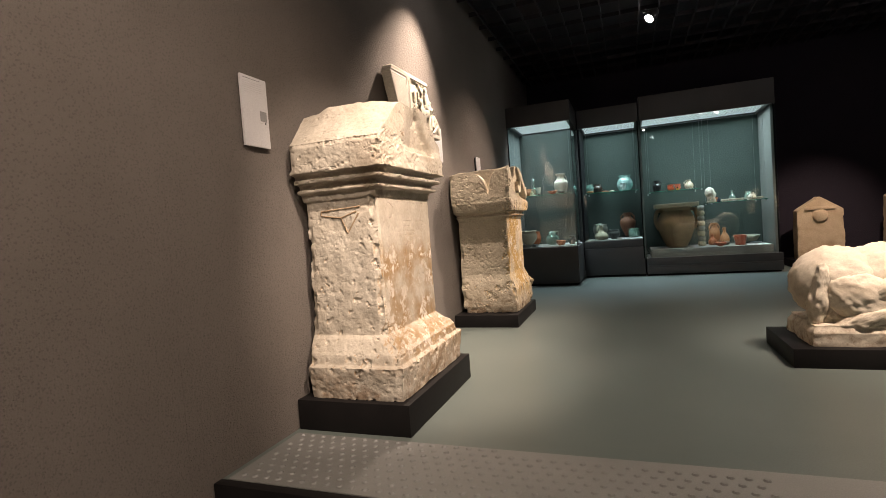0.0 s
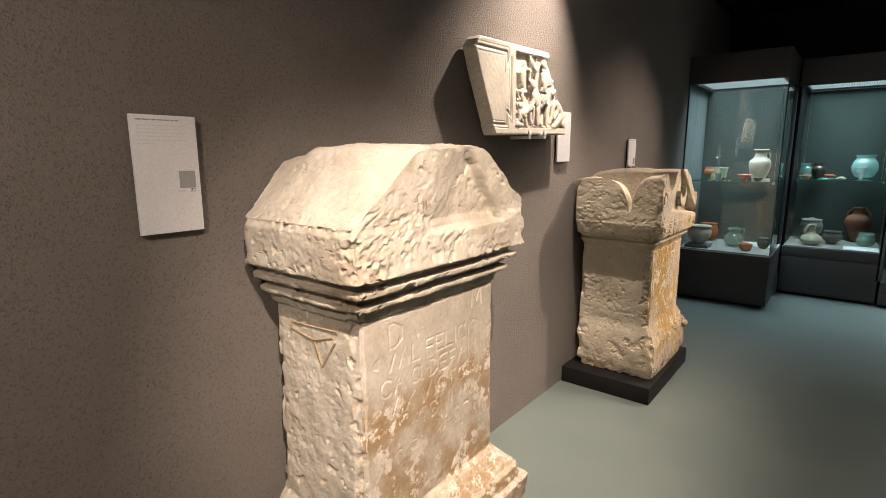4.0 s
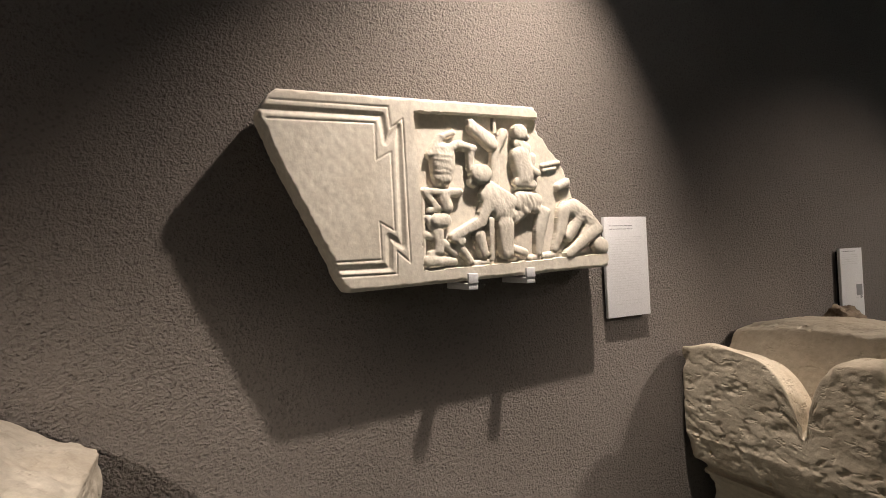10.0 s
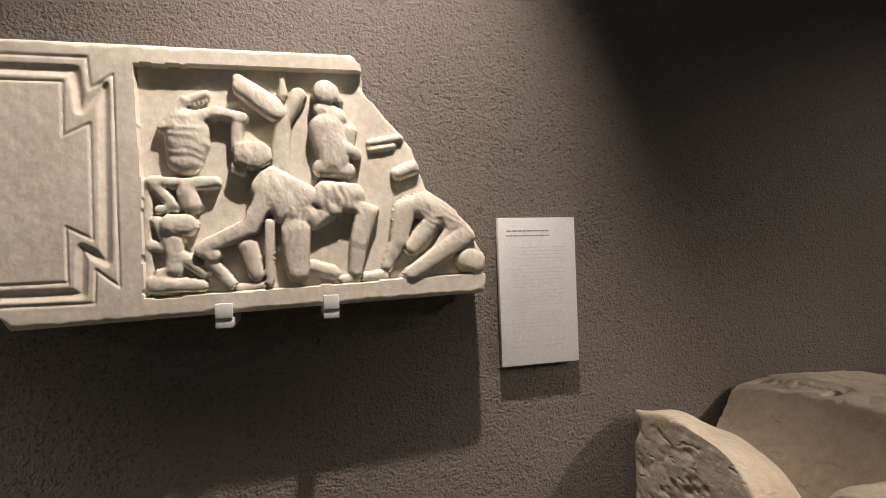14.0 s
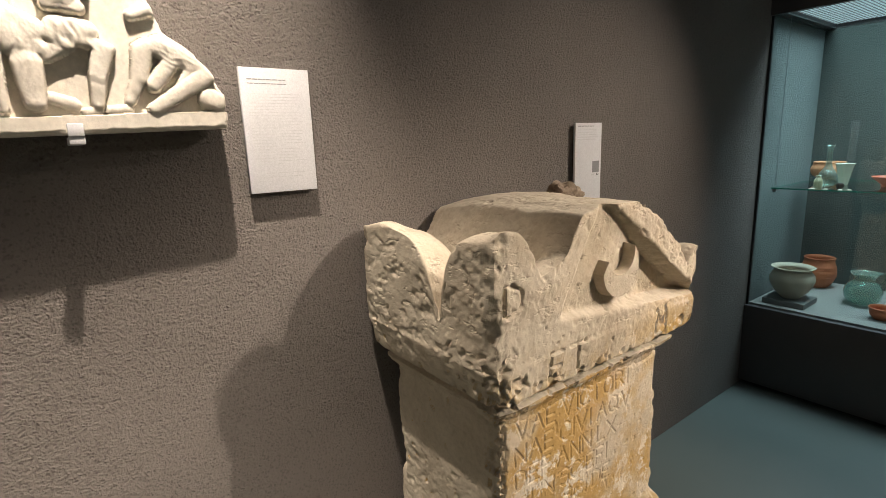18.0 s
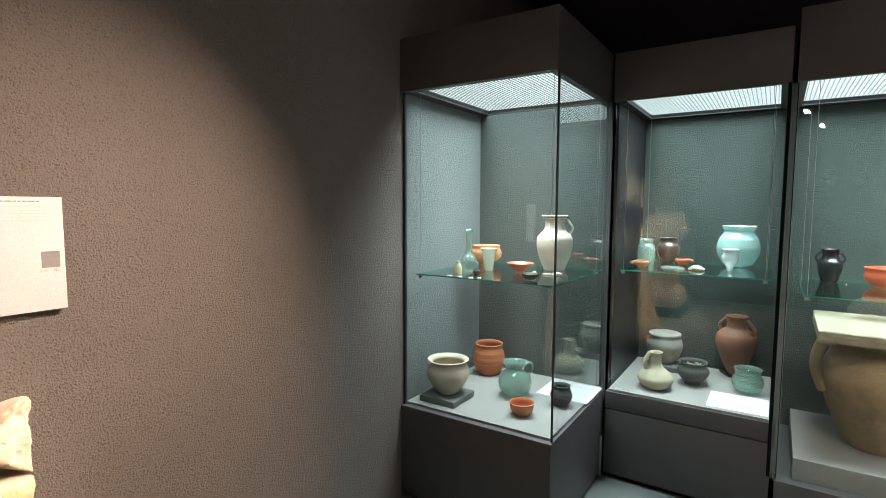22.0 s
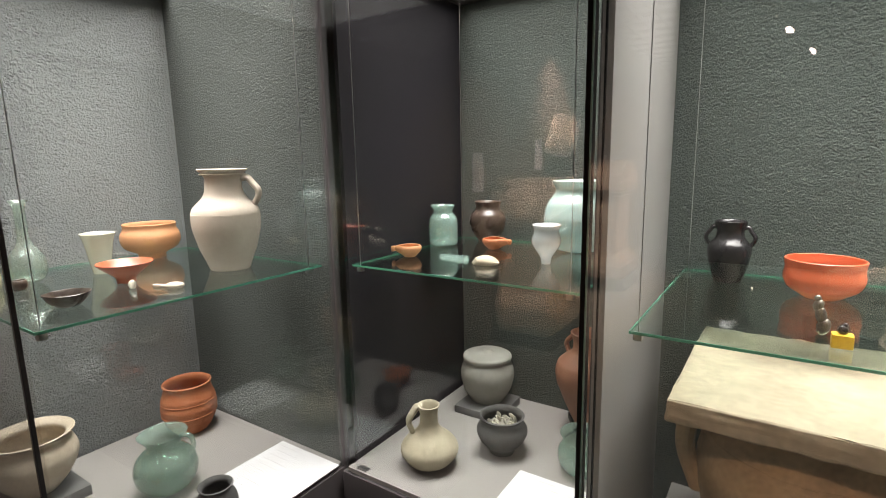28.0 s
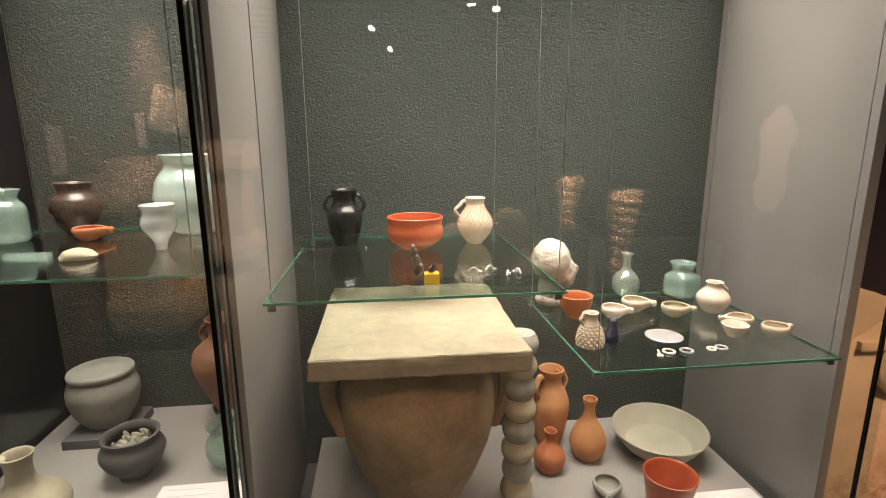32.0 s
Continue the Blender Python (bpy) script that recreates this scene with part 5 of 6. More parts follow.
def make_relief(carved):
    """One half of the broken slab: its plain framed field, or its sunk carved one."""
    ny, nz = (268, 196) if carved else (130, 196)
    j, i = np.meshgrid(np.arange(nz + 1), np.arange(ny + 1), indexing="ij")
    up = [SLAB_H * k / nz for k in range(nz + 1)]
    left = np.array([interp(SLAB_LEFT, h)[0] + 0.003 * noise.noise((h * 40, 1, 0)) + 0.002 * noise.noise((h * 130, 2, 0)) for h in up])[:, None]
    right = np.array([interp(SLAB_RIGHT, h)[0] + 0.004 * noise.noise((h * 30, 5, 0)) + 0.003 * noise.noise((h * 130, 4, 0)) for h in up])[:, None]
    a, b = (0.312, right) if carved else (left, 0.312)
    y, z = a + (b - a) * i / ny, SLAB_H * j / nz
    zz = z + 0.020 * (y - 0.17) / 0.67
    edge = np.minimum(np.minimum(y - left, right - y), np.minimum(z, SLAB_H - z))
    worn = 0.006 * (1.2 + grain(y, z, 60, 60, 4))
    x = RX + relief_height(y, zz) - 0.008 * np.clip(1 - edge / worn, 0, 1) ** 2
    bm = bmesh.new()
    front = [[bm.verts.new((x[b, a], 2.945 + y[b, a], 1.518 + zz[b, a])) for a in range(ny + 1)] for b in range(nz + 1)]
    for b in range(nz):
        for a in range(ny):
            bm.faces.new((front[b][a], front[b][a + 1], front[b + 1][a + 1], front[b + 1][a]))
    rim = front[0][:-1] + [row[-1] for row in front[:-1]] + front[-1][:0:-1] + [row[0] for row in front[:0:-1]]
    back = [bm.verts.new((RX - 0.032, v.co.y, v.co.z)) for v in rim]
    for k in range(len(rim)):
        m = (k + 1) % len(rim)
        if abs(rim[k].co.y - 3.257) > 1e-4 or abs(rim[m].co.y - 3.257) > 1e-4:
            bm.faces.new((rim[m], rim[k], back[k], back[m]))
    bm.faces.new(back)
    return bm


relief = thing("marble_relief", "cream marble relief fragment hung on the plastered wall", "relief", (0, 0, 0))
part("framed_panel", make_relief(False), M["marble"], relief, "plain panel with a notched moulded frame", 60)
part("carved_panel", make_relief(True), M["marble"], relief, "panel carved with rounded forms", 60)
for y, zb in ((3.385, 1.517), (3.538, 1.522)):
    br = thing("wall_bracket", "small white steel bracket carrying the marble relief", "bracket", (0, 0, 0), group="brackets of the relief")
    arm = part("arm", box(WX, RX + 0.05, y - 0.012, y + 0.012, zb - 0.010, zb + 0.004, 0.002), M["paper"], br)
    part("lip", box(RX + 0.044, RX + 0.052, y - 0.012, y + 0.012, zb + 0.004, zb + 0.026, 0.002), M["paper"], arm)


# ---- wall labels ----
def wall_label(y0, y1, z0, z1, seed, rows, label, title):
    lab = thing("wall_label", label, "label", (0, 0, 0), group="labels on the gallery wall")
    board = part("board", box(WX + 0.012, WX + 0.022, y0, y1, z0, z1, 0.001), M["paper"], lab)
    part("backing", box(WX, WX + 0.012, y0 + 0.012, y1 - 0.012, z0 + 0.012, z1 - 0.012), M["black"], lab)
    x = WX + 0.0222
    w = y1 - y0
    if title:
        bars_on_x(2, y0 + 0.016, z1 - 0.024, w * 0.62, 0.009, 0.0022, x, board, M["ink_mid"], seed)
        bars_on_x(rows, y0 + 0.016, z1 - 0.056, w * 0.78, 0.0068, 0.0011, x, board, M["ink"], seed + 1)
        bars_on_x(2, y0 + 0.016, z0 + 0.045, w * 0.74, 0.009, 0.0013, x, board, M["ink"], seed + 2)
    else:
        bars_on_x(1, y0 + 0.012, z1 - 0.010, w * 0.70, 0.008, 0.003, x, board, M["ink_mid"], seed)
        bars_on_x(rows, y0 + 0.012, z1 - 0.024, w * 0.80, 0.0085, 0.0020, x, board, M["ink"], seed + 1)
        part("printed_square", box(x, x + 0.0006, y1 - 0.052, y1 - 0.012, z0 + 0.110, z0 + 0.152), M["ink_mid"], board)
        bars_on_x(1, y1 - 0.058, z0 + 0.104, 0.024, 0.008, 0.004, x, board, M["ink"], seed + 3)
        letters_on_x("print", "3D", y1 - 0.028, z0 + 0.099, 0.013, x, board, M["ink_dark"])
    return lab


wall_label(1.665, 1.818, 1.242, 1.528, 11, 6, "white printed label board on the wall beside the felix altar", False)
wall_label(3.850, 4.010, 1.393, 1.671, 21, 24, "white printed label board with long text beside the relief", True)
wall_label(5.005, 5.158, 1.254, 1.545, 31, 5, "white printed label board on the wall above the crescent altar", False)

# ---- crouching animal on its plinth ----
tagged(finish("plinth", box(0.765, 2.20, 3.035, 3.60, 0, 0.10, 0.004), M["black"]), "low black plinth standing on the open gallery floor", "plinth")


def blob(parts_list, subdiv=4):
    """Joined rounded masses: (centre, radii, tilt about y)."""
    bm = bmesh.new()
    for c, r, tilt in parts_list:
        made = bmesh.ops.create_icosphere(bm, subdivisions=subdiv, radius=1.0)
        m = pose(*c, 0, tilt, 0) @ Matrix.Diagonal((*r, 1))
        bmesh.ops.transform(bm, matrix=m, verts=made["verts"])
    return bm


animal = blob([((1.05, 3.32, 0.40), (0.22, 0.20, 0.20), 0), ((1.30, 3.32, 0.43), (0.30, 0.19, 0.18), 0), ((1.60, 3.32, 0.44), (0.30, 0.18, 0.20), -6), ((1.85, 3.32, 0.52), (0.20, 0.16, 0.24), -20),
               ((1.13, 3.15, 0.32), (0.20, 0.07, 0.13), 28), ((1.16, 3.13, 0.26), (0.22, 0.06, 0.055), -22), ((1.30, 3.14, 0.205), (0.22, 0.06, 0.05), 0), ((0.97, 3.20, 0.27), (0.06, 0.05, 0.13), 0),
               ((1.85, 3.16, 0.24), (0.30, 0.06, 0.06), 0), ((1.28, 3.13, 0.425), (0.27, 0.055, 0.052), -27), ((1.24, 3.16, 0.235), (0.26, 0.07, 0.042), 0), ((0.925, 3.18, 0.34), (0.045, 0.06, 0.18), 8), ((1.30, 3.34, 0.30), (0.40, 0.16, 0.12), 0)], 5)
roughen(animal, 0.010, 14, 4.0)
roughen(animal, 0.005, 42, 1.0)
beast = tagged(finish("animal_statue", animal, M["stone_c"], 60), "pale limestone statue of a crouching animal with a carved flank", "statue")
foot_slab = monument([(0.10, 0.86, 2.12, 3.09, 3.55), (0.17, 0.86, 2.12, 3.085, 3.555), (0.20, 0.88, 2.10, 3.10, 3.54)], 0.20, lambda u, v: 0.205 + 0.006 * noise.noise((u * 9, v * 4, 0)), 40, 20, 0.008, 12, 1.0, 0.012)
tagged(finish("statue_base", foot_slab, M["stone_c"], 50), "rough limestone slab carrying the crouching animal", "statue base")


# ---- grave stones along the far wall ----
def gravestone(x0, x1, y0, y1, z0, z1, seed, label, head):
    st = thing("gravestone", label, "gravestone", (0, 0, 0), group="gravestones by the far wall")
    shoulder = z1 - 0.17
    top = lambda u, v: shoulder + 0.17 * (1 - abs(u - 0.5) * 2) + 0.004 * noise.noise((u * 8, v * 3, seed))
    part("slab", monument([(z0, x0, x1, y0, y1), (shoulder, x0 + 0.01, x1 - 0.01, y0, y1)], shoulder, top, 26, 10, 0.005, 12, seed, 0.012, step=0.02), M["stone_d"], st)
    if head:
        cx = (x0 + x1) / 2
        b = bmesh.new()
        bmesh.ops.create_icosphere(b, subdivisions=4, radius=0.085)
        roughen(b, 0.008, 18, seed)
        b.transform(pose(cx, y0 - 0.005, shoulder - 0.075) @ Matrix.Diagonal((1, 0.5, 1.05, 1)))
        part("carved_disc", b, M["stone_d"], st, "carved rounded relief")
        # band added in place of the shaded recess above the disc
        part("gable_shade", box(cx - 0.17, cx + 0.17, y0 - 0.02, y0 + 0.004, shoulder + 0.005, shoulder + 0.04, 0.004), M["stone_d"], st, "projecting band in place of a shaded recess")
    return st


tagged(finish("plinth", box(1.98, 3.9, 7.70, 8.25, 0, 0.10, 0.004), M["black"]), "long low black plinth for the gravestones", "plinth")
gravestone(2.05, 2.58, 7.83, 8.02, 0.10, 0.90, 1.3, "warm limestone gravestone with a pointed gable and a carved roundel", True)
gravestone(3.02, 3.55, 7.80, 8.0, 0.10, 1.02, 6.1, "pale limestone gravestone with a pointed gable", False)


# ---- twisted columns and a torso on the open side of the gallery ----
def twisted(x, y, z0, z1, r0, r1, turns, seed, label):
    stem = thing("twisted_column", label, "column fragment", (0, 0, 0), group="twisted column fragments")
    n, pts = int(turns * 22), []
    for i in range(n + 1):
        f = (i / n) ** 0.85
        a, r = 2 * math.pi * turns * i / n, r0 + (r1 - r0) * max(0.0, f - 0.30) / 0.70
        pts.append((x + r * math.cos(a) + 0.3 * (r - r0), y + r * math.sin(a), z0 + 0.03 + (z1 - z0 - 0.03) * f))
    strand = tube(pts, 0.036, 10)
    roughen(strand, 0.004, 22, seed)
    part("strand", strand, M["stone_d"], stem, "rough twisted strand")
    part("core", lathe([(r0, z0), (r0 + 0.012, z0 + 0.01), (r0 + 0.01, (z0 + z1) / 2), (r1 * 0.75, z1 - 0.03)], 24), M["stone_d"], stem).matrix_world = pose(x, y, 0)


tagged(finish("plinth", box(1.90, 2.20, 4.22, 4.52, 0, 0.70, 0.004), M["black"]), "tall black plinth under a twisted column", "plinth")
tagged(finish("plinth", box(2.40, 2.70, 4.20, 4.50, 0, 0.30, 0.004), M["black"]), "low black plinth under a twisted column", "plinth")
twisted(2.05, 4.37, 0.70, 1.12, 0.035, 0.085, 5, 1.0, "short tan stone twisted column fragment on its plinth")
twisted(2.55, 4.35, 0.30, 1.00, 0.040, 0.118, 7, 2.0, "tall tan stone twisted column fragment spreading at its top")
tagged(finish("plinth", box(3.17, 3.57, 4.80, 5.14, 0, 0.92, 0.004), M["black"]), "tall black plinth under a marble torso", "plinth")
body = blob([((3.37, 4.97, 1.10), (0.115, 0.085, 0.19), 4), ((3.37, 4.97, 1.30), (0.105, 0.08, 0.17), -3), ((3.38, 4.97, 1.48), (0.135, 0.085, 0.15), 0), ((3.39, 4.97, 1.62), (0.05, 0.05, 0.06), 0)], 4)
roughen(body, 0.008, 16, 3.0)
tagged(finish("torso_statue", body, M["stone_c"], 60), "pale marble torso without arms on a black plinth", "statue")

# ---- vessels and small finds ----
def vessel(name, label, category, at, profile, material, wall=0.5, handles=(), turn=0, wobble=0.008, seed=0, group="", rings=(), tall=1.0):
    """A turned pot; profile in centimetres, its heights times tall. handles: (height low, height high, radius low, radius high, reach, thickness, direction)."""
    v = thing(name, label, category, at, turn, group)
    profile = [(r, z * tall) for r, z in profile]
    handles = [(lo * tall, hi * tall, *rest) for lo, hi, *rest in handles]
    rings = [(r, z * tall, t) for r, z, t in rings]
    part("body", lathe([(r / 100, z / 100) for r, z in profile], 48, wall / 100, wobble, seed), M[material], v, "", 50)
    for lo, hi, r0, r1, reach, thick, way in handles:
        a = radians(way)
        pts = [((r1 - 0.3), hi), (r1 + reach * 0.7, hi + 0.6), (r1 + reach, hi - 0.8), (max(r0, r1) + reach * 0.8, (lo + hi) / 2), (r0 - 0.2, lo)]
        part("handle", tube([(p / 100 * math.cos(a), p / 100 * math.sin(a), z / 100) for p, z in pts], thick / 100, 10, 1.35), M[material], v)
    for r, z, t in rings:
        part("raised_band", tube([(r / 100 * math.cos(k * math.pi / 8), r / 100 * math.sin(k * math.pi / 8), z / 100) for k in range(17)], t / 100, 6), M[material], v)
    return v


def slab_stand(label, x, y, z, w, d, h, turn=0, material="stand"):
    s = finish("display_block", box(-w / 2, w / 2, -d / 2, d / 2, 0, h, 0.0015), M[material])
    s.matrix_world = pose(x, y, z, 0, 0, turn)
    return tagged(s, label, "display block")


def text_sheet(label, x, y, z, w, d, turn, rows, seed):
    """A printed sheet lying on a display floor."""
    s = thing("printed_sheet", label, "label sheet", (x, y, z), turn)
    paper = part("sheet", box(-w / 2, w / 2, -d / 2, d / 2, 0.0006, 0.004, 0.0008), M["paper"], s)
    rnd = random.Random(seed)
    for i in range(rows):
        yy = d / 2 - 0.022 - i * (d - 0.04) / rows
        x0 = -w / 2 + 0.018 + (0.012 if i % 2 else 0)
        part("text_line", box(x0, x0 + w * rnd.uniform(0.22, 0.5), yy - 0.0011, yy + 0.0011, 0.004, 0.0046), M["ink"], paper)
    return s


ZA = DECK
slab_stand("low grey display block under the cream pot", -1.262, 6.800, ZA, 0.21, 0.21, 0.032, 0)
vessel("cream_pot", "cream clay cooking pot with a wide flared rim", "pot", (-1.262, 6.808, ZA + 0.032),
       [(4.6, 0), (5.2, 0.6), (8.2, 4.5), (10.6, 9.5), (11.3, 13), (10.6, 16.5), (8.9, 18.6), (8.6, 19.6), (9.8, 20.6), (10.9, 21.3)], "cream", 0.7, tall=0.85, seed=1)
vessel("terracotta_pot", "orange terracotta jar with horizontal grooves and a dark mouth", "jar", (-1.275, 7.290, ZA),
       [(5.6, 0), (6.6, 1), (8.6, 5), (9.6, 9), (9.8, 12), (9.2, 12.3), (9.3, 15.5), (8.7, 15.8), (8.2, 18.4), (7.6, 19.2), (8.3, 20.2), (8.5, 21)], "terra", 0.8, tall=0.89, seed=2, rings=((9.65, 8.2, 0.18), (9.5, 13.6, 0.16)))
vessel("glass_jug", "sea-green blown glass jug with a ribbon handle", "jug", (-0.985, 7.045, ZA),
       [(3.4, 0.2), (6.4, 1.2), (8.6, 4.6), (9.1, 8), (8.3, 11.6), (6.2, 14.2), (4.7, 15.4), (4.6, 16.8), (6.4, 19.6), (6.9, 20.2)], "sea_green", 0.25, [(12, 19.4, 7.2, 6.0, 3.2, 0.55, 30)], tall=0.91, seed=3)
vessel("dark_pot", "small dark grey coarse-ware pot with a rolled rim", "pot", (-0.725, 7.045, ZA),
       [(2.8, 0), (3.2, 0.5), (5.0, 3.5), (5.7, 6.5), (5.2, 9.2), (4.0, 10.6), (3.9, 11.4), (4.7, 12.6)], "dark_clay", 0.6, tall=0.84, seed=4)
vessel("terracotta_bowl", "small orange terracotta bowl with a thick rim", "bowl", (-0.845, 6.825, ZA),
       [(3.4, 0), (3.8, 0.8), (5.4, 3.2), (5.8, 6.2), (5.5, 7.2), (6.1, 8.2), (6.2, 9.0)], "terra", 0.6, tall=0.7, seed=5)
text_sheet("white printed sheet lying on the display floor", -0.757, 7.268, ZA, 0.28, 0.28, 0, 9, 3)

ZS = SH
vessel("white_pitcher", "tall white clay pitcher with a collared rim and one handle", "pitcher", (-0.850, 7.235, ZS),
       [(5.6, 0), (6.0, 0.5), (5.9, 1.0), (8.2, 6.5), (9.6, 12.5), (9.7, 16), (9.2, 18.2), (7.4, 20.0), (5.9, 21.4), (5.2, 23.5), (5.0, 27), (5.5, 28.2), (6.6, 28.6), (7.0, 29.4)], "white_clay", 0.6,
       [(18.6, 26.6, 8.2, 5.0, 2.8, 0.85, 42)], seed=6, rings=((9.75, 16.6, 0.12), (5.35, 22.6, 0.16), (6.3, 28.0, 0.22)))
vessel("glass_beaker", "tall pale yellowish glass beaker with a flared rim", "beaker", (-1.128, 7.000, ZS),
       [(2.1, 0), (2.3, 0.6), (2.9, 4), (3.5, 8), (4.0, 10.4), (4.6, 11.8)], "beaker", 0.25, seed=7)
vessel("tan_bowl", "orange-buff clay bowl with a carinated wall on a small foot", "bowl", (-1.262, 7.215, ZS),
       [(4.2, 0), (4.4, 0.8), (3.8, 1.4), (7.8, 3.4), (9.0, 5.0), (9.2, 8.0), (8.0, 10.0), (7.6, 10.6), (8.2, 11.6)], "orange", 0.6, seed=8)
vessel("red_dish", "small red-slipped dish on a narrow foot", "dish", (-0.935, 6.978, ZS),
       [(2.3, 0), (2.4, 0.9), (2.2, 1.4), (5.0, 3.6), (6.6, 5.0), (6.8, 5.4)], "terra_red", 0.4, seed=9)
dd = vessel("dark_dish", "broken dark clay dish with a jagged rim", "dish", (-0.800, 6.790, ZS), [(2.0, 0), (3.2, 0.8), (4.1, 2.0), (4.5, 3.0)], "brown_glaze", 0.3, wobble=0.10, seed=10)
vessel("glass_flask", "clear glass flask with a globular body and long neck", "flask", (-1.158, 6.835, ZS),
       [(2.0, 0.3), (3.8, 1.2), (4.6, 4.0), (4.2, 7.2), (2.4, 9.8), (1.5, 11.5), (1.3, 18), (1.4, 21.0), (2.3, 22.4)], "clear_old", 0.2, seed=11)
vessel("yellow_bottle", "small honey-yellow glass bottle with square shoulders", "bottle", (-1.175, 6.760, ZS),
       [(1.9, 0), (2.1, 0.4), (2.1, 4.4), (1.5, 5.2), (0.9, 5.5), (0.9, 6.4), (1.2, 6.7)], "honey", 0.25, seed=12)
vessel("dark_cup", "tiny dark clay cup", "cup", (-1.085, 6.790, ZS), [(1.2, 0), (1.9, 1.0), (2.0, 2.0), (1.6, 2.6)], "brown_glaze", 0.3, seed=13)


def shard(at, w, d, h, material, label, seed, turn=0):
    b = bmesh.new()
    bmesh.ops.create_icosphere(b, subdivisions=3, radius=1)
    for v in b.verts:
        v.co *= 1 + 0.28 * noise.noise(v.co * 1.4 + Vector((seed * 3.1, 0, 0)))
        v.co.z = max(v.co.z, -0.55)
    b.transform(Matrix.Diagonal((w / 2, d / 2, h / 1.5, 1)))
    b.transform(pose(0, 0, h / 1.5 * 0.55))
    ob = finish("shard", b, M[material], 60)
    ob.matrix_world = pose(*at, 0, 0, turn)
    return tagged(ob, label, "shard")


for i, (x, y, w) in enumerate(((-1.18, 6.690, 0.03), (-1.12, 6.685, 0.026), (-1.055, 6.680, 0.034), (-1.02, 6.70, 0.022))):
    shard((x, y, ZS), w, 0.018, 0.006, "bone", "thin pale bone chip lying on the glass shelf", i, i * 40)
shard((-0.845, 6.950, ZS), 0.02, 0.018, 0.02, "bone", "small white bone stub on the glass shelf", 7)
sc = thing("bone_spoon", "white bone spoon with a round bowl on the glass shelf", "spoon", (-0.765, 7.000, ZS), 20)
spoon_bowl = bmesh.new()
bmesh.ops.create_icosphere(spoon_bowl, subdivisions=3, radius=0.018)
spoon_bowl.transform(pose(0.02, 0, 0.008) @ Matrix.Diagonal((1.3, 1, 0.45, 1)))
part("bowl", spoon_bowl, M["white_clay"], sc)
part("stem", rod((0.0, 0, 0.005), (-0.05, 0.004, 0.004), 0.004), M["white_clay"], sc)

# ---- finds in the narrow case ----
ZB = DECK + 0.003
slab_stand("low grey display block under the lidded pot", -0.392, 8.010, ZB, 0.19, 0.20, 0.030, 0)
lp = vessel("lidded_pot", "grey clay urn with grooved shoulder and a flat lid", "urn", (-0.405, 8.030, ZB + 0.030),
            [(6.2, 0), (6.8, 0.8), (9.4, 5), (10.6, 9.5), (10.7, 12), (9.8, 15), (8.6, 16.8), (8.7, 17.4)], "grey_clay", 0.8, seed=14, rings=((10.55, 12.6, 0.14), (10.2, 13.8, 0.14)))
part("lid", lathe([(9.6 / 100, 0.173), (10.0 / 100, 0.180), (9.6 / 100, 0.188), (2.2 / 100, 0.197), (1.9 / 100, 0.204), (1.3 / 100, 0.207)], 48, 0, 0.006, 3), M["grey_clay"], lp, "flat grey lid with a small knob")
vessel("beige_flask", "beige clay flask with a pinched spout and strap handle", "flask", (-0.372, 7.575, ZB),
       [(4.2, 0.1), (7.0, 1.4), (9.4, 4.8), (9.5, 6.8), (7.4, 9.8), (4.4, 12.2), (3.0, 14.6), (2.8, 18.5), (3.2, 20.5), (3.6, 21.6)], "beige_clay", 0.5, [(11.5, 20.6, 5.4, 2.6, 1.9, 0.9, 215)], tall=0.95, seed=15, wobble=0.02)
bd = vessel("dark_urn", "dark grey clay urn holding burnt bone fragments", "urn", (-0.205, 7.765, ZB),
            [(4.2, 0), (4.4, 0.8), (4.0, 1.4), (7.2, 4.8), (8.7, 8.4), (8.5, 10.2), (7.0, 12.4), (6.7, 13.2), (7.5, 14.2), (7.6, 14.8)], "dark_clay", 0.8, tall=0.88, seed=16)
bits = bmesh.new()
rnd = random.Random(5)
for k in range(26):
    a, r = rnd.uniform(0, 6.28), 0.052 * math.sqrt(rnd.random())
    made = bmesh.ops.create_icosphere(bits, subdivisions=1, radius=rnd.uniform(0.006, 0.013))
    bmesh.ops.transform(bits, matrix=pose(r * math.cos(a), r * math.sin(a), 0.098 + rnd.uniform(-0.004, 0.01), rnd.uniform(0, 90), rnd.uniform(0, 90)) @ Matrix.Diagonal((1.5, 0.7, 0.5, 1)), verts=made["verts"])
tagged(part("bone_fragments", bits, M["dish_clay"], bd, "heap of pale burnt bone"), kind="stuff")
part("fill", lathe([(0.060, 0.070), (0.060, 0.092), (0.04, 0.096)], 32), M["lid_inside"], bd)
slab_stand("small black stand under the brown amphora", -0.015, 8.085, ZB, 0.12, 0.12, 0.018, 30, "black")
vessel("brown_amphora", "tall red-brown clay amphora with two small handles", "amphora", (-0.012, 8.060, ZB + 0.018),
       [(3.8, 0), (4.4, 1), (7.6, 8), (10.8, 16), (11.4, 20), (10.6, 23.5), (7.8, 26), (5.4, 27.6), (5.0, 31), (5.4, 33), (6.2, 34), (6.2, 34.6)], "brown_red", 0.7,
       [(24.2, 32, 9.0, 5.0, 2.6, 0.9, -25), (24.2, 32, 9.0, 5.0, 2.6, 0.9, 155)], seed=17, rings=((11.1, 21.8, 0.12), (10.7, 22.8, 0.12)))
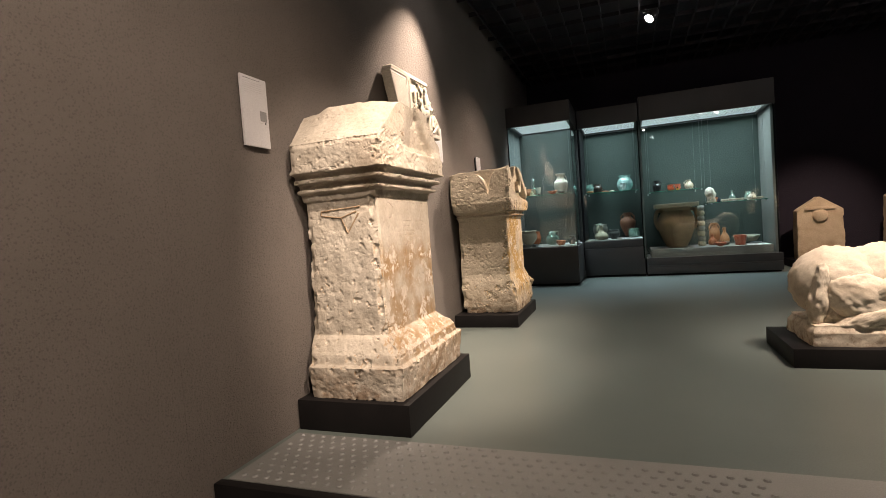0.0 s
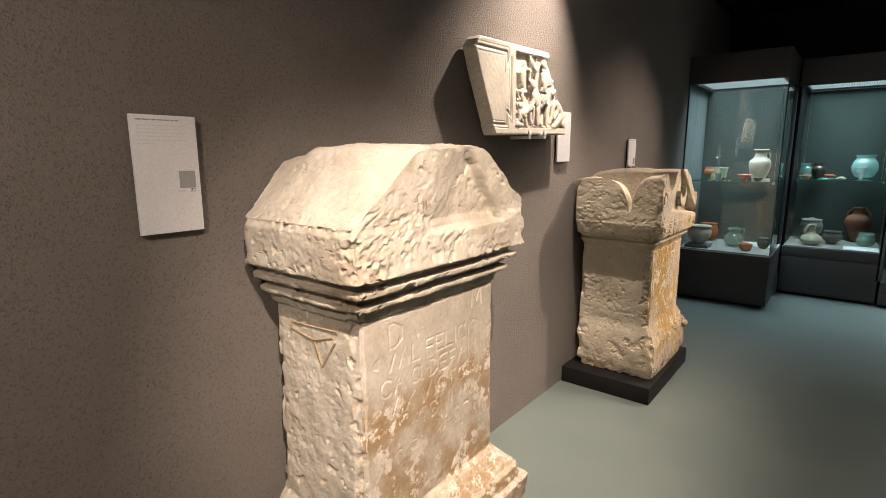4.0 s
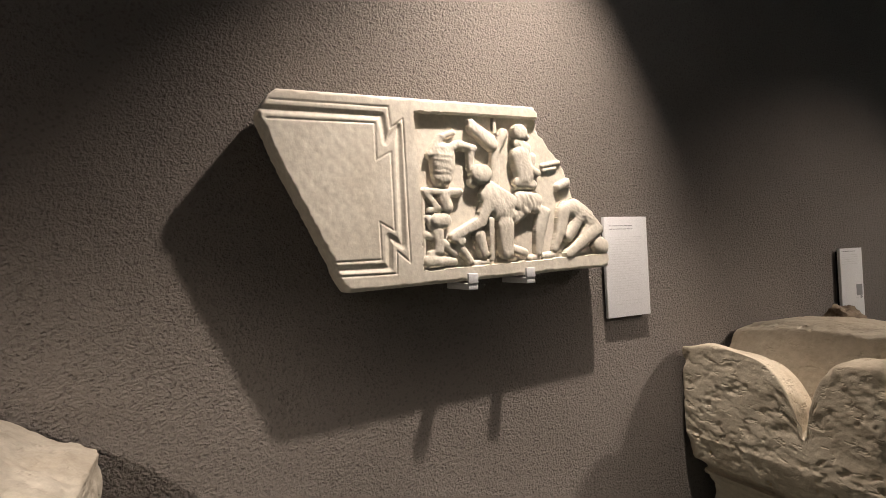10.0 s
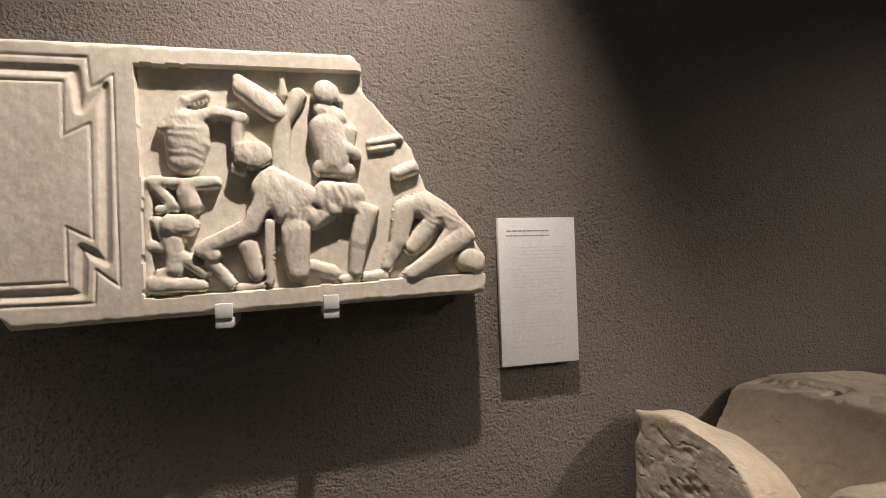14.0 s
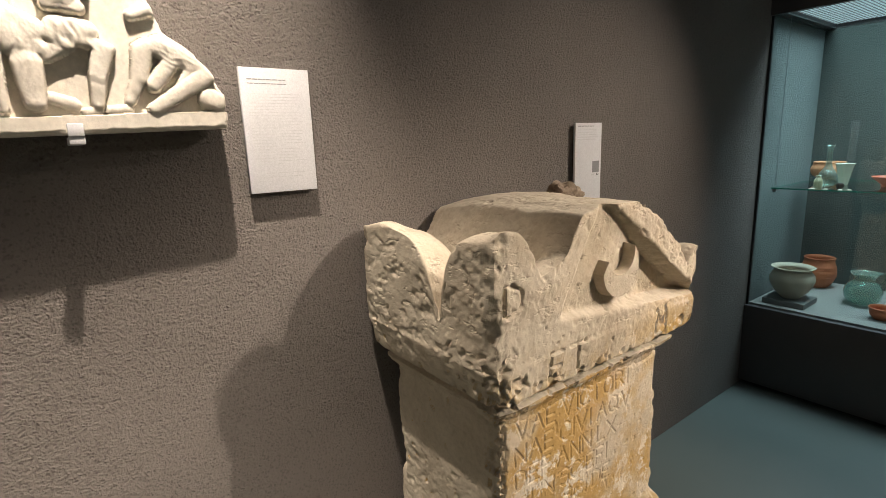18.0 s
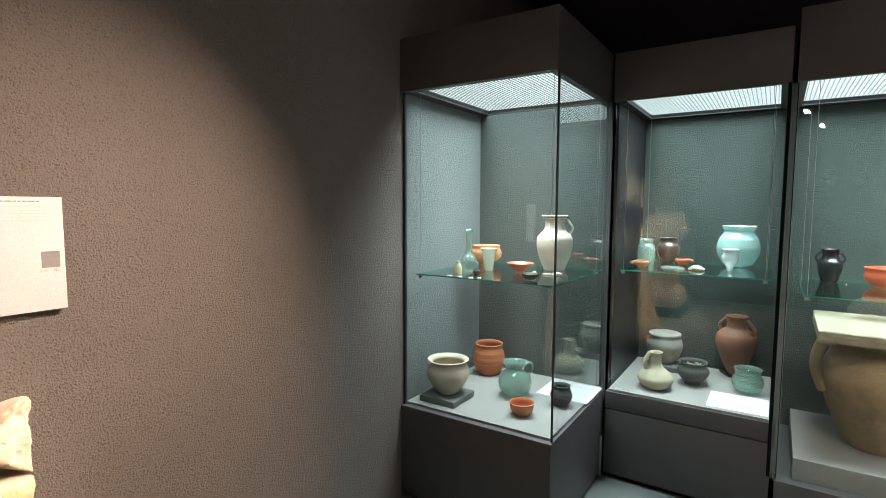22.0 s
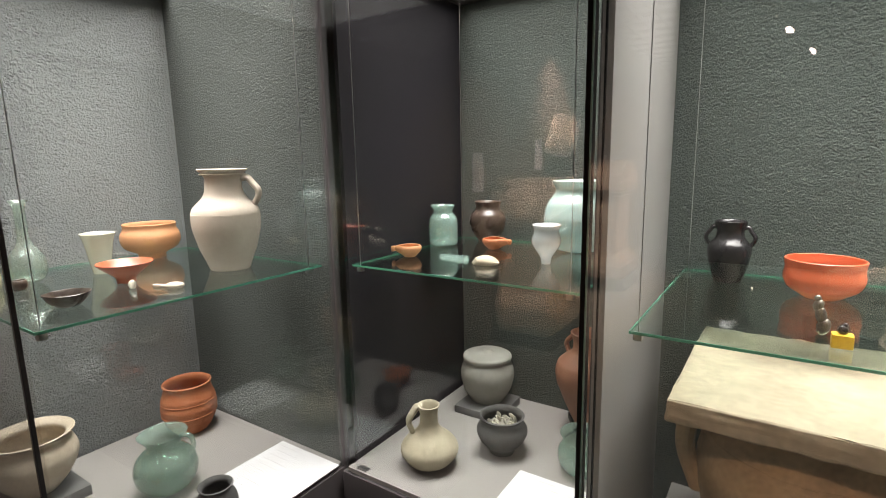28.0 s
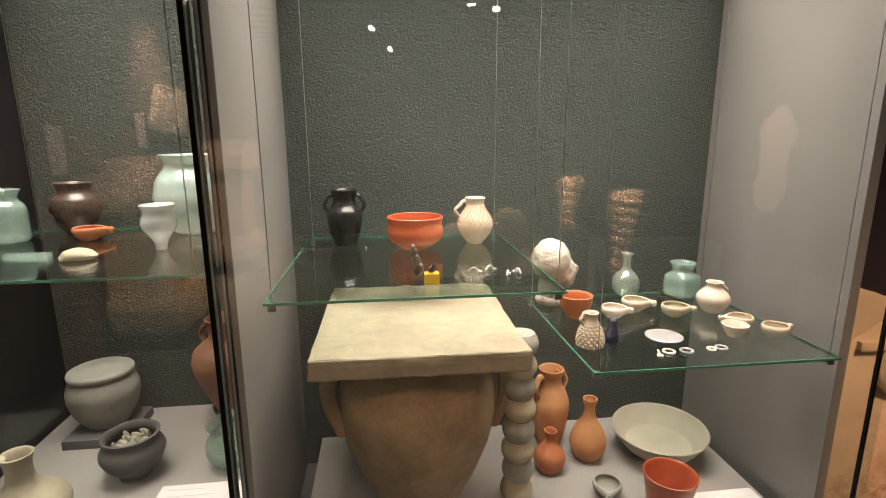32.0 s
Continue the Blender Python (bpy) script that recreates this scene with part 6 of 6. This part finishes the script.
vessel("glass_jar", "green blown glass jar with an open rim", "jar", (0.065, 7.790, ZB),
       [(4.2, 0.2), (6.4, 1.6), (7.8, 5.0), (7.7, 8.6), (6.3, 11.2), (5.6, 12.2), (6.9, 14.2), (7.1, 14.8)], "sea_green", 0.25, tall=0.88, seed=18, rings=((6.0, 11.6, 0.3),))
text_sheet("white printed sheet lying on the narrow display floor", 0.033, 7.565, ZB, 0.27, 0.25, 0, 8, 5)

vessel("square_glass_jar", "pale aqua square glass jar with a wide rim", "jar", (-0.507, 7.885, ZS),
       [(4.2, 0), (5.3, 0.6), (5.4, 8.6), (5.0, 10.6), (3.4, 11.8), (3.3, 12.8), (4.4, 14.2), (4.5, 14.7)], "aqua", 0.3, seed=19, wobble=0.03)
vessel("brown_pot", "glossy dark brown clay jar with a short neck", "jar", (-0.408, 8.045, ZS),
       [(3.4, 0), (3.8, 0.6), (6.2, 4.2), (7.1, 7.6), (6.6, 10.4), (4.6, 12.2), (4.2, 13.2), (5.0, 14.6), (5.1, 15.1)], "brown_glaze", 0.5, seed=20)
vessel("aqua_urn", "large blue-green blown glass urn with a folded rim", "urn", (-0.020, 7.945, ZS),
       [(4.6, 0.3), (8.0, 1.8), (11.0, 7.5), (11.4, 11.5), (10.2, 16.5), (8.0, 19.6), (7.4, 20.8), (8.2, 22.0), (9.0, 22.8), (9.0, 23.6)], "aqua_deep", 0.35, seed=21)
vessel("white_beaker", "small milky glass beaker with a pointed foot", "beaker", (-0.045, 7.735, ZS),
       [(1.4, 0), (1.6, 0.8), (1.4, 1.6), (4.2, 5.6), (4.5, 7.2), (3.5, 9.6), (3.5, 10.4), (4.3, 11.6)], "milky", 0.25, seed=22)


def oil_lamp(at, turn, material, label, long=0.10, seed=0):
    """A mould-made lamp: round bowl, nozzle, filling hole and lug."""
    l = thing("oil_lamp", label, "oil lamp", at, turn, "clay oil lamps")
    k = long / 0.10
    bowl = lathe([(0.016 * k, 0), (0.018 * k, 0.003 * k), (0.030 * k, 0.012 * k), (0.037 * k, 0.024 * k), (0.036 * k, 0.031 * k), (0.033 * k, 0.033 * k)], 40, 0.004 * k, 0.03, seed)
    for v in bowl.verts:
        pull = max(0.0, v.co.x / (0.037 * k)) ** 4 * max(0.0, 1 - abs(v.co.y) / (0.022 * k))
        v.co.x += 0.020 * k * pull
        v.co.z -= 0.004 * k * pull
    part("bowl", bowl, M[material], l)
    spout = lathe([(0.007 * k, -0.006 * k), (0.010 * k, 0.0), (0.009 * k, 0.008 * k), (0.006 * k, 0.009 * k)], 14, 0.003 * k, 0.06, seed + 2)
    spout.transform(pose(0.050 * k, 0, 0.021 * k, 0, 14, 0))
    part("nozzle", spout, M[material], l)
    return l


oil_lamp((-0.478, 7.640, ZS), 200, "orange", "pinkish clay oil lamp tipped on the glass shelf", 0.11, 1)
oil_lamp((-0.305, 7.895, ZS), 20, "terra", "orange terracotta oil lamp with a rounded bowl", 0.11, 2)
for i, (x, y) in enumerate(((-0.335, 7.685), (-0.315, 7.655), (-0.30, 7.625))):
    gs = thing("glass_rod", "pale aqua glass rod lying on the shelf", "rod", (x, y, ZS), 8 - 6 * i, group="glass rods on the shelf")
    part("stem", rod((-0.05, 0, 0.005), (0.05, 0, 0.005), 0.005, 8), M["aqua"], gs)
shard((-0.195, 7.640, ZS), 0.08, 0.055, 0.024, "beige_clay", "pale carved bone fragment on the glass shelf", 11, 15)

# ---- finds in the wide case ----
ZC = 0.345
big = vessel("storage_jar", "very large olive clay storage jar under a stone slab", "storage jar", (0.620, 7.800, ZC),
             [(11.5, 0), (13, 1.2), (18.0, 11), (22.0, 22), (23.8, 31), (24.0, 36), (23.0, 41), (20.6, 46), (19.0, 49.5), (18.8, 51.5), (20.2, 53.6), (20.8, 55)], "olive_clay", 1.6,
             [(26, 51.5, 23.2, 19.2, 5.8, 2.1, -168), (26, 51.5, 23.2, 19.2, 5.8, 2.1, -12)], seed=23, rings=((22.7, 42.0, 0.30), (22.1, 43.4, 0.25), (22.6, 24.0, 0.22)))
slab = box(-0.27, 0.27, -0.30, 0.30, 0, 0.056, 0.008, None, 3)
bmesh.ops.subdivide_edges(slab, edges=slab.edges, cuts=14, use_grid_fill=True)
roughen(slab, 0.005, 14, 6.0)
roughen(slab, 0.003, 45, 2.0)
slab.transform(pose(0.617, 7.79, ZC + 0.553, 0, 0, -1))
tagged(finish("stone_slab", slab, M["slab_clay"], 50), "thick buff stone slab lying on the storage jar", "slab")
stack = thing("pipe_column", "column of grey clay tubes stacked one on another", "clay tubes", (0.925, 7.740, ZC))
for i in range(8):
    b = lathe([(0.036, 0.0), (0.040, 0.004), (0.050, 0.022), (0.052, 0.036), (0.046, 0.056), (0.038, 0.069)], 32, 0, 0.02, i * 1.7)
    b.transform(pose(0.002 * math.sin(i * 2.1), 0.002 * math.cos(i * 1.3), 0.0695 * i))
    part("tube_segment", b, M["grey_clay" if i % 2 else "beige_clay"], stack)
vessel("terracotta_jug", "orange terracotta two-handled jug", "jug", (1.122, 8.020, ZC),
       [(4.2, 0), (4.6, 0.8), (6.2, 8), (7.0, 14), (6.9, 17), (5.6, 21), (4.0, 23.5), (3.7, 26.5), (4.6, 28.5), (4.6, 29.6)], "orange", 0.6, [(19.5, 27, 6.2, 3.8, 2.4, 0.8, 205), (19.5, 27, 6.2, 3.8, 2.4, 0.8, 25)], seed=24)
vessel("terracotta_bottle", "orange terracotta bottle with a narrow neck", "bottle", (1.228, 7.910, ZC),
       [(3.2, 0), (4.4, 0.8), (6.3, 4.6), (6.4, 7.4), (5.0, 11.5), (2.8, 15), (1.9, 17.5), (1.8, 20.5), (2.6, 21.6), (2.5, 22.8)], "orange", 0.5, seed=25)
vessel("squat_bottle", "squat terracotta bottle with a short neck", "bottle", (1.072, 7.860, ZC),
       [(3.2, 0), (4.6, 1.4), (5.6, 4.4), (5.2, 6.6), (2.8, 9.2), (1.7, 10.8), (1.6, 12.8), (2.3, 14.0), (2.2, 14.8)], "terra", 0.5, seed=26)
dish = vessel("grey_dish", "wide grey clay dish tilted on its edge", "dish", (1.470, 7.900, ZC + 0.012),
              [(10.8, 0), (11.8, 0.6), (14.8, 4.6), (16.0, 6.8), (16.2, 7.4)], "dish_clay", 0.8, seed=27)
dish.matrix_world = pose(1.490, 7.900, ZC + 0.030, 2, -2, 0)
part("prop", box(-0.05, 0.05, 0.05, 0.09, -0.034, 0.005, 0.002), M["stand"], dish)
vessel("red_cup", "red-slipped straight-sided cup with a thin rim", "cup", (1.365, 7.620, ZC),
       [(5.6, 0), (6.0, 0.8), (6.4, 5), (7.0, 10), (7.7, 14.6), (7.9, 15.2)], "terra_red", 0.45, tall=0.85, seed=28)
vessel("red_plate", "small red-slipped plate on a foot ring", "plate", (1.120, 7.560, ZC), [(3.4, 0), (3.6, 1.0), (6.8, 2.4), (7.6, 4.4), (7.7, 5.0)], "terra_red", 0.45, seed=29)
oil_lamp((1.215, 7.715, ZC), 250, "grey_clay", "dark grey moulded oil lamp with a long nozzle", 0.13, 3)
text_sheet("white printed sheet lying on the wide display floor", 1.555, 7.560, ZC, 0.26, 0.24, 0, 8, 8)

vessel("black_jar", "glossy black-slipped jar with two small handles", "jar", (0.408, 8.010, C1),
       [(3.4, 0), (3.8, 0.5), (5.0, 4.5), (5.8, 8.5), (5.6, 10.8), (4.0, 12.6), (3.5, 13.8), (3.4, 15.4), (4.2, 16.6), (4.3, 17.6)], "black_clay", 0.4, [(10.2, 15.6, 5.2, 3.3, 1.9, 0.5, 180), (10.2, 15.6, 5.2, 3.3, 1.9, 0.5, 0)], seed=30)
vessel("red_bowl", "red-slipped bowl with a grooved thick rim", "bowl", (0.628, 7.925, C1),
       [(4.2, 0), (4.8, 0.6), (7.8, 2.8), (8.8, 5.6), (8.6, 8.0), (7.9, 8.9), (8.7, 9.8), (8.7, 11.4)], "terra_red", 0.5, tall=0.86, seed=31, rings=((8.3, 6.0, 0.12),))
vessel("cream_jug", "cream clay jug with combed neck and one handle", "jug", (0.826, 7.970, C1),
       [(2.3, 0), (2.6, 0.4), (4.9, 3.2), (5.9, 6.2), (5.5, 8.2), (3.8, 10.8), (2.7, 12.6), (2.5, 13.4), (3.3, 14.2), (3.3, 14.8)], "cream", 0.4, [(8.6, 13.4, 5.0, 2.3, 2.4, 0.45, 180)], seed=32)
NET = [(6.2, 5.93), (7.4, 5.74), (8.2, 5.53), (9.5, 4.72), (10.8, 3.84), (12.6, 2.74)]
for i in range(22):
    for turn in (1, -1):
        run = []
        for k in range(9):
            z, a = 6.9 + 0.68 * k, 2 * math.pi * i / 22 + turn * 0.075 * k
            r = interp(NET, z)[0] / 100
            run.append((r * math.cos(a), r * math.sin(a), z / 100))
        part("painted_line", tube(run, 0.0007, 5), M["net_brown"], bpy.data.objects["cream_jug"], "" if i else "brown painted net")
fig = thing("bronze_figurine", "small dark bronze figurine on a yellow block", "figurine", (0.640, 7.515, C1))
part("block", box(-0.017, 0.017, -0.014, 0.014, 0, 0.026, 0.002), M["gold"], fig, "yellow block")
part("figure", blob([((0, 0, 0.034), (0.010, 0.008, 0.010), 0), ((0.003, 0, 0.043), (0.005, 0.005, 0.006), 0)], 2), M["black_clay"], fig)
st = finish("bronze_statuette", blob([((0, 0, 0.016), (0.012, 0.010, 0.018), 15), ((-0.006, 0, 0.040), (0.010, 0.009, 0.018), -10), ((-0.012, 0, 0.060), (0.009, 0.008, 0.013), 20), ((-0.014, 0, 0.074), (0.006, 0.006, 0.007), 0)], 3), M["bronze"], 60)
st.matrix_world = pose(0.615, 7.585, C1)
tagged(st, "small worn silvered bronze statuette on the glass shelf", "statuette")
for i, (x, y) in enumerate(((0.755, 7.60), (0.80, 7.615), (0.835, 7.56), (0.865, 7.575))):
    pin = thing("bronze_brooch", "small bronze brooch lying on the glass shelf", "brooch", (x, y, C1), 35 * i, group="brooches on the shelf")
    part("bow", tube([(-0.014, 0, 0.003), (-0.006, 0, 0.012), (0.006, 0, 0.012), (0.014, 0, 0.003)], 0.0028), M["silver"], pin)
    part("foot", box(0.010, 0.022, -0.006, 0.006, 0.0005, 0.004, 0.001), M["silver"], pin)
part("bead", lathe([(0.002, 0), (0.003, 0.003), (0.002, 0.006)], 10), M["bone"], thing("bead", "tiny white bead on the glass shelf", "bead", (0.475, 7.93, C1)))

# marble head: one plain carved mass
hd = blob([((0, 0, 0.145), (0.060, 0.072, 0.072), 0), ((0.030, -0.020, 0.110), (0.042, 0.045, 0.058), 0), ((0.0, 0.0, 0.055), (0.040, 0.042, 0.055), 0), ((0, 0, 0.015), (0.048, 0.048, 0.022), 0), ((0.066, -0.036, 0.118), (0.012, 0.011, 0.016), 0)], 4)
roughen(hd, 0.004, 45, 1.5)
head = finish("marble_bust", hd, M["head_marble"], 60)
head.matrix_world = pose(1.072, 7.925, C2, 0, 0, 8)
tagged(head, "small white marble head of a statue on a short neck", "statue")
vessel("small_red_bowl", "small orange-red clay bowl with a grooved rim", "bowl", (1.106, 7.785, C2), [(2.4, 0), (2.6, 0.5), (4.2, 2.4), (5.0, 5.0), (4.8, 6.0), (5.1, 6.9)], "terra", 0.4, seed=33)
oil_lamp((1.218, 7.765, C2), -15, "white_clay", "pale clay oil lamp with a short nozzle", 0.105, 4)
oil_lamp((1.312, 7.815, C2), -15, "cream", "cream clay oil lamp with a dark nozzle hole", 0.115, 5)
oil_lamp((1.408, 7.750, C2), -15, "beige_clay", "beige clay oil lamp with a plain disc", 0.11, 6)
vessel("clear_flask", "clear globular glass flask with a tall neck", "flask", (1.352, 7.960, C2), [(2.0, 0.2), (4.2, 1.6), (4.9, 4.6), (4.0, 7.6), (1.9, 9.4), (1.4, 10.5), (1.4, 14.0), (2.1, 15.2)], "clear_old", 0.2, seed=34)
sq = thing("square_bottle", "aqua square glass bottle with a broad rim", "bottle", (1.545, 7.940, C2), 20)
sqb = lathe([(0.042, 0), (0.050, 0.003), (0.050, 0.030), (0.050, 0.066), (0.046, 0.078), (0.034, 0.084), (0.030, 0.092), (0.031, 0.098), (0.041, 0.112), (0.042, 0.118)], 48, 0.003, 0.01, 35)
for v in sqb.verts:
    a = math.atan2(v.co.y, v.co.x)
    f = 1 + (0.90 * min(1.30, 1 / max(abs(math.cos(a)), abs(math.sin(a)))) - 1) * (1 - smoothstep(0.070, 0.090, v.co.z))
    v.co.x, v.co.y = v.co.x * f, v.co.y * f
part("body", sqb, M["aqua"], sq, "", 50)
vessel("white_flask", "small white clay flask with a spout", "flask", (1.550, 7.775, C2), [(2.2, 0), (3.4, 0.8), (5.0, 3.6), (4.8, 5.4), (2.8, 7.4), (1.9, 8.4), (2.6, 9.6)], "white_clay", 0.4, [(4.6, 8.8, 4.6, 1.8, 1.2, 0.5, 10)], seed=36)
CONE = [(2.6, 0), (3.2, 0.5), (3.5, 1.8), (3.3, 3.4), (2.7, 5.2), (1.9, 6.8), (1.4, 7.8), (1.3, 8.8), (1.9, 9.4)]
vessel("pinecone_flask", "small cream flask covered in moulded knobs", "flask", (1.060, 7.560, C2), CONE, "cream", 0.3, [(6.2, 8.9, 2.2, 1.3, 1.1, 0.38, 180)], seed=37)
kb = bmesh.new()
for k in range(8):
    z = 0.7 + 0.78 * k
    r = interp([(h, w) for w, h in CONE], z)[0]
    for i in range(15):
        a = 2 * math.pi * (i + 0.5 * (k % 2)) / 15
        made = bmesh.ops.create_icosphere(kb, subdivisions=1, radius=0.0046 * (1 - 0.045 * k))
        bmesh.ops.translate(kb, verts=made["verts"], vec=(r / 100 * math.cos(a), r / 100 * math.sin(a), z / 100))
part("knobs", kb, M["cream"], bpy.data.objects["pinecone_flask"], "moulded knobs")
vessel("blue_flask", "tiny dark blue glass flask", "flask", (1.130, 7.580, C2), [(1.6, 0), (2.0, 0.6), (1.9, 3.0), (0.9, 4.4), (0.7, 5.4), (1.3, 6.4)], "night_blue", 0.2, seed=38)
md = finish("metal_mirror", lathe([(0.050, 0), (0.051, 0.002), (0.049, 0.004), (0.030, 0.0035)], 48), M["silver"])
md.matrix_world = pose(1.290, 7.600, C2 + 0.0005)
tagged(md, "round grey metal mirror disc lying on the shelf", "mirror disc")
for i, (x, y, r) in enumerate(((1.245, 7.497, 0.014), (1.292, 7.495, 0.015), (1.362, 7.498, 0.010), (1.392, 7.502, 0.014))):
    rg = finish("finger_ring", tube([(r * math.cos(k * math.pi / 8), r * math.sin(k * math.pi / 8), 0.003) for k in range(17)], 0.003, 6), M["bone" if i % 2 == 0 else "silver"])
    rg.matrix_world = pose(x, y, C2)
    tagged(rg, "small pale ring lying on the glass shelf", "ring", "rings on the shelf")
key = thing("bone_key", "small white bone key on the glass shelf", "key", (1.215, 7.490, C2), 70)
part("bit", box(-0.02, -0.008, -0.007, 0.007, 0, 0.005, 0.001), M["bone"], key)
part("stem", rod((-0.008, 0, 0.003), (0.018, 0, 0.003), 0.0028), M["bone"], key)
vessel("cockle_cup", "white clay cup with a crinkled rim", "cup", (1.480, 7.575, C2), [(1.4, 0), (2.4, 1.2), (3.2, 2.8), (3.5, 3.6)], "white_clay", 0.3, wobble=0.06, seed=39)
oil_lamp((1.545, 7.640, C2), 160, "cream", "pale cream clay lamp without its top", 0.10, 7)
oil_lamp((1.590, 7.560, C2), 10, "cream", "pale buff clay lamp without its top", 0.10, 8)
